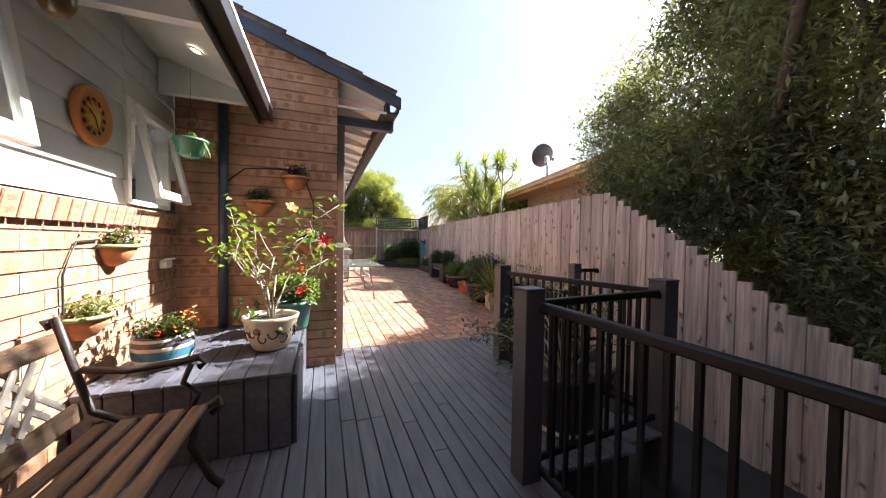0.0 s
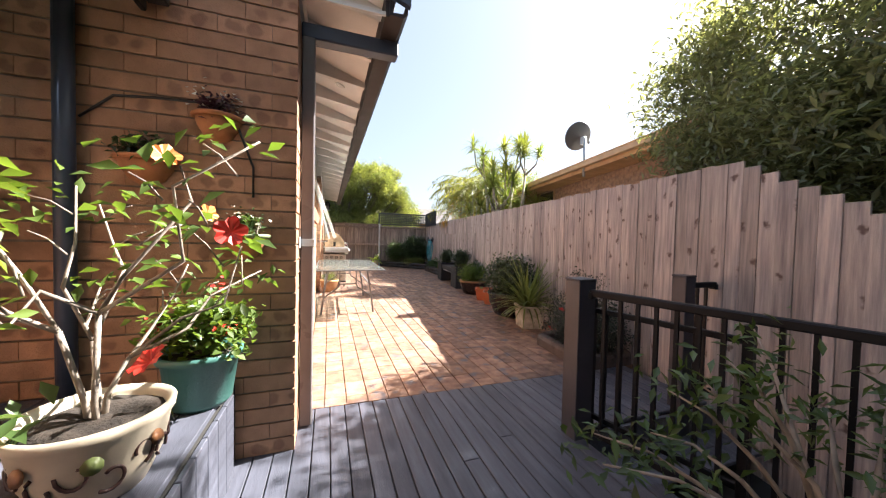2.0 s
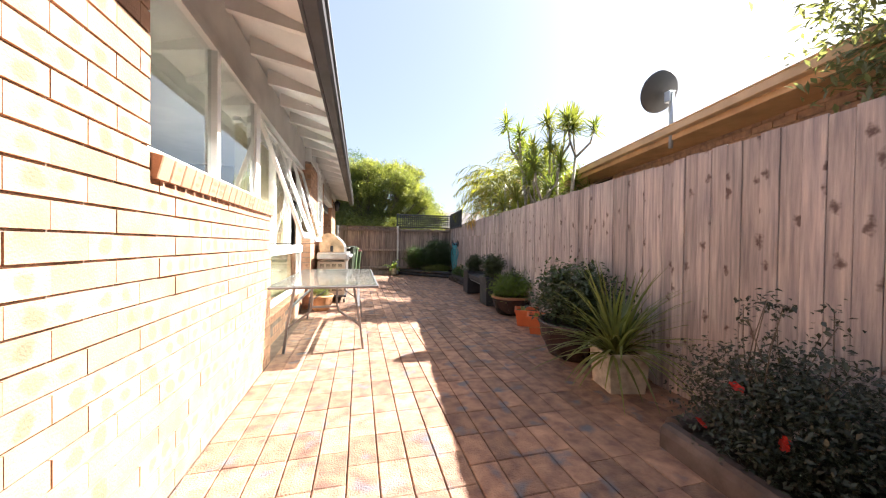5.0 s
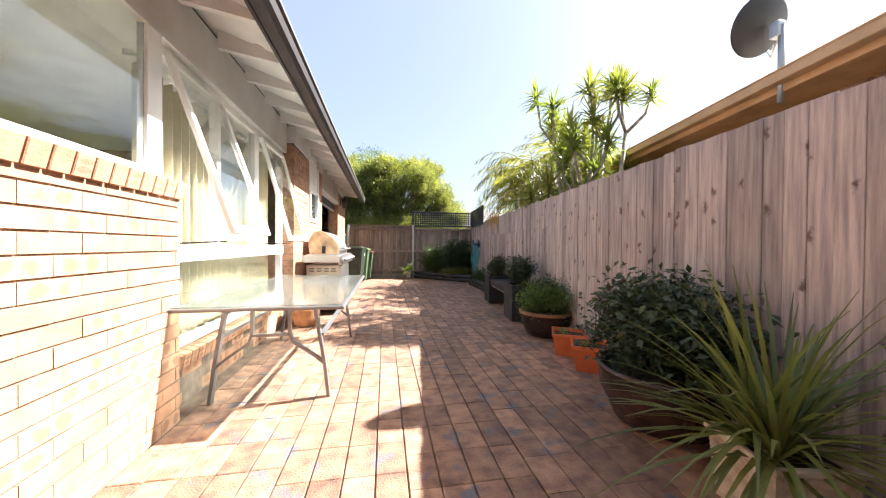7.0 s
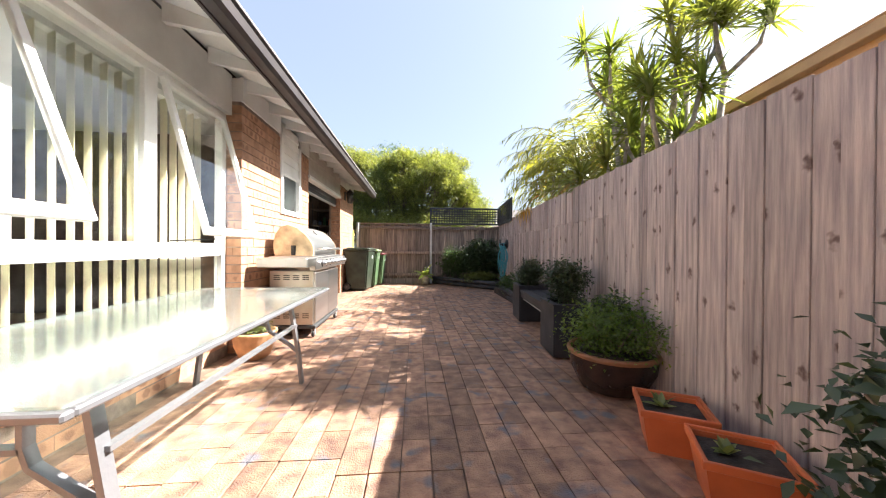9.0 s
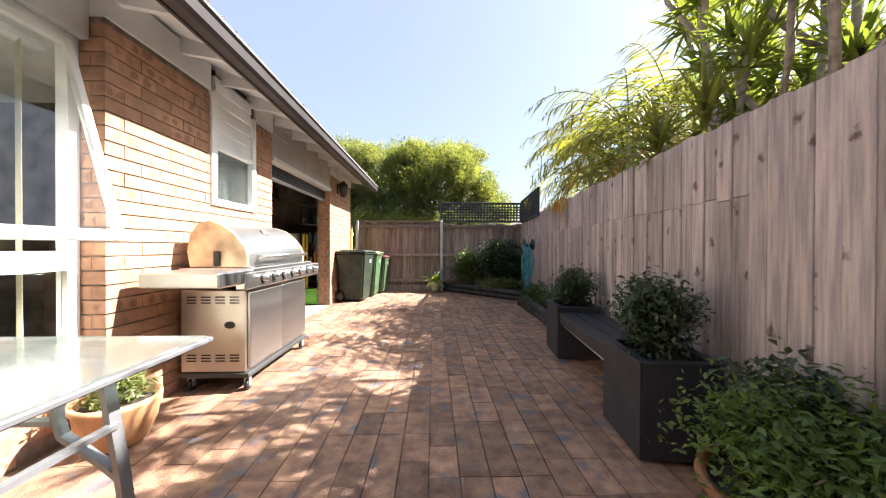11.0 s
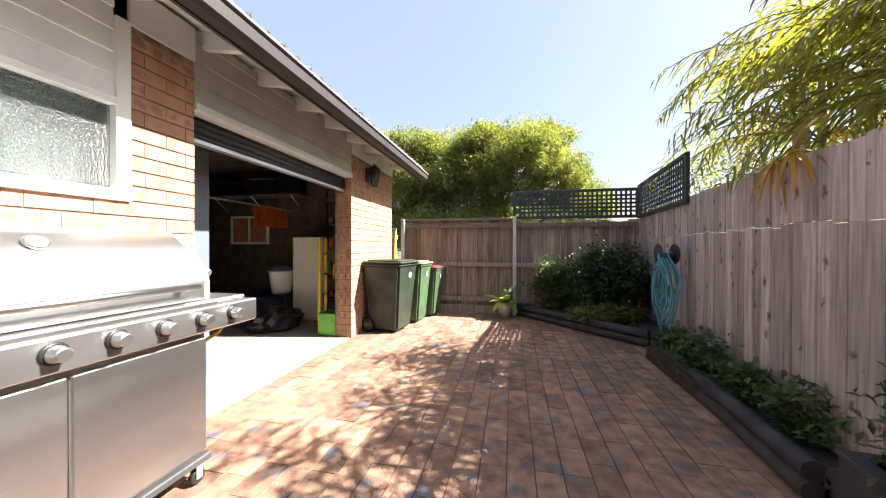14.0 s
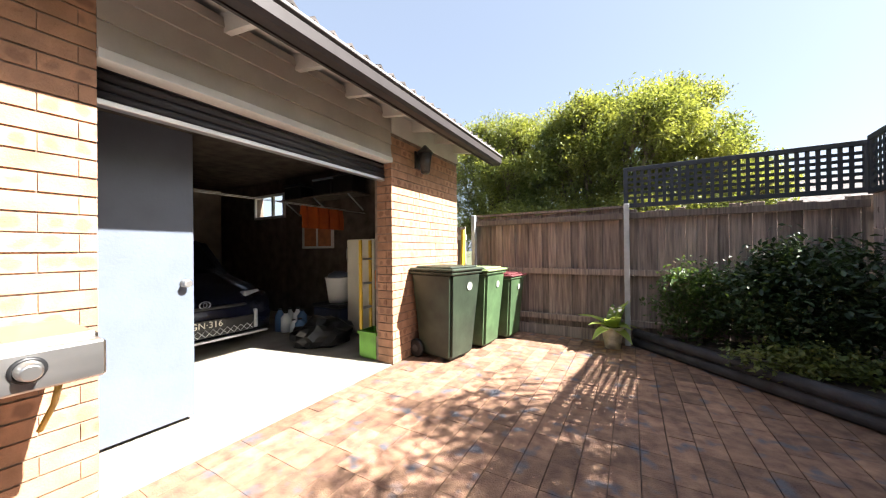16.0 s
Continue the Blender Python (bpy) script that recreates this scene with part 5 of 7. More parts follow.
for k in range(13):
    foot = Vector((rg.uniform(-0.12, 0.2), rg.uniform(-0.3, 0.3), 0.35))
    tip = foot + Vector((rg.uniform(-0.08, 0.12), rg.uniform(-0.12, 0.12), rg.uniform(0.2, 0.45)))
    part("cane", tube([foot, foot.lerp(tip, 0.5) + Vector((0.01, 0.015, 0)), tip], 0.0035, 5, 0.002), BARK, rose)
    leaves("upper_foliage", np.array(tip) + rg.normal(0, 0.028, (16, 3)), 0.03, LEAF_ROSE, rose, rg, 0.55)
for k, p in enumerate(((-0.29, -0.12, 0.27), (-0.24, 0.08, 0.4), (-0.28, 0.2, 0.18))):
    flower(rose, p, 0.03, RED, 60 + k)

wp = thing("square_planter", "pale woven-pattern square planter standing on the paving", "planter", pose(2.9, 5.46, 0, 0, 0, -12))
bm = bmesh.new()
ring0 = [(-0.13, -0.13), (0.13, -0.13), (0.13, 0.13), (-0.13, 0.13)]
rings = [[bm.verts.new((x * f, y * f, z)) for x, y in ring0] for k in range(14) for z, f in ((0.02 * k, 1 + 0.012 * k), (0.02 * k + 0.009, 1.02 + 0.012 * k))]
bm.faces.new(rings[0]), bm.faces.new(rings[-1])
for P, Q in zip(rings, rings[1:]):
    for k in range(4):
        bm.faces.new((P[k], P[(k + 1) % 4], Q[(k + 1) % 4], Q[k]))
part("planter_wall", bm, PALE_STONE, wp)
part("rim", boxes((-0.165, 0.165, -0.165, -0.14, 0.275, 0.3), (-0.165, 0.165, 0.14, 0.165, 0.275, 0.3), (-0.165, -0.14, -0.14, 0.14, 0.275, 0.3), (0.14, 0.165, -0.14, 0.14, 0.275, 0.3), bevel=0.004), PALE_STONE, wp)
part("soil", boxes((-0.14, 0.14, -0.14, 0.14, 0.2, 0.27)), SOIL, wp)
strap_plant("strap_foliage", LEAF_STRAP, wp, np.random.default_rng(53), [(0.05, 0.04, 0.26), (-0.05, -0.05, 0.26), (-0.03, 0.06, 0.26)], 60, 0.74, 0.024, (0.3, 1.45), 0.95)

bw = thing("bowl_planter", "large glossy brown bowl planter with a leafy camellia", "planter", pose(3.03, 6.14, 0))
pot(bw, [(0.2, 0.0), (0.26, 0.03), (0.34, 0.2), (0.355, 0.31), (0.37, 0.335), (0.365, 0.36), (0.34, 0.355), (0.325, 0.3)], GLAZE_BROWN)
soil_disc(bw, 0.33, 0.31)
bush(bw, (0.02, 0.0, 0.6), (0.42, 0.44, 0.3), 560, 9, 0.052, LEAF_DARK, 54, 9, (0, 0, 0.3), 0.06, 0.5)

for k, (px, py, rz) in enumerate(((3.19, 7.42, -28), (3.16, 7.02, -30))):
    rp = thing("trough_planter", "terracotta-coloured plastic trough planter with a small succulent", "planter", pose(px, py, 0, 0, 0, rz) @ Matrix.Diagonal((0.86, 0.86, 0.95, 1)), "terracotta troughs")
    bm = bmesh.new()
    lo, hi = [(-0.14, -0.13), (0.14, -0.13), (0.14, 0.13), (-0.14, 0.13)], [(-0.18, -0.17), (0.18, -0.17), (0.18, 0.17), (-0.18, 0.17)]
    A = [bm.verts.new((x, y, 0)) for x, y in lo]
    B = [bm.verts.new((x, y, 0.22)) for x, y in hi]
    C = [bm.verts.new((x * 0.9, y * 0.9, 0.22)) for x, y in hi]
    D = [bm.verts.new((x * 0.88, y * 0.88, 0.17)) for x, y in hi]
    bm.faces.new(A), bm.faces.new(D)
    for P, Q in ((A, B), (B, C), (C, D)):
        for i in range(4):
            bm.faces.new((P[i], P[(i + 1) % 4], Q[(i + 1) % 4], Q[i]))
    part("trough", bm, PLASTIC_TERRA, rp)
    part("rim", boxes((-0.19, 0.19, -0.18, -0.162, 0.2, 0.235), (-0.19, 0.19, 0.162, 0.18, 0.2, 0.235), (-0.19, -0.172, -0.162, 0.162, 0.2, 0.235), (0.172, 0.19, -0.162, 0.162, 0.2, 0.235), bevel=0.003), PLASTIC_TERRA, rp)
    part("soil", boxes((-0.165, 0.165, -0.155, 0.155, 0.17, 0.195)), SOIL, rp)
    strap_plant("succulent", LEAF_STRAP, rp, np.random.default_rng(70 + k), [(-0.05, 0.02, 0.2)], 12, 0.11 if k == 0 else 0.07, 0.05, (0.3, 1.2), 0.5)

bw = thing("bowl_planter", "dark round bowl planter with an orange rim and bright green shrub", "planter", pose(3.3, 8.12, 0))
pot(bw, [(0.18, 0.0), (0.22, 0.02), (0.29, 0.16), (0.3, 0.25), (0.31, 0.27)], GLAZE_BROWN)
part("rim", lathe([(0.312, 0.262), (0.318, 0.28), (0.31, 0.30), (0.285, 0.295), (0.28, 0.26)], 32, False), GLAZE_RIM, bw, "orange-brown unglazed rim")
soil_disc(bw, 0.28, 0.27)
bush(bw, (0.0, 0.0, 0.42), (0.36, 0.38, 0.2), 480, 10, 0.032, LEAF_BRIGHT, 55, 8, (0, 0, 0.25), 0.05, 0.5)
bush(bw, (0.1, 0.2, 0.46), (0.22, 0.2, 0.2), 90, 8, 0.05, LEAF_DARK, 56, 5, (0, 0, 0.25), 0.04, 0.5, name="tall_foliage")

# bench seat between two planter boxes
seat = thing("planter_bench", "charcoal timber bench joining two planter boxes along the fence", "bench", pose(3.12, 8.74, 0, 0, 0, -6.05))
for nm, y0, y1 in (("planter_box", 0.0, 0.44), ("planter_box", 1.5, 1.94)):
    b = part(nm, boxes((0.022, 0.378, y0 + 0.022, y1 - 0.022, 0.01, 0.1)), DARKPLANTER, seat)
    for d in ((0, 0.02, y0, y1), (0.38, 0.4, y0, y1), (0.02, 0.38, y0, y0 + 0.02), (0.02, 0.38, y1 - 0.02, y1)):
        part("side_panel", boxes((*d, 0.02, 0.5), bevel=0.002), DARKPLANTER, b)
    part("soil", boxes((0.022, 0.378, y0 + 0.022, y1 - 0.022, 0.1, 0.45)), SOIL, b)
    for x0, x1, ya, yb in ((-0.008, 0.05, y0 - 0.008, y1 + 0.008), (0.35, 0.408, y0 - 0.008, y1 + 0.008), (0.05, 0.35, y0 - 0.008, y0 + 0.04), (0.05, 0.35, y1 - 0.04, y1 + 0.008)):
        part("capping", boxes((x0, x1, ya, yb, 0.5, 0.515), bevel=0.002), DARKPLANTER, b)
for k in range(3):
    part("seat_board", boxes((0.01 + 0.13 * k, 0.13 + 0.13 * k, 0.452, 1.49, 0.43, 0.462), bevel=0.003), DARKPLANTER, seat)
part("apron", boxes((0.02, 0.04, 0.452, 1.49, 0.36, 0.428), bevel=0.002), DARKPLANTER, seat)
part("drip_rail", tube([(0.06, 0.46, 0.33), (0.06, 1.48, 0.33)], 0.01, 8), STEEL, seat)
for k, (yy, hh) in enumerate(((0.24, 0.25), (1.72, 0.21))):
    q = thing("box_shrub", "compact dark green shrub growing in a charcoal planter box", "bush", pose(3.12, 8.74, 0, 0, 0, -6.05) @ pose(0.2, yy, 0.45), "shrubs in the planter boxes")
    bush(q, (-0.02 - 0.6 * (hh - 0.26), 0.0, hh), (0.2 + 0.3 * (hh - 0.26), 0.24 + 0.4 * (hh - 0.26), hh * 0.95), 330, 9, 0.042, LEAF_DARK, 57 + k, 9, (0, 0, 0), 0.04, 0.45, shell=0.15)

bed2 = thing("garden_bed", "long narrow bed edged in stacked dark logs along the fence", "garden bed")
for z in (0.055, 0.155):
    log_edge(bed2, (3.62, 11.15), (3.78, 13.1), z, 0.052)
    log_edge(bed2, (3.66, 11.1), (3.9, 11.1), z, 0.052)
part("soil", boxes((3.66, 4.05, 11.12, 13.2, -0.02, 0.14)), SOIL, bed2)
for k, (yy, r) in enumerate(((11.5, 0.2), (11.95, 0.17), (12.5, 0.22), (12.95, 0.16))):
    q = thing("bed_plant", "low leafy green plant in the log-edged bed", "plant", pose(3.83, yy, 0.14), "low plants in the narrow bed")
    bush(q, (0, 0, r * 0.8), (r * 0.9, r * 1.1, r * 0.8), 60, 8, 0.06, LEAF_MID, 75 + k, 5, (0, 0, 0), 0.04, 0.5)

bed3 = thing("garden_bed", "triangular corner bed edged in stacked dark logs", "garden bed")
for z in (0.055, 0.155):
    log_edge(bed3, (2.36, 15.2), (3.85, 13.62), z, 0.055)
    log_edge(bed3, (3.85, 13.62), (4.1, 13.62), z, 0.055)
bm = bmesh.new()
low = [bm.verts.new(p) for p in ((2.42, 15.22, -0.02), (3.88, 13.66, -0.02), (4.1, 13.66, -0.02), (4.26, 15.22, -0.02))]
top = [bm.verts.new((v.co.x, v.co.y, 0.17)) for v in low]
bm.faces.new(low), bm.faces.new(top)
for k in range(4):
    bm.faces.new((low[k], low[(k + 1) % 4], top[(k + 1) % 4], top[k]))
part("soil", bm, SOIL, bed3)
q = thing("corner_shrub", "big dense dark green shrub filling the corner bed", "bush", pose(3.6, 14.7, 0.17))
bush(q, (0.08, -0.02, 0.54), (0.62, 0.52, 0.54), 760, 12, 0.068, LEAF_SHRUB, 81, 10, (0, 0, 0), 0.06, 0.5)
q = thing("corner_shrub", "lighter green flowering shrub in the corner bed", "bush", pose(2.95, 14.98, 0.17))
bush(q, (0, 0, 0.44), (0.42, 0.22, 0.42), 300, 11, 0.055, LEAF_MID, 82, 8, (0, 0, 0), 0.05, 0.5)
cluster(q, (0, -0.12, 0.75), (0.55, 0.2, 0.25), 26, 0.035, WHITE_PETAL, 84)
q = thing("groundcover", "pale green groundcover along the log edge", "plant", pose(3.5, 14.25, 0.17))
bush(q, (0.0, 0.0, 0.1), (0.5, 0.22, 0.13), 190, 9, 0.05, LEAF_STRAP, 83, 4, (0, 0, 0), 0.04, 0.6)

# garden hose on a hanger
HOSE = mat("hose_teal", (0.06, 0.3, 0.36), 0.4, 0.1)
hose = thing("garden_hose", "teal garden hose looped over a dark wall hanger on the fence", "hose", pose(4.02, 13.3, 0))
HANG = mat("hanger_plastic", (0.03, 0.03, 0.033), 0.45)
part("hanger", blend(moved(lathe([(0.11, 0), (0.11, 0.015), (0.085, 0.03)], 24), Matrix.Translation((-0.06, 0, 1.13)) @ Matrix.Rotation(math.pi / 2, 4, "Y")), moved(lathe([(0.09, 0), (0.09, 0.015)], 24), Matrix.Translation((-0.22, 0, 1.15)) @ Matrix.Rotation(math.pi / 2, 4, "Y")), tube([(-0.22, 0, 1.1), (-0.05, 0, 1.1)], 0.05, 12)), HANG, hose)
rng = np.random.default_rng(9)
for k in range(11):
    lo = 0.16 + 0.5 * rng.uniform(0, 1) ** 1.3
    wv, off = rng.uniform(0.09, 0.2), rng.uniform(-0.05, 0.05)
    xx = -0.08 - 0.13 * k / 11
    pts = [Vector((xx + 0.03 * math.sin(3 * a), off * (1 - math.cos(a)) + wv * math.sin(a) * (0.45 + 0.55 * (0.5 - 0.5 * math.cos(a))), 1.15 - (1.15 - lo) * (0.5 - 0.5 * math.cos(a)))) for a in np.linspace(0, 2 * math.pi, 26)]
    part("hose_loop", tube(pts, 0.0085, 7), HOSE, hose)

# Leaf green raised in colour to carry sunlight that misses the lily.
LEAF_LILY_SUNLIT = leaf_mat("leaf_lily_sunlit", (0.34, 0.42, 0.14), (0.2, 0.3, 0.08), 0.4)
lily = thing("potted_lily", "broad-leaved lily in a small stone-coloured pot by the fence post", "potted plant", pose(2.12, 15.0, 0))
pot(lily, [(0.085, 0), (0.1, 0.1), (0.125, 0.24), (0.13, 0.26), (0.115, 0.26), (0.105, 0.22)], PALE_STONE)
soil_disc(lily, 0.105, 0.23)
strap_plant("lily_foliage", LEAF_LILY_SUNLIT, lily, np.random.default_rng(12), [(0, 0, 0.24)], 18, 0.38, 0.15, (0.3, 1.4), 1.1)
cluster(lily, (0, -0.02, 0.45), (0.1, 0.08, 0.06), 9, 0.05, WHITE_PETAL, 13)

# ---- patio table ----
TABLE_STEEL = mat("table_frame_grey", (0.2, 0.2, 0.21), 0.4, 0.1, metal=0.5)
FROST = glass_mat("frosted_glass", (0.62, 0.68, 0.68), 0.12)
FROST.node_tree.nodes["Principled BSDF"].inputs["Transmission Weight"].default_value = 0.9
ft = FROST.node_tree
clear_, fmix = ft.nodes.new("ShaderNodeBsdfTransparent"), ft.nodes.new("ShaderNodeMixShader")
clear_.inputs[0].default_value = (0.85, 0.93, 0.9, 1)
fmix.inputs[0].default_value = 0.36
ft.links.new(ft.nodes["Principled BSDF"].outputs[0], fmix.inputs[1])
ft.links.new(clear_.outputs[0], fmix.inputs[2])
ft.links.new(fmix.outputs[0], ft.nodes["Material Output"].inputs[0])
tb = thing("patio_table", "rectangular frosted glass patio table with bowed grey metal legs", "table")
TX0, TX1, TY0, TY1, TZ = 0.13, 1.12, 6.53, 8.60, 0.70
part("glass_top", boxes((TX0 + 0.02, TX1 - 0.02, TY0 + 0.02, TY1 - 0.02, TZ - 0.006, TZ + 0.002)), FROST, tb, "frosted glass top")
for d in ((TX0, TX1, TY0, TY0 + 0.03), (TX0, TX1, TY1 - 0.03, TY1), (TX0, TX0 + 0.03, TY0 + 0.03, TY1 - 0.03), (TX1 - 0.03, TX1, TY0 + 0.03, TY1 - 0.03)):
    part("top_frame", boxes((*d, TZ - 0.028, TZ - 0.0065), bevel=0.005), TABLE_STEEL, tb)


def strip(points, w, t):
    """A flat metal strap along points."""
    bm = bmesh.new()
    pts = [Vector(p) for p in points]
    rings = []
    for i, p in enumerate(pts):
        d = (pts[min(i + 1, len(pts) - 1)] - pts[max(i - 1, 0)]).normalized()
        s = Vector((0, 1, 0)) if abs(d.y) < 0.8 else Vector((1, 0, 0))
        n = d.cross(s).normalized()
        rings.append([bm.verts.new(p + s * w / 2 * a + n * t / 2 * b) for a, b in ((-1, -1), (1, -1), (1, 1), (-1, 1))])
    for A, B in zip(rings, rings[1:]):
        for k in range(4):
            bm.faces.new((A[k], A[(k + 1) % 4], B[(k + 1) % 4], B[k]))
    bm.faces.new(rings[0]), bm.faces.new(rings[-1])
    return bm


for yy in (6.84, 8.36):
    for sx, fx in ((-1, 0.22), (1, 0.98)):
        cx = 0.6
        part("leg", strip([(fx, yy, 0.0), (fx - sx * 0.03, yy, 0.25), (fx - sx * 0.10, yy, TZ - 0.03)], 0.045, 0.022), TABLE_STEEL, tb)
        part("leg_brace", strip([(fx - sx * 0.03, yy, 0.24), (fx - sx * 0.10, yy, 0.3), (cx + sx * 0.14, yy, 0.40), (cx + sx * 0.12, yy, 0.46), (cx + sx * 0.12, yy, TZ - 0.03)], 0.035, 0.018), TABLE_STEEL, tb)
    part("cross_bar", strip([(0.48, yy, 0.45), (0.72, yy, 0.45)], 0.035, 0.018), TABLE_STEEL, tb)
    part("cross_bar", strip([(0.3, yy, TZ - 0.036), (0.9, yy, TZ - 0.036)], 0.035, 0.014), TABLE_STEEL, tb)
for xx in (0.27, 0.93):
    part("stretcher", strip([(xx, 6.84, 0.44), (xx, 8.36, 0.44)], 0.03, 0.018), TABLE_STEEL, tb)

tp = thing("terracotta_pot", "round terracotta bowl with grey-green herbs against the brick wall", "potted plant", pose(0.34, 8.99, 0) @ Matrix.Diagonal((0.85, 0.85, 0.9, 1)))
pot(tp, [(0.12, 0), (0.15, 0.02), (0.2, 0.14), (0.21, 0.23), (0.225, 0.25), (0.225, 0.28), (0.2, 0.28), (0.19, 0.22)], mat("terracotta_tan", (0.55, 0.3, 0.15), 0.8, 0.15, 8, 80, 0.2))
soil_disc(tp, 0.19, 0.24)
bush(tp, (0, 0, 0.33), (0.17, 0.17, 0.09), 110, 8, 0.045, LEAF_STRAP, 90, 5, (0, 0, 0.22), 0.03, 0.35)

# ---- barbecue ----
STAINLESS = mat("stainless", (0.56, 0.555, 0.545), 0.34, 0.04, 2.0, 120, 0.03, metal=1.0, stretch=(1, 0.4, 3))
STAIN_SIDE = mat("stainless_side", (0.62, 0.59, 0.54), 0.42, 0.08, 2.5, 90, 0.04, metal=0.9)
HOODEND = mat("hood_end_cast", (0.6, 0.47, 0.3), 0.45, 0.25, 6, 60, 0.1, metal=0.3)
BLACK = mat("black_plastic", (0.012, 0.012, 0.013), 0.4)
bq = thing("barbecue", "stainless steel gas barbecue with hood and side shelves", "barbecue")
BX0, BX1, BY0, BY1 = 0.2, 0.70, 9.62, 10.70
part("cabinet", boxes((BX0, BX1 - 0.02, BY0, BY1, 0.145, 0.76), bevel=0.006), STAIN_SIDE, bq)
for a, b in ((BY0 + 0.012, 10.155), (10.165, BY1 - 0.012)):
    part("cabinet_door", boxes((BX1 - 0.018, BX1 + 0.004, a, b, 0.17, 0.74), bevel=0.005), STAINLESS, bq)
part("base_tray", boxes((BX0 - 0.0, BX1 + 0.008, BY0 - 0.012, BY1 + 0.012, 0.105, 0.142), bevel=0.006), mat("tray_grey", (0.05, 0.05, 0.05), 0.6), bq)
for x in (BX0 + 0.05, BX1 - 0.03):
    for y in (BY0 + 0.04, BY1 - 0.04):
        caster = part("caster", moved(lathe([(0.03, -0.014), (0.037, -0.01), (0.037, 0.01), (0.03, 0.014)], 16), Matrix.Translation((x, y, 0.038)) @ Matrix.Rotation(math.pi / 2, 4, "Y")), BLACK, bq)
        part("caster_fork", boxes((x - 0.02, x - 0.016, y - 0.016, y + 0.016, 0.03, 0.104), (x + 0.016, x + 0.02, y - 0.016, y + 0.016, 0.03, 0.104)), STEEL, caster)
for zz in (0.66, 0.225):
    for k in range(4):
        for j in range(3):
            part("vent_slot", boxes((0.245 + 0.105 * k, 0.315 + 0.105 * k, BY0 - 0.002, BY0 + 0.004, zz + 0.022 * j, zz + 0.010 + 0.022 * j)), BLACK, bq)
part("side_hole", moved(lathe([(0.027, 0), (0.027, 0.006)], 18), Matrix.Translation((0.56, BY0 + 0.003, 0.5)) @ Matrix.Rotation(math.pi / 2, 4, "X") @ Matrix.Diagonal((1.5, 1, 1, 1))), BLACK, bq)
part("control_panel", boxes((BX1 - 0.03, BX1 + 0.045, 9.50, 10.98, 0.775, 0.9), bevel=0.008), STAINLESS, bq)
part("side_shelf", boxes((0.24, BX1 + 0.04, 9.22, 9.60, 0.82, 0.92), bevel=0.01), STAINLESS, bq, "left stainless side shelf")
part("side_shelf", boxes((0.24, BX1 - 0.035, 10.72, 10.98, 0.82, 0.92), bevel=0.01), STAINLESS, bq)
part("cooktop", boxes((0.2, BX1 + 0.045, 9.602, 10.718, 0.902, 0.925), bevel=0.004), STAINLESS, bq)
for k in range(7):
    y = 9.74 + 0.178 * k
    # Black ring that paints the dark shadow behind each knob.
    part("knob_bezel", moved(lathe([(0.04, 0), (0.04, 0.005), (0.034, 0.009)], 20), Matrix.Translation((BX1 + 0.0455, y, 0.845)) @ Matrix.Rotation(math.pi / 2, 4, "Y")), BLACK, bq)
    part("knob", moved(lathe([(0.03, 0.006), (0.03, 0.014), (0.027, 0.018), (0.025, 0.044), (0.02, 0.049)], 20), Matrix.Translation((BX1 + 0.048, y, 0.845)) @ Matrix.Rotation(math.pi / 2, 4, "Y")), STAINLESS, bq, "chrome control knob")
hp = [(0.24, 0.93), (0.22, 1.05), (0.24, 1.17), (0.30, 1.26), (0.38, 1.285), (0.48, 1.25), (0.58, 1.17), (0.645, 1.08), (0.665, 1.02), (0.665, 0.93)]
bm = bmesh.new()
A = [bm.verts.new((x, 9.69, z)) for x, z in hp]
B = [bm.verts.new((x, 10.71, z)) for x, z in hp]
for k in range(len(hp) - 1):
    f = bm.faces.new((A[k], A[k + 1], B[k + 1], B[k]))
    f.smooth = True
part("hood", bm, STAINLESS, bq)
for y0, y1 in ((9.66, 9.689), (10.711, 10.74)):
    bm = bmesh.new()
    A = [bm.verts.new((x, y0, z)) for x, z in hp]
    B = [bm.verts.new((x, y1, z)) for x, z in hp]
    bm.faces.new(A), bm.faces.new(B)
    for k in range(len(hp)):
        bm.faces.new((A[k], A[(k + 1) % len(hp)], B[(k + 1) % len(hp)], B[k]))
    part("hood_end", bm, HOODEND, bq, "tan heat-stained cast hood end")
part("hood_handle", blend(boxes((0.668, 0.73, 9.80, 9.83, 1.0, 1.02), (0.668, 0.73, 10.56, 10.59, 1.0, 1.02)), tube([(0.735, 9.77, 1.01), (0.735, 10.62, 1.01)], 0.016, 12)), STAINLESS, bq, "long steel hood handle")
part("thermometer", moved(lathe([(0.035, 0), (0.035, 0.012), (0.028, 0.014)], 20), Matrix.Translation((0.535, 10.16, 1.215)) @ Matrix.Rotation(0.75, 4, "Y")), STAINLESS, bq)
part("hinge", boxes((0.42, 0.47, 9.645, 9.661, 0.94, 1.05), bevel=0.006), BLACK, bq)
part("gas_hose", tube([(0.62, 10.9, 0.79), (0.55, 10.9, 0.7), (0.4, 10.92, 0.62), (0.3, 10.9, 0.5)], 0.01, 8), mat("hose_yellow", (0.5, 0.35, 0.05), 0.5), bq)

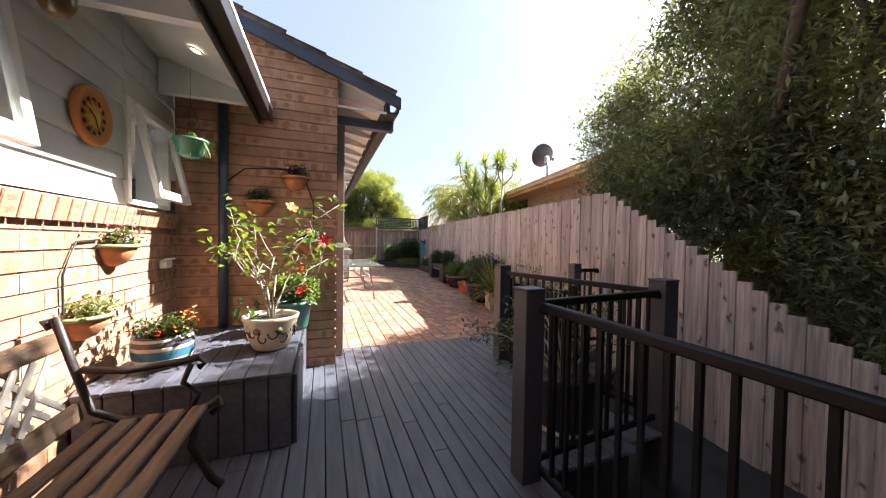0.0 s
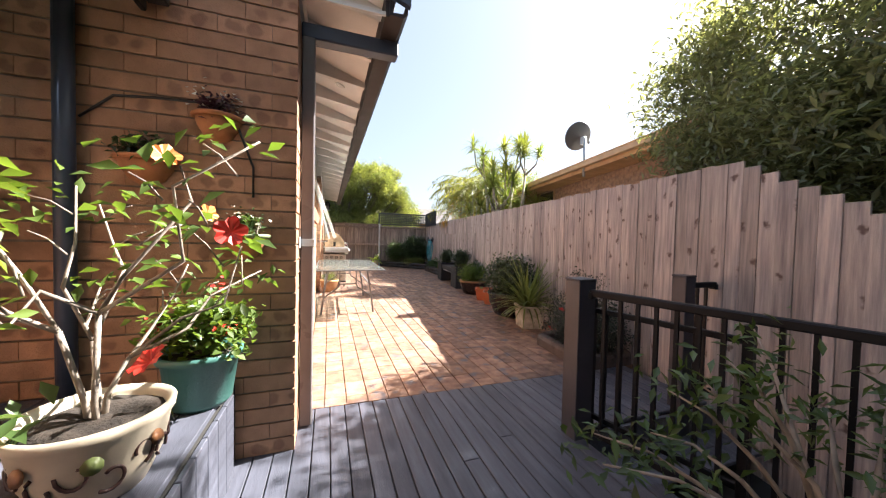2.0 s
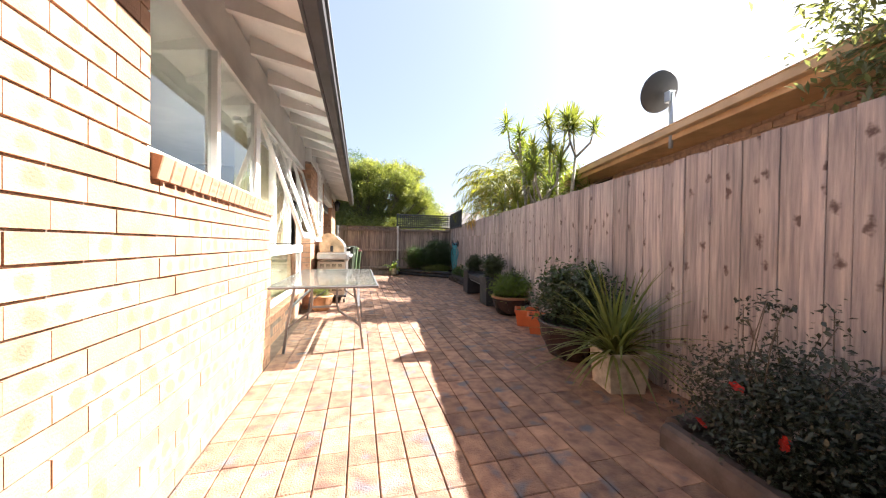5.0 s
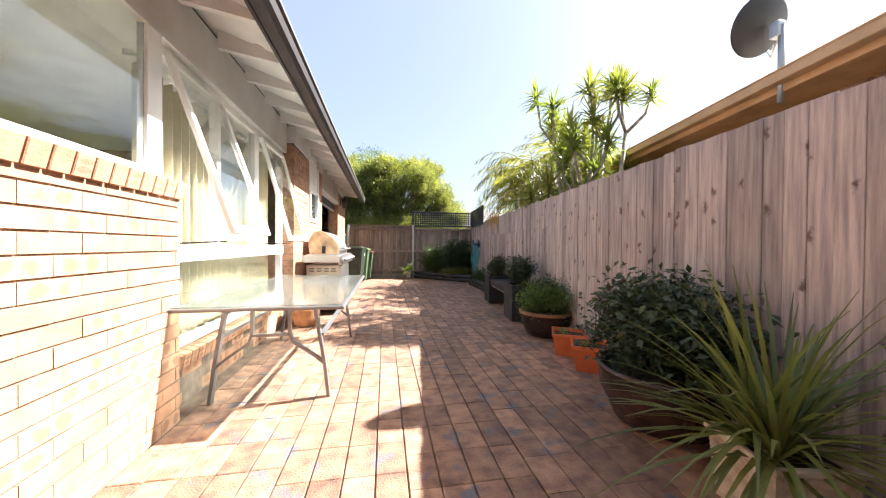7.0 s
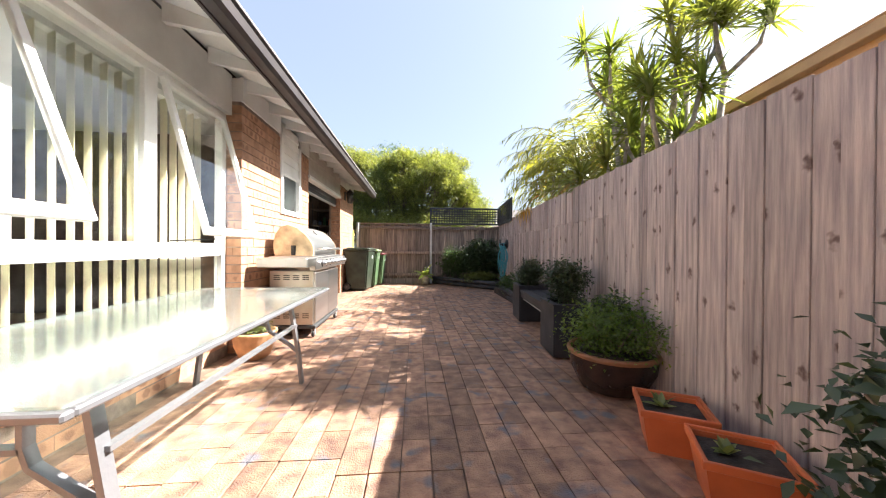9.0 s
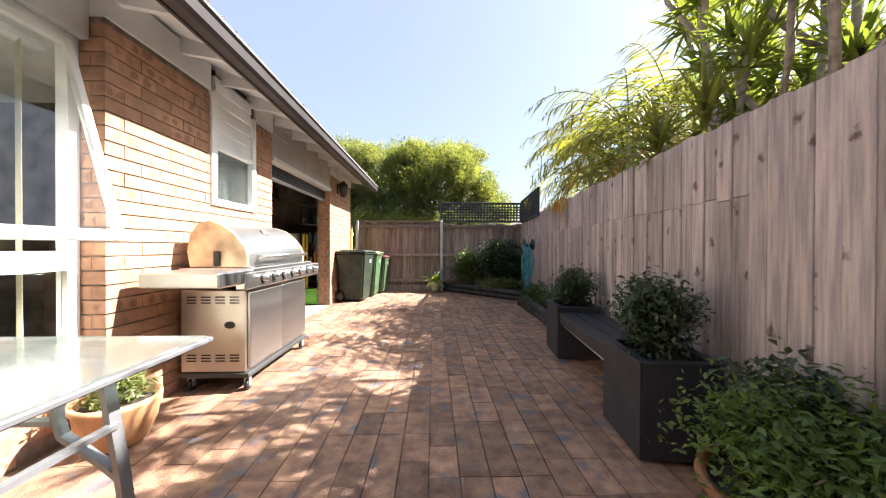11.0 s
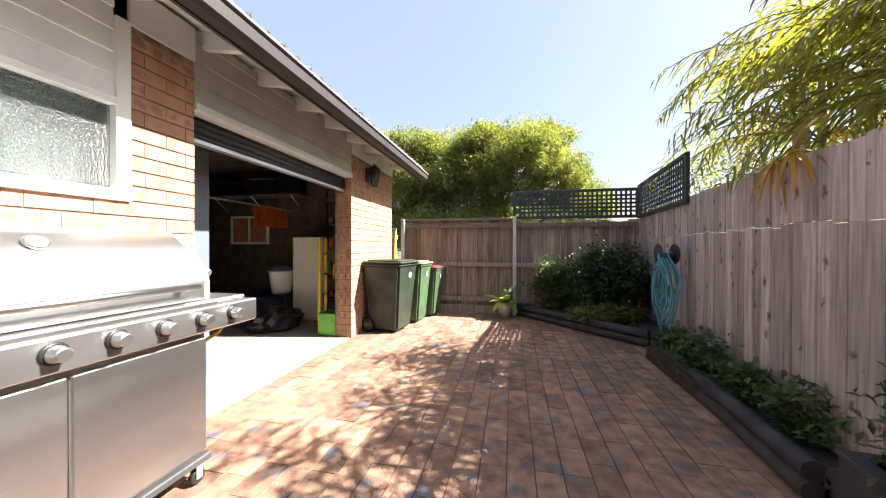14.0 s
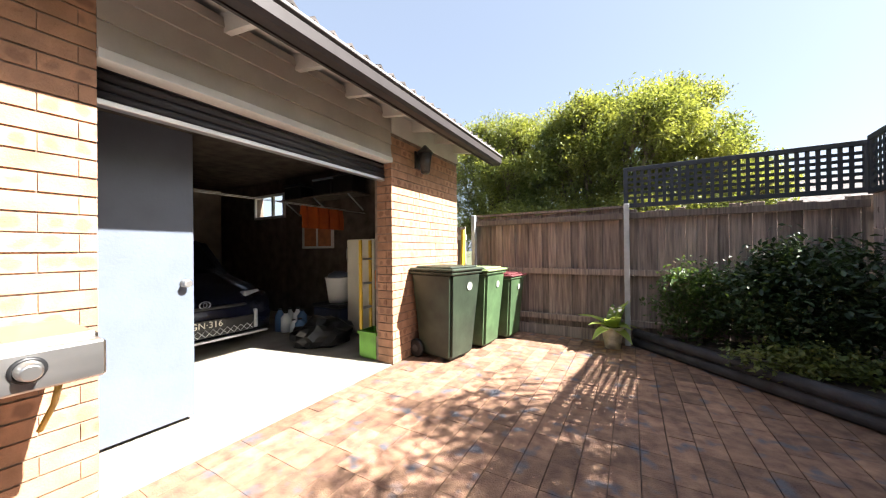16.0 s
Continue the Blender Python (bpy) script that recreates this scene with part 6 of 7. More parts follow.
# ---- bins, lamp, garage ----
def bin_(at, rz, body, lid, label, sticker=True, size=1.0):
    t = thing("wheelie_bin", label, "wheelie bin", pose(*at, 0, 0, rz) @ Matrix.Diagonal((size, size, size, 1)), "wheelie bins")
    bm = bmesh.new()
    A = [bm.verts.new(p) for p in ((-0.2, -0.22, 0.03), (0.2, -0.22, 0.03), (0.2, 0.24, 0.03), (-0.2, 0.24, 0.03))]
    B = [bm.verts.new(p) for p in ((-0.27, -0.30, 0.95), (0.27, -0.30, 0.95), (0.27, 0.30, 0.95), (-0.27, 0.30, 0.95))]
    bm.faces.new(A), bm.faces.new(B)
    for k in range(4):
        bm.faces.new((A[k], A[(k + 1) % 4], B[(k + 1) % 4], B[k]))
    bmesh.ops.bevel(bm, geom=bm.edges[:], offset=0.03, segments=2, affect="EDGES")
    part("bin_body", bm, body, t)
    part("rim", boxes((-0.285, 0.285, -0.315, 0.315, 0.93, 0.965), bevel=0.012), body, t)
    part("lid", boxes((-0.29, 0.29, -0.335, 0.30, 0.968, 1.0), (-0.24, 0.24, -0.27, 0.24, 0.995, 1.02), bevel=0.012), lid, t)
    part("lid_handle", tube([(-0.2, 0.31, 0.97), (-0.2, 0.36, 0.985), (0.2, 0.36, 0.985), (0.2, 0.31, 0.97)], 0.014, 8), lid, t)
    for sx in (-1, 1):
        w = part("wheel", moved(lathe([(0.09, -0.025), (0.1, -0.018), (0.1, 0.018), (0.09, 0.025)], 24), Matrix.Translation((sx * 0.235, 0.24, 0.1)) @ Matrix.Rotation(math.pi / 2, 4, "Y")), BLACK, t)
        part("hub", moved(lathe([(0.04, -0.03), (0.04, 0.03)], 16), Matrix.Translation((sx * 0.235, 0.24, 0.1)) @ Matrix.Rotation(math.pi / 2, 4, "Y")), mat("hub_grey", (0.1, 0.1, 0.1), 0.5), w)
    part("axle", tube([(-0.22, 0.24, 0.1), (0.22, 0.24, 0.1)], 0.012, 8), STEEL, t)
    if sticker:
        part("sticker", moved(lathe([(0.045, 0), (0.045, 0.003)], 20), Matrix.Translation((0.05, -0.295, 0.8)) @ Matrix.Rotation(math.pi / 2 + 0.08, 4, "X")), mat("faded_sticker", (0.3, 0.33, 0.28), 0.6) if "faded_sticker" not in bpy.data.materials else bpy.data.materials["faded_sticker"], t, "round faded sticker")


BIN_DARK = mat("bin_dark_green", (0.022, 0.034, 0.02), 0.5, 0.25, 5)
BIN_GREEN = mat("bin_green", (0.055, 0.1, 0.045), 0.5, 0.2, 5)
LID_GREEN = mat("lid_yellow_green", (0.2, 0.28, 0.12), 0.5, 0.1)
LID_RED = mat("lid_red", (0.14, 0.03, 0.035), 0.5, 0.1)
bin_((0.5, 13.8, 0), 80, BIN_DARK, BIN_DARK, "dark green wheelie bin standing against the brick pier")
bin_((0.6, 14.4, 0), 86, BIN_GREEN, LID_GREEN, "mid-green wheelie bin with a pale green lid", True, 0.96)
bin_((0.74, 14.93, 0), 84, BIN_GREEN, LID_RED, "green wheelie bin with a dull red lid", True, 0.86)

lamp = thing("wall_lantern", "black coach lantern mounted on the brick pier", "wall lamp", pose(W, 13.75, 2.25))
part("bracket", boxes((0.0, 0.02, -0.05, 0.05, -0.1, 0.1), (0.02, 0.1, -0.012, 0.012, 0.06, 0.085), bevel=0.004), BLACK, lamp)
part("lantern_frame", moved(lathe([(0.085, 0.06), (0.105, 0.065), (0.05, 0.12), (0.012, 0.16)], 6), Matrix.Translation((0.12, 0, 0))), BLACK, lamp)
part("lantern_glass", moved(lathe([(0.05, -0.15), (0.08, 0.058)], 6), Matrix.Translation((0.12, 0, 0))), mat("lantern_smoked", (0.1, 0.1, 0.1), 0.15), lamp)
for k in range(6):
    a = 2 * math.pi * k / 6
    part("lantern_bar", tube([(0.12 + 0.052 * math.cos(a), 0.052 * math.sin(a), -0.155), (0.12 + 0.083 * math.cos(a), 0.083 * math.sin(a), 0.06)], 0.005, 5), BLACK, lamp)
part("lantern_foot", moved(lathe([(0.03, -0.175), (0.056, -0.155), (0.056, -0.145)], 6), Matrix.Translation((0.12, 0, 0))), BLACK, lamp)

door = thing("door_1", "flat pale grey door standing open inside the garage entrance", "door", kind="structure")
DOORP = mat("door_pale_grey", (0.125, 0.15, 0.195), 0.45, 0.05)
part("door_leaf", boxes((-0.45, -0.41, 10.92, 11.72, 0.03, 2.05), bevel=0.003), DOORP, door)
part("door_knob", moved(blend(lathe([(0.027, 0), (0.027, 0.008), (0.012, 0.012), (0.012, 0.04), (0.026, 0.045), (0.028, 0.06), (0.02, 0.07)], 20)), Matrix.Translation((-0.41, 11.66, 0.98)) @ Matrix.Rotation(math.pi / 2, 4, "Y")), STAINLESS, door, "round satin metal knob")

# car
PAINT = mat("car_paint_navy", (0.006, 0.008, 0.02), 0.15, 0.05, rnd=0.0)
car = thing("car", "dark navy hatchback parked nose-out in the garage", "car", pose(-1.78, 12.4, 0))
sec = [(-0.02, 0.22), (0.0, 0.42), (-0.06, 0.6), (-0.14, 0.68), (-0.5, 0.80), (-1.05, 0.92), (-1.75, 1.40), (-2.6, 1.46), (-3.4, 1.38), (-3.8, 0.9), (-3.85, 0.3), (-3.0, 0.18), (-0.3, 0.17)]
bm = bmesh.new()
prev = None
for yy, sc, sh in ((-0.84, 0.86, -0.16), (-0.78, 0.95, -0.06), (-0.5, 0.995, -0.005), (0.0, 1.0, 0.0), (0.5, 0.995, -0.005), (0.78, 0.95, -0.06), (0.84, 0.86, -0.16)):
    ring = [bm.verts.new((x * (1.0 if x < -1 else 1) + sh * (1 if x > -1.2 else 0), yy, 0.17 + (z - 0.17) * (sc if z > 0.7 else 1))) for x, z in sec]
    if prev:
        for k in range(len(sec)):
            f = bm.faces.new((prev[k], prev[(k + 1) % len(sec)], ring[(k + 1) % len(sec)], ring[k]))
            f.smooth = True
    else:
        bm.faces.new(ring)
    prev = ring
bm.faces.new(prev)
part("car_body", bm, PAINT, car)
part("lower_grille", boxes((-0.02, 0.012, -0.52, 0.52, 0.24, 0.42), bevel=0.008), BLACK, car)
for k in range(14):
    for s in (-1, 1):
        part("grille_mesh_bar", tube([(0.015, -0.5 + 0.075 * k - 0.04 * s, 0.25), (0.015, -0.5 + 0.075 * k + 0.04 * s, 0.33)], 0.004, 4), STEEL, car)
part("upper_grille", boxes((-0.06, -0.012, -0.45, 0.45, 0.545, 0.575), bevel=0.006), BLACK, car)
part("bumper_lip", boxes((-0.06, 0.02, -0.7, 0.7, 0.185, 0.215), bevel=0.006), STEEL, car, "silver lower bumper lip")
lg = part("badge", moved(lathe([(0.05, 0), (0.062, 0.004), (0.05, 0.008)], 28, False), Matrix.Translation((-0.02, 0.0, 0.605)) @ Matrix.Rotation(math.pi / 2, 4, "Y") @ Matrix.Diagonal((0.7, 1, 1, 1))), STEEL, car, "plain oval chrome badge")
part("badge_bar", moved(lathe([(0.026, 0), (0.034, 0.004), (0.026, 0.008)], 24, False), Matrix.Translation((-0.02, 0.0, 0.605)) @ Matrix.Rotation(math.pi / 2, 4, "Y") @ Matrix.Diagonal((0.9, 0.6, 1, 1))), STEEL, lg)
for s in (-1, 1):
    h = part("headlight", boxes((-0.16, -0.075, 0.0, 0.26, -0.045, 0.045), bevel=0.018), mat("headlight_clear", (0.35, 0.37, 0.4), 0.08), car)
    h.matrix_basis = Matrix.Translation((-0.03, 0.5 if s > 0 else -0.76, 0.66)) @ Matrix.Rotation(s * 0.35, 4, "Z")
    part("fog_blade", boxes((-0.05, 0.006, 0.56 * s - 0.02, 0.56 * s + 0.02, 0.25, 0.48), bevel=0.008), STEEL, car)
    for xx in (-0.75, -3.1):
        w = part("wheel", moved(lathe([(0.2, -0.09), (0.3, -0.1), (0.3, 0.1), (0.2, 0.09)], 28), Matrix.Translation((xx, s * 0.76, 0.3)) @ Matrix.Rotation(math.pi / 2, 4, "X")), BLACK, car)
part("windscreen", moved(boxes((-0.36, 0.36, -0.62, 0.62, -0.004, 0.004)), Matrix.Translation((-1.38, 0, 1.17)) @ Matrix.Rotation(0.6, 4, "Y")), mat("screen_dark", (0.01, 0.012, 0.014), 0.05), car)
pl = part("number_plate", boxes((0.014, 0.022, -0.19, 0.19, 0.335, 0.435), bevel=0.003), BLACK, car, "black number plate with white characters")
cu = bpy.data.curves.new("plate_text", "FONT")
cu.body, cu.size, cu.extrude, cu.align_x = "GN\u00b7316", 0.1, 0.001, "CENTER"
tx = bpy.data.objects.new("plate_text", cu)
scene.collection.objects.link(tx)
me = bpy.data.meshes.new_from_object(tx.evaluated_get(bpy.context.evaluated_depsgraph_get()))
bpy.data.objects.remove(tx)
me.materials.append(WHITE_PETAL)
ob = new("plate_text", me)
ob.parent = pl
ob.matrix_basis = Matrix.Translation((0.0235, 0, 0.352)) @ Matrix.Rotation(math.pi / 2, 4, "Z") @ Matrix.Rotation(math.pi / 2, 4, "X")

FRIDGE = mat("fridge_enamel", (0.7, 0.66, 0.55), 0.4, 0.05, 3, 60, 0.02)
fr = thing("upright_fridge", "cream enamel upright fridge inside the garage", "fridge", pose(-1.27, 14.0, 0))
part("cabinet", boxes((0.0, 0.52, 0.045, 0.5, 0.0, 1.36), bevel=0.012), FRIDGE, fr)
part("fridge_door", boxes((0.0, 0.52, 0.0, 0.04, 0.05, 1.36), bevel=0.008), FRIDGE, fr)
part("door_handle", tube([(0.03, -0.02, 1.05), (0.03, -0.03, 1.1), (0.03, -0.03, 1.2), (0.03, -0.02, 1.25)], 0.008, 6), STAINLESS, fr)
YEL = mat("ladder_yellow", (0.6, 0.38, 0.03), 0.5, 0.1)
ld = thing("folded_ladder", "yellow folded stepladder leaning in the garage entrance", "ladder", pose(-0.36, 13.36, 0))
for d in ((-0.02, 0.02, -0.03, -0.01), (-0.02, 0.02, 0.13, 0.15)):
    part("stile", boxes((*d, 0.0, 1.32), bevel=0.003), YEL, ld)
for k in range(4):
    part("tread", boxes((-0.03, 0.03, -0.01, 0.13, 0.25 + 0.28 * k, 0.27 + 0.28 * k)), STEEL, ld)
sh = thing("garage_shelf", "crowded dark steel shelf against the garage end wall", "shelf", pose(-0.5, 14.25, 0))
for z in (0.35, 0.75, 1.15, 1.55, 1.95):
    part("shelf_board", boxes((-0.22, 0.39, -0.2, 0.3, z, z + 0.02)), BARK, sh)
for x, y in ((-0.21, -0.19), (0.36, -0.19), (-0.21, 0.28), (0.36, 0.28)):
    part("upright", boxes((x, x + 0.025, y, y + 0.025, 0, 2.1)), BLACK, sh)
rng = random.Random(3)
kinds = [("paint_tin", "paint tin stored on the garage shelf", (0.3, 0.3, 0.32)), ("spray_can", "spray can stored on the garage shelf", (0.4, 0.08, 0.05)), ("storage_jar", "plastic jar stored on the garage shelf", (0.08, 0.16, 0.3)), ("bottle", "green bottle stored on the garage shelf", (0.05, 0.14, 0.06))]
mats_ = {k[0]: mat(k[0] + "_paint", k[2], 0.4) for k in kinds}
for z in (0.37, 0.77, 1.17, 1.57):
    for k in range(5):
        nm, lb, _ = kinds[rng.randrange(4)]
        r, h = rng.uniform(0.03, 0.055), rng.uniform(0.1, 0.24)
        t = thing(nm, lb, nm.replace("_", " "), pose(-0.66 + 0.12 * k, 14.12 + rng.uniform(-0.03, 0.05), z + 0.001), "things on the garage shelf")
        part("container", lathe([(r, 0), (r, h * 0.8), (r * 0.6, h * 0.9), (r * 0.6, h)], 14), mats_[nm], t)
gb = thing("green_crate", "lime green plastic crate on the garage floor", "crate", pose(-0.21, 13.4, 0))
LIME = mat("lime_plastic", (0.13, 0.36, 0.03), 0.45)
part("crate_body", boxes((-0.1, 0.1, -0.1, 0.1, 0.0, 0.02), (-0.12, -0.105, -0.12, 0.12, 0.02, 0.3), (0.105, 0.12, -0.12, 0.12, 0.02, 0.3), (-0.105, 0.105, -0.12, -0.105, 0.02, 0.3), (-0.105, 0.105, 0.105, 0.12, 0.02, 0.3)), LIME, gb)
part("crate_rim", boxes((-0.135, 0.135, -0.135, -0.121, 0.27, 0.3), (-0.135, 0.135, 0.121, 0.135, 0.27, 0.3), (-0.135, -0.121, -0.121, 0.121, 0.27, 0.3), (0.121, 0.135, -0.121, 0.121, 0.27, 0.3)), LIME, gb)
tw = thing("towel", "orange towel hung over a line in the garage", "towel", pose(-1.46, 13.74, 1.81))
bm = bmesh.new()
cols = []
for k in range(13):
    y = -0.36 + 0.06 * k
    cols.append([bm.verts.new((0.02 * math.sin(2.1 * k) + dx, y * 0.2 + 0.3 * 0, z)) for dx, z in ((0.02, -0.3), (0.025, -0.15), (0.0, 0.0), (-0.025, -0.12))])
    for v in cols[-1]:
        v.co.y = y
for A, B in zip(cols, cols[1:]):
    for i in range(3):
        bm.faces.new((A[i], A[i + 1], B[i + 1], B[i]))
bmesh.ops.solidify(bm, geom=bm.faces[:], thickness=0.006)
part("cloth", bm, mat("towel_orange", (0.6, 0.13, 0.02), 0.9, 0.15), tw)
for zz, xx in ((1.812, -1.46), (1.9, -1.9)):
    tagged(part("clothes_line", tube([(xx, 10.92, zz), (xx, 14.58, zz)], 0.004, 5), WHITE), "thin white clothes line across the garage", "line")
bk = thing("laundry_basket", "white plastic laundry basket with clothes in the garage", "basket", pose(-1.57, 14.12, 0.42))
part("basket_wall", lathe([(0.15, 0), (0.2, 0.36), (0.215, 0.37), (0.2, 0.38)], 20), WHITE, bk)
part("clothes", lathe([(0.19, 0.36), (0.15, 0.43), (0.06, 0.47)], 14), DOORP, bk)
crate = thing("storage_box", "dark storage chest under the laundry basket", "box", pose(-1.57, 14.12, 0))
part("chest_body", boxes((-0.28, 0.27, -0.26, 0.26, 0, 0.36), bevel=0.02), mat("chest_navy", (0.03, 0.04, 0.08), 0.5), crate)
part("chest_lid", boxes((-0.29, 0.28, -0.27, 0.27, 0.362, 0.419), bevel=0.015), BLACK, crate)
bag = thing("dark_bag", "crumpled black bag lying on the garage floor", "bag", pose(-1.2, 13.5, 0))
bm = bmesh.new()
bmesh.ops.create_icosphere(bm, subdivisions=3, radius=1.0)
for v in bm.verts:
    n_ = noise.noise(v.co * 2.3)
    v.co = Vector((v.co.x * 0.35, v.co.y * 0.38, max(0.0, v.co.z * 0.22 + 0.1))) * (1 + 0.3 * n_)
part("sack", bm, BLACK, bag)

hs = thing("wall_shelf", "high timber shelf on the garage end wall", "shelf", pose(-2.3, 14.4, 2.12))
part("shelf_board", boxes((-0.95, 0.95, -0.2, 0.19, -0.02, 0.0)), BARK, hs)
for x in (-0.8, 0.0, 0.8):
    part("shelf_bracket", tube([(x, 0.18, -0.25), (x, -0.15, -0.022)], 0.012, 6), STEEL, hs)
for k, x in enumerate((-2.86, -2.08, -1.6)):
    tbx = thing("storage_tub", "black plastic storage tub on the high garage shelf", "tub", pose(x, 14.38, 2.121), "tubs on the high shelf")
    part("tub_body", boxes((-0.22, 0.22, -0.15, 0.15, 0.0, 0.22 + 0.03 * k), bevel=0.02), BLACK, tbx)
    part("tub_lid", boxes((-0.235, 0.235, -0.165, 0.165, 0.222 + 0.03 * k, 0.25 + 0.03 * k), bevel=0.008), DOORP if k == 1 else BLACK, tbx)
gw = thing("window_6", "small timber-backed window with a white frame inside the garage", "window", kind="structure")
part("window_frame", boxes((-3.03, -2.99, 14.56, 14.598, 1.25, 1.78), (-2.25, -2.21, 14.56, 14.598, 1.25, 1.78), (-2.99, -2.25, 14.56, 14.598, 1.74, 1.78), (-2.99, -2.25, 14.56, 14.598, 1.25, 1.29), (-2.64, -2.61, 14.56, 14.598, 1.29, 1.74)), WHITE, gw)
part("window_board", boxes((-2.99, -2.25, 14.58, 14.596, 1.29, 1.74)), TERRA, gw)
gw = thing("window_7", "small bright window high in the garage end wall", "window", kind="structure")
part("window_frame", boxes((-4.6, -4.55, 14.56, 14.6, 1.87, 2.36), (-3.62, -3.57, 14.56, 14.6, 1.87, 2.36), (-4.55, -3.62, 14.56, 14.6, 2.31, 2.36), (-4.55, -3.62, 14.56, 14.6, 1.87, 1.92), (-3.98, -3.92, 14.56, 14.6, 1.92, 2.31)), WHITE, gw)
bt = thing("batten_light", "unlit white fluorescent batten under the garage ceiling", "light", pose(-1.7, 11.9, 2.55))
part("batten_body", boxes((-0.03, 0.03, -0.55, 0.55, 0.0, 0.05), bevel=0.006), OFFWHITE, bt)
part("batten_tube", tube([(0, -0.53, -0.02), (0, 0.53, -0.02)], 0.014, 8), WHITE, bt)
rng = random.Random(17)
for k in range(7):
    t = thing("chemical_bottle", "white plastic bottle standing on the garage floor", "bottle", pose(-2.3 + 0.16 * (k % 4) + rng.uniform(-0.03, 0.03), 13.62 + 0.17 * (k // 4), 0), "bottles on the garage floor")
    r, h = rng.uniform(0.05, 0.075), rng.uniform(0.2, 0.34)
    part("bottle_body", lathe([(r, 0), (r, h * 0.7), (r * 0.45, h * 0.88), (r * 0.4, h * 0.93)], 14), WHITE if k % 3 else mats_["storage_jar"], t)
    part("bottle_cap", lathe([(r * 0.45, h * 0.931), (r * 0.45, h)], 12), BLACK, t)
hn = thing("hand_saw", "orange-handled saw hanging by the garage entrance", "tool", pose(-0.16, 13.42, 0.86))
part("saw_handle", boxes((-0.015, 0.015, -0.06, 0.06, -0.1, 0.12), bevel=0.012), mat("tool_orange", (0.7, 0.18, 0.02), 0.5), hn)
part("saw_blade", boxes((-0.002, 0.002, -0.05, 0.03, 0.121, 0.5)), STEEL, hn)
# ---- things on the deck ----
IRON = mat("cast_iron_brown", (0.03, 0.022, 0.02), 0.5, 0.2, 12, 60, 0.2)
SLAT = mat("bench_timber", (0.15, 0.085, 0.045), 0.5, 0.35, 7, 60, 0.4, rnd=0.25, col2=(0.05, 0.03, 0.02), stretch=(5, 0.5, 5))
bn = thing("garden_bench", "weathered timber garden bench with iron ends and lattice back", "bench", pose(-0.66, 0, 0))
for k in range(5):
    x = -0.2 + 0.085 * k
    part("seat_slat", boxes((x, x + 0.06, 0.95, 2.14, 0.395 - 0.006 * (4 - k), 0.418 - 0.006 * (4 - k)), bevel=0.006), SLAT, bn)
back = Matrix.Translation((-0.24, 0, 0.42)) @ Matrix.Rotation(-0.24, 4, "Y")
for z0, z1 in ((0.0, 0.075), (0.30, 0.375)):
    part("back_rail", moved(boxes((-0.014, 0.014, 0.95, 2.14, z0, z1), bevel=0.006), back), SLAT, bn)
LATW = mat("back_lattice_cast", (0.42, 0.38, 0.34), 0.6, 0.15)
for k in range(-2, 17):
    for s in (-1, 1):
        y0 = 0.97 + 0.075 * k
        y1 = y0 + 0.22
        ya, yb = (y0, y1) if s > 0 else (y1, y0)
        if min(y0, y1) < 0.95 or max(y0, y1) > 2.14:
            continue
        bm = bmesh.new()
        d = Vector((0, yb - ya, 0.22)).normalized()
        n = Vector((0, -d.z, d.y)) * 0.012
        x = 0.003 * s
        q = [Vector((x, ya, 0.078)) + n, Vector((x, ya, 0.078)) - n, Vector((x, yb, 0.298)) - n, Vector((x, yb, 0.298)) + n]
        A = [bm.verts.new(p) for p in q]
        B = [bm.verts.new(p + Vector((0.006 * s, 0, 0))) for p in q]
        bm.faces.new(A), bm.faces.new(B)
        for i in range(4):
            bm.faces.new((A[i], A[(i + 1) % 4], B[(i + 1) % 4], B[i]))
        part("lattice_strip", moved(bm, back), LATW, bn)
for y in (0.95, 2.16):
    part("end_frame", blend(
        tube([(-0.34, y, 0.80), (-0.36, y, 0.83), (-0.33, y, 0.845), (-0.28, y, 0.66), (-0.22, y, 0.44), (-0.12, y, 0.385), (0.1, y, 0.37), (0.2, y, 0.40), (0.24, y, 0.43), (0.25, y, 0.40), (0.21, y, 0.36)], 0.016, 8),
        tube([(-0.25, y, 0.62), (-0.1, y, 0.60), (0.08, y, 0.615), (0.16, y, 0.63), (0.19, y, 0.605), (0.16, y, 0.585)], 0.016, 8),
        tube([(0.13, y, 0.6), (0.10, y, 0.52), (0.16, y, 0.46), (0.13, y, 0.39)], 0.013, 8),
        tube([(-0.2, y, 0.40), (-0.24, y, 0.2), (-0.30, y, 0.012)], 0.018, 8),
        tube([(0.16, y, 0.38), (0.13, y, 0.22), (0.21, y, 0.05), (0.25, y, 0.012)], 0.018, 8)), IRON, bn, "dark cast-iron bench end")

sp = thing("striped_pot", "round cream and blue striped pot with orange and white flowers", "potted plant", pose(-0.84, 2.72, 0.43) @ Matrix.Diagonal((0.82, 0.82, 0.82, 1)))
bm_levels = [(0.11, 0.0, CREAM_GLAZE), (0.155, 0.04, CREAM_GLAZE), (0.172, 0.08, mat("stripe_blue", (0.04, 0.14, 0.2), 0.35)), (0.178, 0.14, CREAM_GLAZE), (0.178, 0.165, mat("stripe_slate", (0.06, 0.07, 0.1), 0.35)), (0.175, 0.2, CREAM_GLAZE), (0.17, 0.22, CREAM_GLAZE)]
for (r0, z0, m0), (r1, z1, _) in zip(bm_levels, bm_levels[1:]):
    part("pot_band", lathe([(r0, z0), ((r0 + r1) / 2 + 0.003, (z0 + z1) / 2), (r1, z1)], 32, False), m0, sp)
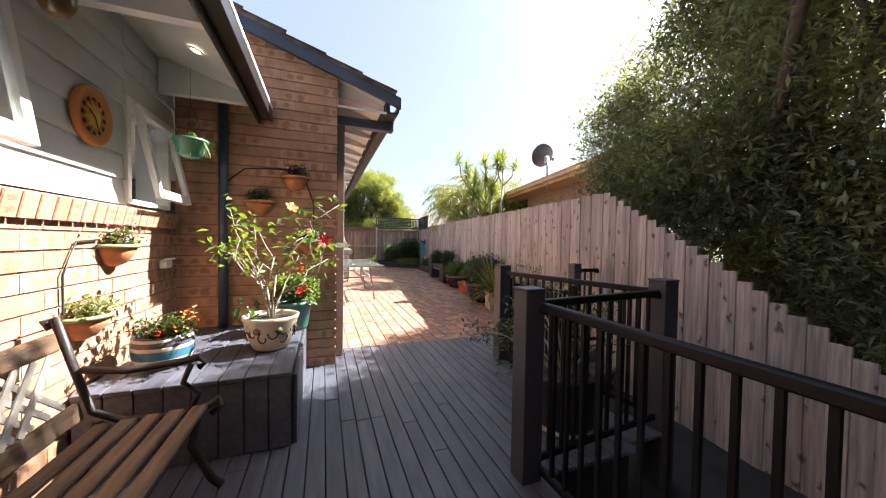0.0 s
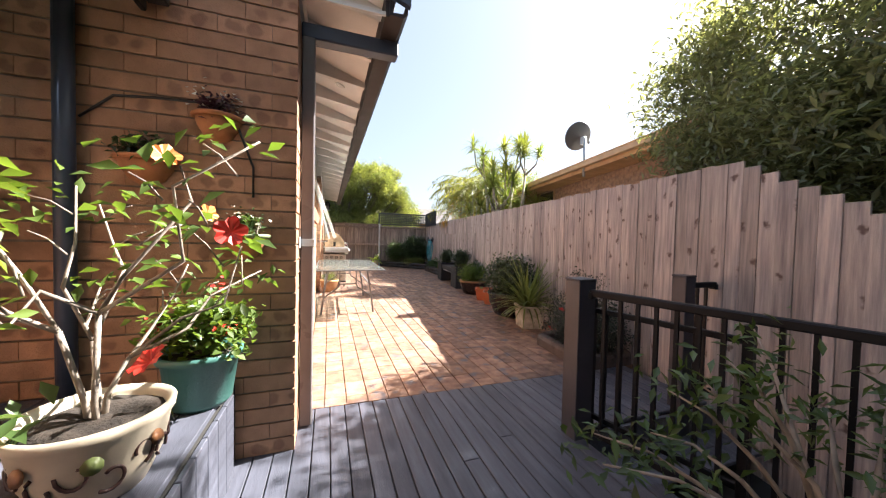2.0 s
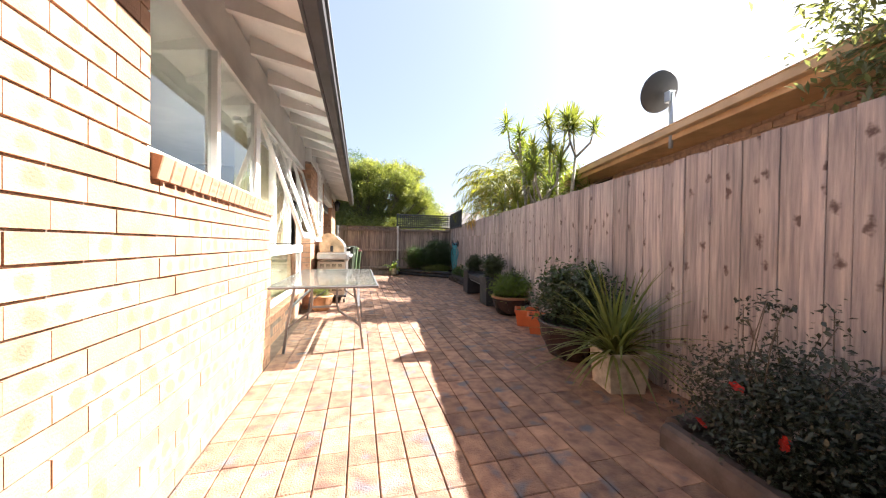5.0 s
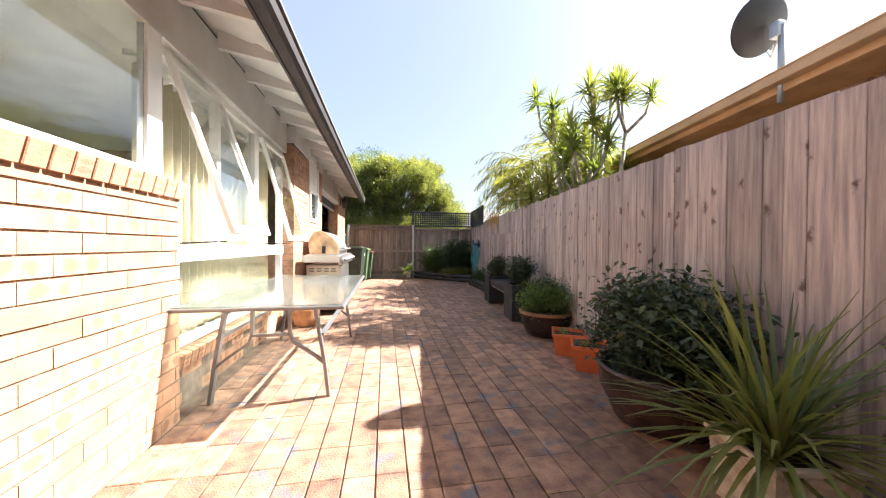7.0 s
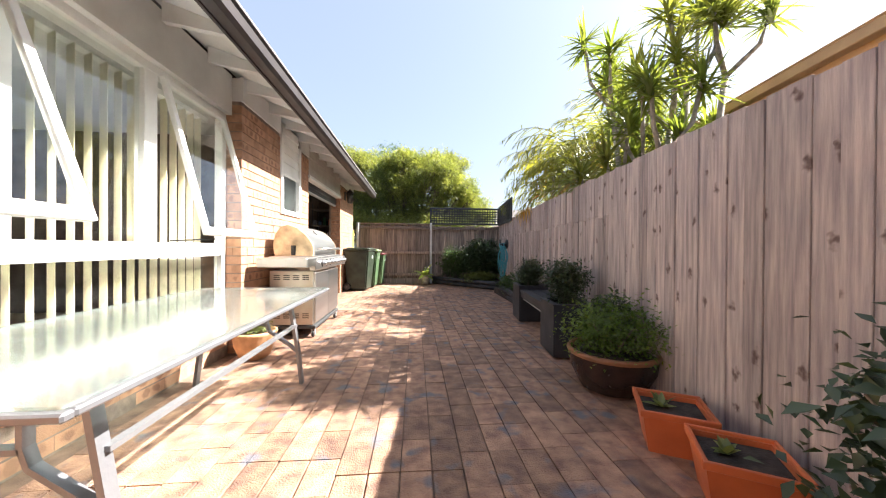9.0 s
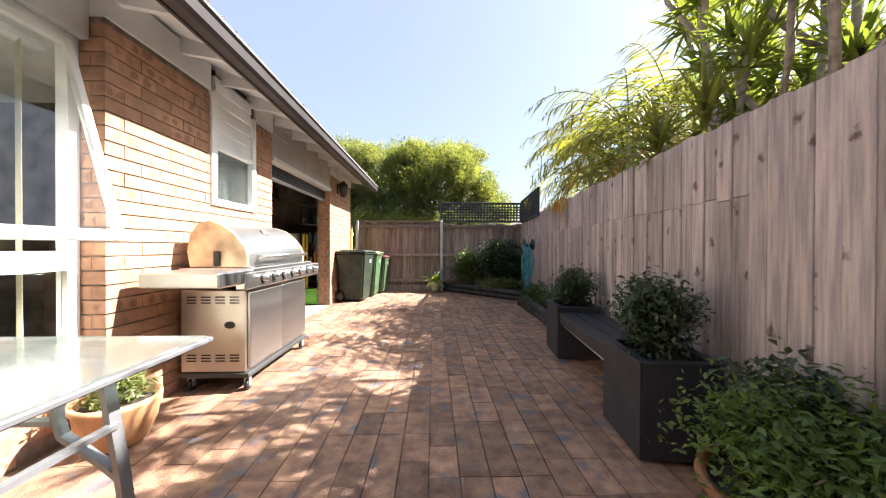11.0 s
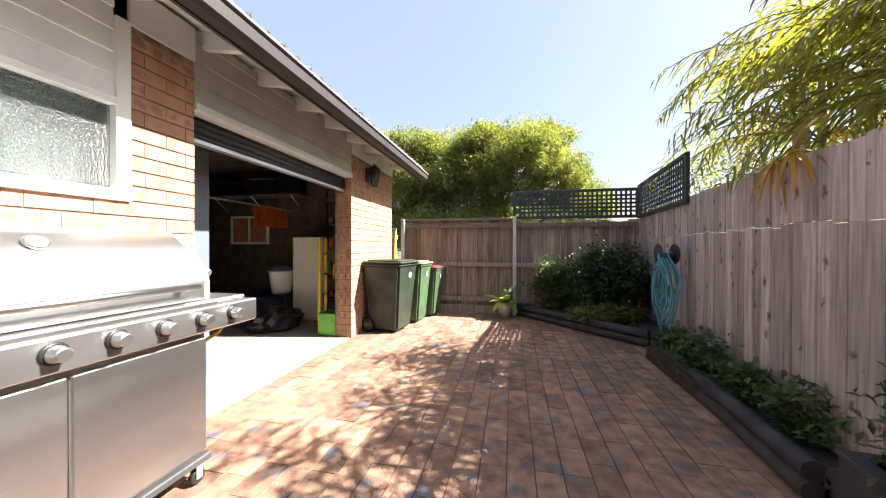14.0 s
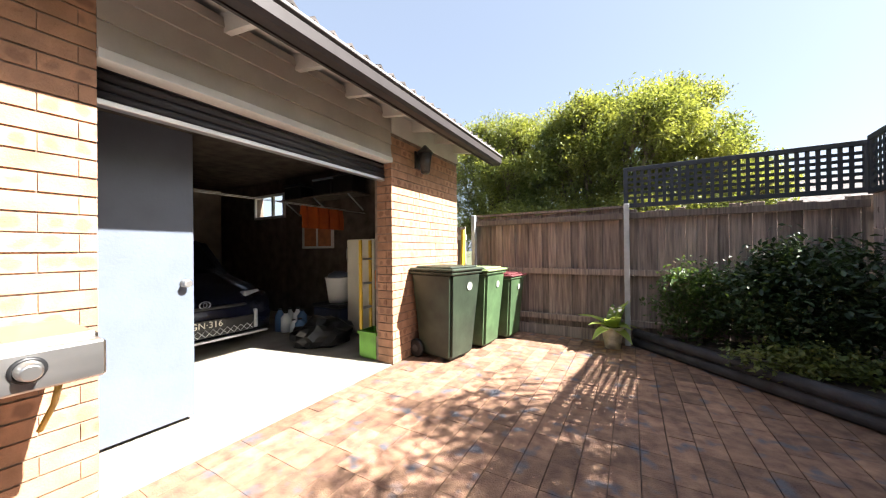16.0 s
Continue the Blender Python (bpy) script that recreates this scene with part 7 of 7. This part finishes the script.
part("pot_lip", lathe([(0.17, 0.22), (0.168, 0.232), (0.15, 0.23), (0.145, 0.19), (0.1, 0.185), (0.02, 0.185)], 32, False), mat("stripe_lip", (0.06, 0.07, 0.1), 0.35), sp)
soil_disc(sp, 0.147, 0.2)
bush(sp, (0.02, 0.0, 0.26), (0.16, 0.17, 0.07), 70, 8, 0.04, LEAF_MID, 101, 5, (0, 0, 0.18), 0.03)
for k, (p, m_) in enumerate((((0.12, 0.08, 0.36), ORANGE), ((0.17, 0.02, 0.32), ORANGE), ((0.05, 0.14, 0.31), ORANGE), ((0.1, -0.1, 0.28), ORANGE), ((-0.05, -0.1, 0.3), WHITE_PETAL), ((-0.1, -0.02, 0.31), WHITE_PETAL), ((0.02, -0.15, 0.27), RED))):
    cluster(sp, p, (0.055, 0.055, 0.03), 22, 0.022, m_, 110 + k)

hb = thing("hibiscus_pot", "cream scroll-painted pot with a leggy hibiscus in orange flower", "potted plant", pose(-0.3, 2.88, 0.43))
pot(hb, [(0.09, 0.0), (0.11, 0.01), (0.15, 0.1), (0.165, 0.19), (0.175, 0.205), (0.178, 0.225), (0.165, 0.23), (0.152, 0.21), (0.15, 0.18)], CREAM_GLAZE)
soil_disc(hb, 0.15, 0.2)
SCROLL = mat("scroll_brown", (0.06, 0.025, 0.02), 0.5)
for k in range(9):
    a = -2.6 + 0.42 * k
    pts = []
    for i in range(12):
        ph = i / 11
        rr = 0.035 * (1 - 0.55 * ph)
        aa = a + rr / 0.155 * math.cos(4.6 * ph + k)
        z = 0.1 + 0.03 * (k % 2) + rr * math.sin(4.6 * ph + k) * 1.2
        rad = 0.152 + 0.16 * (z - 0.1) - 0.02 * ((z - 0.1) / 0.1) ** 2 + 0.001
        pts.append((rad * math.cos(aa), rad * math.sin(aa), z))
    part("painted_scroll", tube(pts, 0.0045, 6), SCROLL, hb)
    if k % 2:
        part("painted_leaf", moved(lathe([(0.001, 0), (0.022, 0.001), (0.001, 0.002)], 10, False), Matrix.Rotation(a + 0.2, 4, "Z") @ Matrix.Translation((0.166, 0, 0.15)) @ Matrix.Rotation(math.pi / 2 - 0.2, 4, "Y")), GLAZE_RIM if k % 4 == 1 else LEAF_STRAP, hb)
rng = np.random.default_rng(120)
HIB = mat("hibiscus_bark", (0.33, 0.27, 0.22), 0.85, 0.2, 20, 80, 0.3)
tips = []
forks = []
for k in range(4):
    a = 2 * math.pi * k / 4 + 0.5
    f1 = Vector((0.07 * math.cos(a), 0.06 * math.sin(a), 0.36 + 0.05 * k))
    part("main_stem", tube([(0.012 * math.cos(a), 0.012 * math.sin(a), 0.17), Vector((0.02 * math.cos(a), 0.03 * math.sin(a), 0.26)), f1], 0.009, 7, 0.007), HIB, hb)
    forks.append((f1, a))
for k in range(12):
    f1, a0 = forks[k % 4]
    a = a0 + rng.uniform(-0.9, 0.9)
    reach = 0.2 + 0.3 * rng.uniform(0, 1)
    e = Vector((f1.x + reach * math.cos(a) * 1.1, f1.y + reach * math.sin(a) * 0.65, 0.5 + 0.5 * rng.uniform(0, 1)))
    m1 = f1.lerp(e, 0.35) + Vector(rng.normal(0, 0.035, 3))
    m2 = f1.lerp(e, 0.7) + Vector(rng.normal(0, 0.03, 3))
    part("branch", tube([f1, m1, m2, e], 0.006, 6, 0.003), HIB, hb)
    tips.append(e)
    for q in range(2):
        st = m1.lerp(e, 0.3 + 0.4 * q)
        tip = st + Vector((rng.uniform(-0.12, 0.12), rng.uniform(-0.1, 0.1), rng.uniform(0.02, 0.13)))
        part("twig", tube([st, st.lerp(tip, 0.5) + Vector((0, 0, 0.012)), tip], 0.003, 5, 0.002), HIB, hb)
        tips.append(tip)
pts = np.concatenate([np.array(e) + rng.normal(0, 0.04, (7, 3)) for e in tips])
leaves("hibiscus_foliage", pts, 0.058, LEAF_BRIGHT, hb, rng, 0.5, droop=0.1)
leaves("low_foliage", np.array((-0.12, -0.12, 0.25)) + rng.normal(0, 0.05, (16, 3)), 0.07, LEAF_MID, hb, rng, 0.5)
for k, (p, m_, r) in enumerate((((0.34, -0.06, 0.74), RED, 0.045), ((0.12, 0.1, 0.98), ORANGE, 0.045), ((0.2, -0.2, 0.42), RED, 0.042), ((0.24, 0.1, 0.8), ORANGE, 0.03))):
    flower(hb, p, r, m_, 130 + k)

gp = thing("green_pot", "dark green plastic pot with a bright geranium on the box", "potted plant", pose(-0.2, 3.36, 0.43))
pot(gp, [(0.1, 0), (0.115, 0.02), (0.14, 0.2), (0.155, 0.205), (0.157, 0.235), (0.145, 0.235), (0.135, 0.2)], PLASTIC_GREEN)
soil_disc(gp, 0.135, 0.205)
bush(gp, (0.02, -0.02, 0.34), (0.18, 0.16, 0.12), 110, 9, 0.04, LEAF_BRIGHT, 140, 7, (0, 0, 0.2), 0.03, 0.7)
for k, p in enumerate(((0.12, -0.1, 0.34), (0.05, 0.05, 0.5), (-0.1, -0.1, 0.36))):
    cluster(gp, p, (0.04, 0.04, 0.03), 16, 0.02, RED, 145 + k)


def wall_pot(at, rz, label, bowl_mat, rim_mat, plant, flower_mat, seed, r=0.12, name="wall_pot"):
    """A half-round pot flat against a wall; the wall is behind local -y."""
    t = thing(name, label, "wall pot", pose(*at, 0, 0, rz), "wall pots")
    bm = bmesh.new()
    rings = []
    for rr, z in ((0.03, -0.11), (0.07, -0.09), (0.105, -0.04), (0.12, 0.0)):
        rings.append([bm.verts.new((rr / 0.12 * r * math.cos(a), rr / 0.12 * r * math.sin(a), z)) for a in np.linspace(0, math.pi, 15)])
    for A, B in zip(rings, rings[1:]):
        for k in range(14):
            f = bm.faces.new((A[k], A[k + 1], B[k + 1], B[k]))
            f.smooth = True
        bm.faces.new((A[0], B[0], B[-1], A[-1]))
    bm.faces.new(rings[0]), bm.faces.new(rings[-1])
    part("bowl", bm, bowl_mat, t)
    pts = [(1.03 * r * math.cos(a), 1.03 * r * math.sin(a), 0.005) for a in np.linspace(0, math.pi, 18)]
    part("rim", tube(pts, 0.011, 8), rim_mat, t)
    bush(t, (0, r * 0.5, 0.05), (r * 0.95, r * 0.6, 0.05), 34, 8, 0.03, plant, seed, 4, (0, r * 0.5, 0), 0.02)
    if flower_mat:
        cluster(t, (0.02, r * 0.5, 0.09), (r * 1.3, r * 0.8, 0.05), 40, 0.022, flower_mat, seed + 1)
    return t


GREEN_RIM = mat("rim_sage", (0.22, 0.26, 0.13), 0.5, 0.15)
wall_pot((LEFT + 0.004, 2.74, 1.12), -90, "terracotta half bowl with sage rim and pink flowers on brick", TERRA, GREEN_RIM, LEAF_MID, PINK, 150, 0.115)
wall_pot((LEFT + 0.004, 2.48, 0.78), -90, "sparse terracotta half bowl with a sage rim on sunny brick", TERRA, GREEN_RIM, LEAF_STRAP, None, 152, 0.115)
wall_pot((-0.2, CORNER - 0.004, 1.72), 180, "terracotta half bowl with dark purple foliage on the gable brick", TERRA, TERRA, mat("leaf_purple", (0.09, 0.03, 0.05), 0.5), WHITE_PETAL, 154, 0.1)
wall_pot((-0.48, CORNER - 0.004, 1.49), 180, "terracotta half bowl with trailing green plant on the gable brick", TERRA, TERRA, LEAF_DARK, None, 156, 0.11)
wall_pot((-0.08, CORNER - 0.004, 1.15), 180, "terracotta half bowl with a sage rim on the gable brick", TERRA, GREEN_RIM, LEAF_MID, WHITE_PETAL, 158, 0.1)
tagged(part("irrigation_pipe", tube([(-0.72, CORNER - 0.012, 1.66), (-0.6, CORNER - 0.014, 1.77), (-0.45, CORNER - 0.012, 1.785), (-0.25, CORNER - 0.012, 1.79), (-0.12, CORNER - 0.012, 1.7), (-0.05, CORNER - 0.012, 1.5), (-0.05, CORNER - 0.012, 1.35)], 0.006, 6), BLACK), "thin black irrigation pipe looped between wall pots", "pipe")
tagged(part("irrigation_pipe", tube([(LEFT + 0.014, 2.62, 1.16), (LEFT + 0.014, 2.45, 1.15), (LEFT + 0.014, 2.36, 1.0), (LEFT + 0.014, 2.36, 0.82), (LEFT + 0.014, 2.42, 0.79)], 0.005, 6), BLACK), "thin black irrigation pipe between the sunny wall pots", "pipe")

hg = thing("hanging_pot", "green plastic hanging pot with spider plants under the eave", "hanging pot", pose(-0.78, 2.95, 1.7) @ Matrix.Diagonal((0.68, 0.68, 0.8, 1)))
pot(hg, [(0.07, 0.0), (0.1, 0.02), (0.135, 0.12), (0.145, 0.125), (0.145, 0.14), (0.13, 0.14)], mat("hanging_green", (0.06, 0.19, 0.12), 0.4, 0.1), 28)
soil_disc(hg, 0.13, 0.13)
strap_plant("spider_foliage", LEAF_BRIGHT, hg, np.random.default_rng(160), [(0.06, 0, 0.13), (-0.03, 0.03, 0.13)], 34, 0.2, 0.016, (0.1, 1.2), 1.9)
for k in range(3):
    a = 2 * math.pi * k / 3
    part("hanger_wire", tube([(0.14 * math.cos(a), 0.14 * math.sin(a), 0.13), (0, 0, 0.42), (0, 0, 0.72)], 0.002, 5), BLACK, hg)

ck = thing("sun_clock", "round terracotta wall clock with a yellow sun face", "clock", pose(LEFT + 0.0, 2.58, 1.79) @ Matrix.Rotation(math.pi / 2, 4, "Y"))
part("clock_rim", lathe([(0.145, 0), (0.15, 0.012), (0.14, 0.028), (0.115, 0.024), (0.105, 0.014), (0.02, 0.014)], 36), mat("clock_orange", (0.55, 0.2, 0.05), 0.6, 0.1), ck)
part("clock_face", lathe([(0.06, 0.0155), (0.058, 0.02), (0.01, 0.021)], 28), mat("clock_yellow", (0.65, 0.4, 0.05), 0.6, 0.1), ck)
for k in range(12):
    a = 2 * math.pi * k / 12
    part("hour_mark", moved(boxes((-0.009, 0.009, -0.011, 0.011, 0.0145, 0.018), bevel=0.002), Matrix.Rotation(a, 4, "Z") @ Matrix.Translation((0.085, 0, 0.003))), BLACK, ck)
    part("sun_ray", moved(lathe([(0.012, 0), (0.001, 0.03)], 6), Matrix.Rotation(a + 0.26, 4, "Z") @ Matrix.Translation((0.055, 0, 0.018)) @ Matrix.Rotation(math.pi / 2, 4, "Y")), mat("ray_yellow", (0.6, 0.36, 0.04), 0.6) if k == 0 else bpy.data.materials["ray_yellow"], ck)
for a, l in ((0.4, 0.07), (-2.1, 0.05)):
    part("clock_hand", moved(boxes((0, l, -0.003, 0.003, 0.0225, 0.0245)), Matrix.Rotation(a, 4, "Z")), BLACK, ck)

ln = thing("hanging_lantern", "brown glass jar lantern hanging under the eave", "lantern", pose(-0.87, 1.98, 1.97) @ Matrix.Diagonal((0.68, 0.68, 0.72, 1)))
part("jar", lathe([(0.03, 0.0), (0.05, 0.01), (0.075, 0.06), (0.08, 0.13), (0.06, 0.19), (0.045, 0.2), (0.045, 0.22)], 24), mat("amber_glass", (0.2, 0.11, 0.05), 0.15, 0.25, 12), ln)
part("wire_handle", tube([(0, -0.045, 0.21), (0, -0.03, 0.3), (0, 0, 0.42), (0, 0.03, 0.3), (0, 0.045, 0.21)], 0.003, 5), BLACK, ln)
part("candle_base", lathe([(0.03, 0.22), (0.05, 0.225), (0.05, 0.235), (0.02, 0.24)], 18), BLACK, ln)

dl = thing("downlight", "small round white downlight in the eave soffit", "downlight", pose(-0.72, 2.86, 2.352) @ Matrix.Rotation(0.32, 4, "Y"))
part("trim_ring", lathe([(0.042, -0.004), (0.04, -0.012), (0.028, -0.01)], 24, False), WHITE, dl)
lm = bpy.data.materials.new("lamp_glow")
lm.use_nodes = True
lm.node_tree.nodes["Principled BSDF"].inputs["Emission Color"].default_value = (1, 0.85, 0.6, 1)
lm.node_tree.nodes["Principled BSDF"].inputs["Emission Strength"].default_value = 1.5
part("lamp_disc", lathe([(0.028, -0.008), (0.001, -0.006)], 20, False), lm, dl)
for y in (5.0, 7.2, 9.6):
    d = thing("downlight", "small round downlight set in the raked eave lining", "downlight", pose(0.4, y, roof_z(0.4) - 0.056) @ Matrix.Rotation(math.atan(SLOPE), 4, "Y"), "eave downlights")
    part("trim_ring", lathe([(0.045, 0.0), (0.043, -0.01), (0.03, -0.008), (0.028, 0.0)], 20), WHITE, d)

tap = thing("power_outlet", "white weatherproof outlet box on the brick wall", "outlet", pose(LEFT, 3.36, 0.98))
part("outlet_body", boxes((0.002, 0.05, -0.06, 0.05, -0.035, 0.03), bevel=0.01), WHITE, tap)
part("outlet_flap", boxes((0.03, 0.075, -0.05, 0.04, 0.0305, 0.042), bevel=0.004), WHITE, tap)
bp = thing("black_pot", "black pot with a straggly olive-green shrub in the deck alcove", "potted plant", pose(1.52, 2.08, 0.001))
part("saucer", lathe([(0.16, 0.0), (0.205, 0.012), (0.21, 0.03), (0.195, 0.03), (0.18, 0.014)], 30), PALE_STONE, bp, "pale plastic saucer")
pot(bp, [(0.165, 0.016), (0.185, 0.04), (0.2, 0.3), (0.212, 0.315), (0.214, 0.35), (0.195, 0.35), (0.188, 0.3)], mat("pot_black", (0.015, 0.015, 0.017), 0.5), 30)
soil_disc(bp, 0.187, 0.32)
rng = np.random.default_rng(170)
tips = []
for k in range(13):
    a = math.radians(95 + 26 * k)
    e = Vector((0.42 * math.cos(a) * rng.uniform(0.5, 1.1), 0.36 * math.sin(a) * rng.uniform(0.4, 1.1) + 0.08, rng.uniform(0.5, 0.9)))
    if k < 7:
        e = Vector((rng.uniform(-0.55, -0.15), rng.uniform(0.1, 0.6), rng.uniform(0.35, 0.85)))
    m_ = Vector((e.x * 0.4, e.y * 0.4, 0.34 + 0.5 * (e.z - 0.25))) + Vector(rng.normal(0, 0.03, 3))
    part("branch", tube([(0.02 * math.cos(a), 0.02 * math.sin(a), 0.31), m_, m_.lerp(e, 0.5) + Vector((0, 0, 0.03)), e], 0.009, 7, 0.0025), HIB, bp)
    tips += [e, m_.lerp(e, 0.45), m_.lerp(e, 0.75)]
pts = np.concatenate([np.array(e) + rng.normal(0, 0.05, (17, 3)) for e in tips])
leaves("thin_foliage", pts, 0.052, LEAF_MID, bp, rng, 0.36)

# gate beside the garage end
gt = thing("side_gate", "short pale timber gate panel between garage and rear fence", "gate", pose(-0.1, 15.1, 0), kind="structure")
for k in range(3):
    part("gate_board", boxes((-0.05 + 0.09 * k, 0.035 + 0.09 * k, 0.0, 0.018, 0.05, 1.55), bevel=0.002), PALING, gt)
part("gate_rail", boxes((-0.08, 0.24, -0.03, -0.001, 1.35, 1.42)), WHITE, gt)
part("leaning_board", moved(boxes((-0.02, 0.02, -0.06, 0.0, 0.0, 1.5), bevel=0.003), Matrix.Translation((0.2, -0.12, 0)) @ Matrix.Rotation(-0.07, 4, "X")), YEL, gt)
# ---- bricks and pavers ----
lay_bricks(wall_east, "x", W, CORNER + 0.003, 14.77, ZB, 2.445, holes=((4.86, 6.64, 1.36, 3), (6.64, 9.12, -1, 3), (10.02, 10.72, 1.45, 3), (11.10, 13.28, -1, 3)), keep=lambda u, z: u < 4.9 or (9.1 < u < 10.1 and z > 0.9), start=CORNER)
lay_bricks(wall_east, "x", W - 0.12, 6.64, 9.12, ZB, 0.27, start=6.64)
lay_bricks(wall_east, "y", 9.12, W - 0.2, W - 0.001, ZB, 2.445, start=W - 0.201, out=-1)
lay_bricks(wall_east, "y", 13.28, W - 0.2, W - 0.001, ZB, 2.445, start=W - 0.201, out=-1)
lay_bricks(wall_gable, "y", CORNER, LEFT, W - 0.001, ZB, 3.2, limit=lambda u: roof_z(u) - 0.02, keep=lambda u, z: z > 0.3, start=W - 0.24 * 6, out=-1)
lay_bricks(wall_deck, "x", LEFT, -1.5, CORNER, ZB, 1.28, keep=lambda u, z: u > 1.2, start=CORNER - 0.12)
rowlock(wall_east, "x", W, 4.86, 6.64, 1.47, 0.045, 0.04, 0.10)
rowlock(wall_east, "x", W - 0.12, 6.66, 9.12, 0.37, 0.045, 0.03, 0.10)
rowlock(wall_deck, "x", LEFT, -0.5, CORNER - 0.01, 1.385, 0.05, 0.035, 0.11)

# clay pavers, long side along the patio
patio = thing("paving", "sun-bleached orange clay pavers laid along the house", "paving", kind="structure")
rng = random.Random(5)
pav_me = []
for k in range(4):
    bm = bmesh.new()
    box(bm, -0.0707, 0.0707, -0.1212, 0.1212, -0.04, 0.0, bevel=0.004)
    me = bpy.data.meshes.new("paver")
    bm.to_mesh(me)
    bm.free()
    me.materials.append(PAVER)
    pav_me.append(me)
rv, rf = [], []
col, x, run_end, shift = 0, W + 0.076, 0, 0.0
while x < 4.5:
    # courses line up over a few columns, then step by half a paver
    if col >= run_end:
        run_end, shift = col + rng.randrange(3, 7), 0.1225 - shift
    y = DECK_END + 0.12 - shift - rng.uniform(0, 0.008)
    while y < 15.3:
        if x < fence_x(y) + 0.05:
            dz = rng.uniform(-0.0022, 0.0015)
            if y < 7.4 and x < 2.1 and y > DECK_END:
                ob = new("paver", pav_me[0])
                ob.parent = patio
                ob.location = (x, y, dz)
                ob.rotation_euler = (0, 0, rng.uniform(-0.008, 0.008))
            else:
                n = len(rv)
                rv += box_v(x - 0.0707, x + 0.0707, max(y - 0.1212, DECK_END), y + 0.1212, -0.04, dz)
                rf += [tuple(i + n for i in f) for f in BOX_F]
        y += 0.245
    x += 0.147
    col += 1
raw("paver_field", rv, rf, PAVER, patio, None, "stuff")
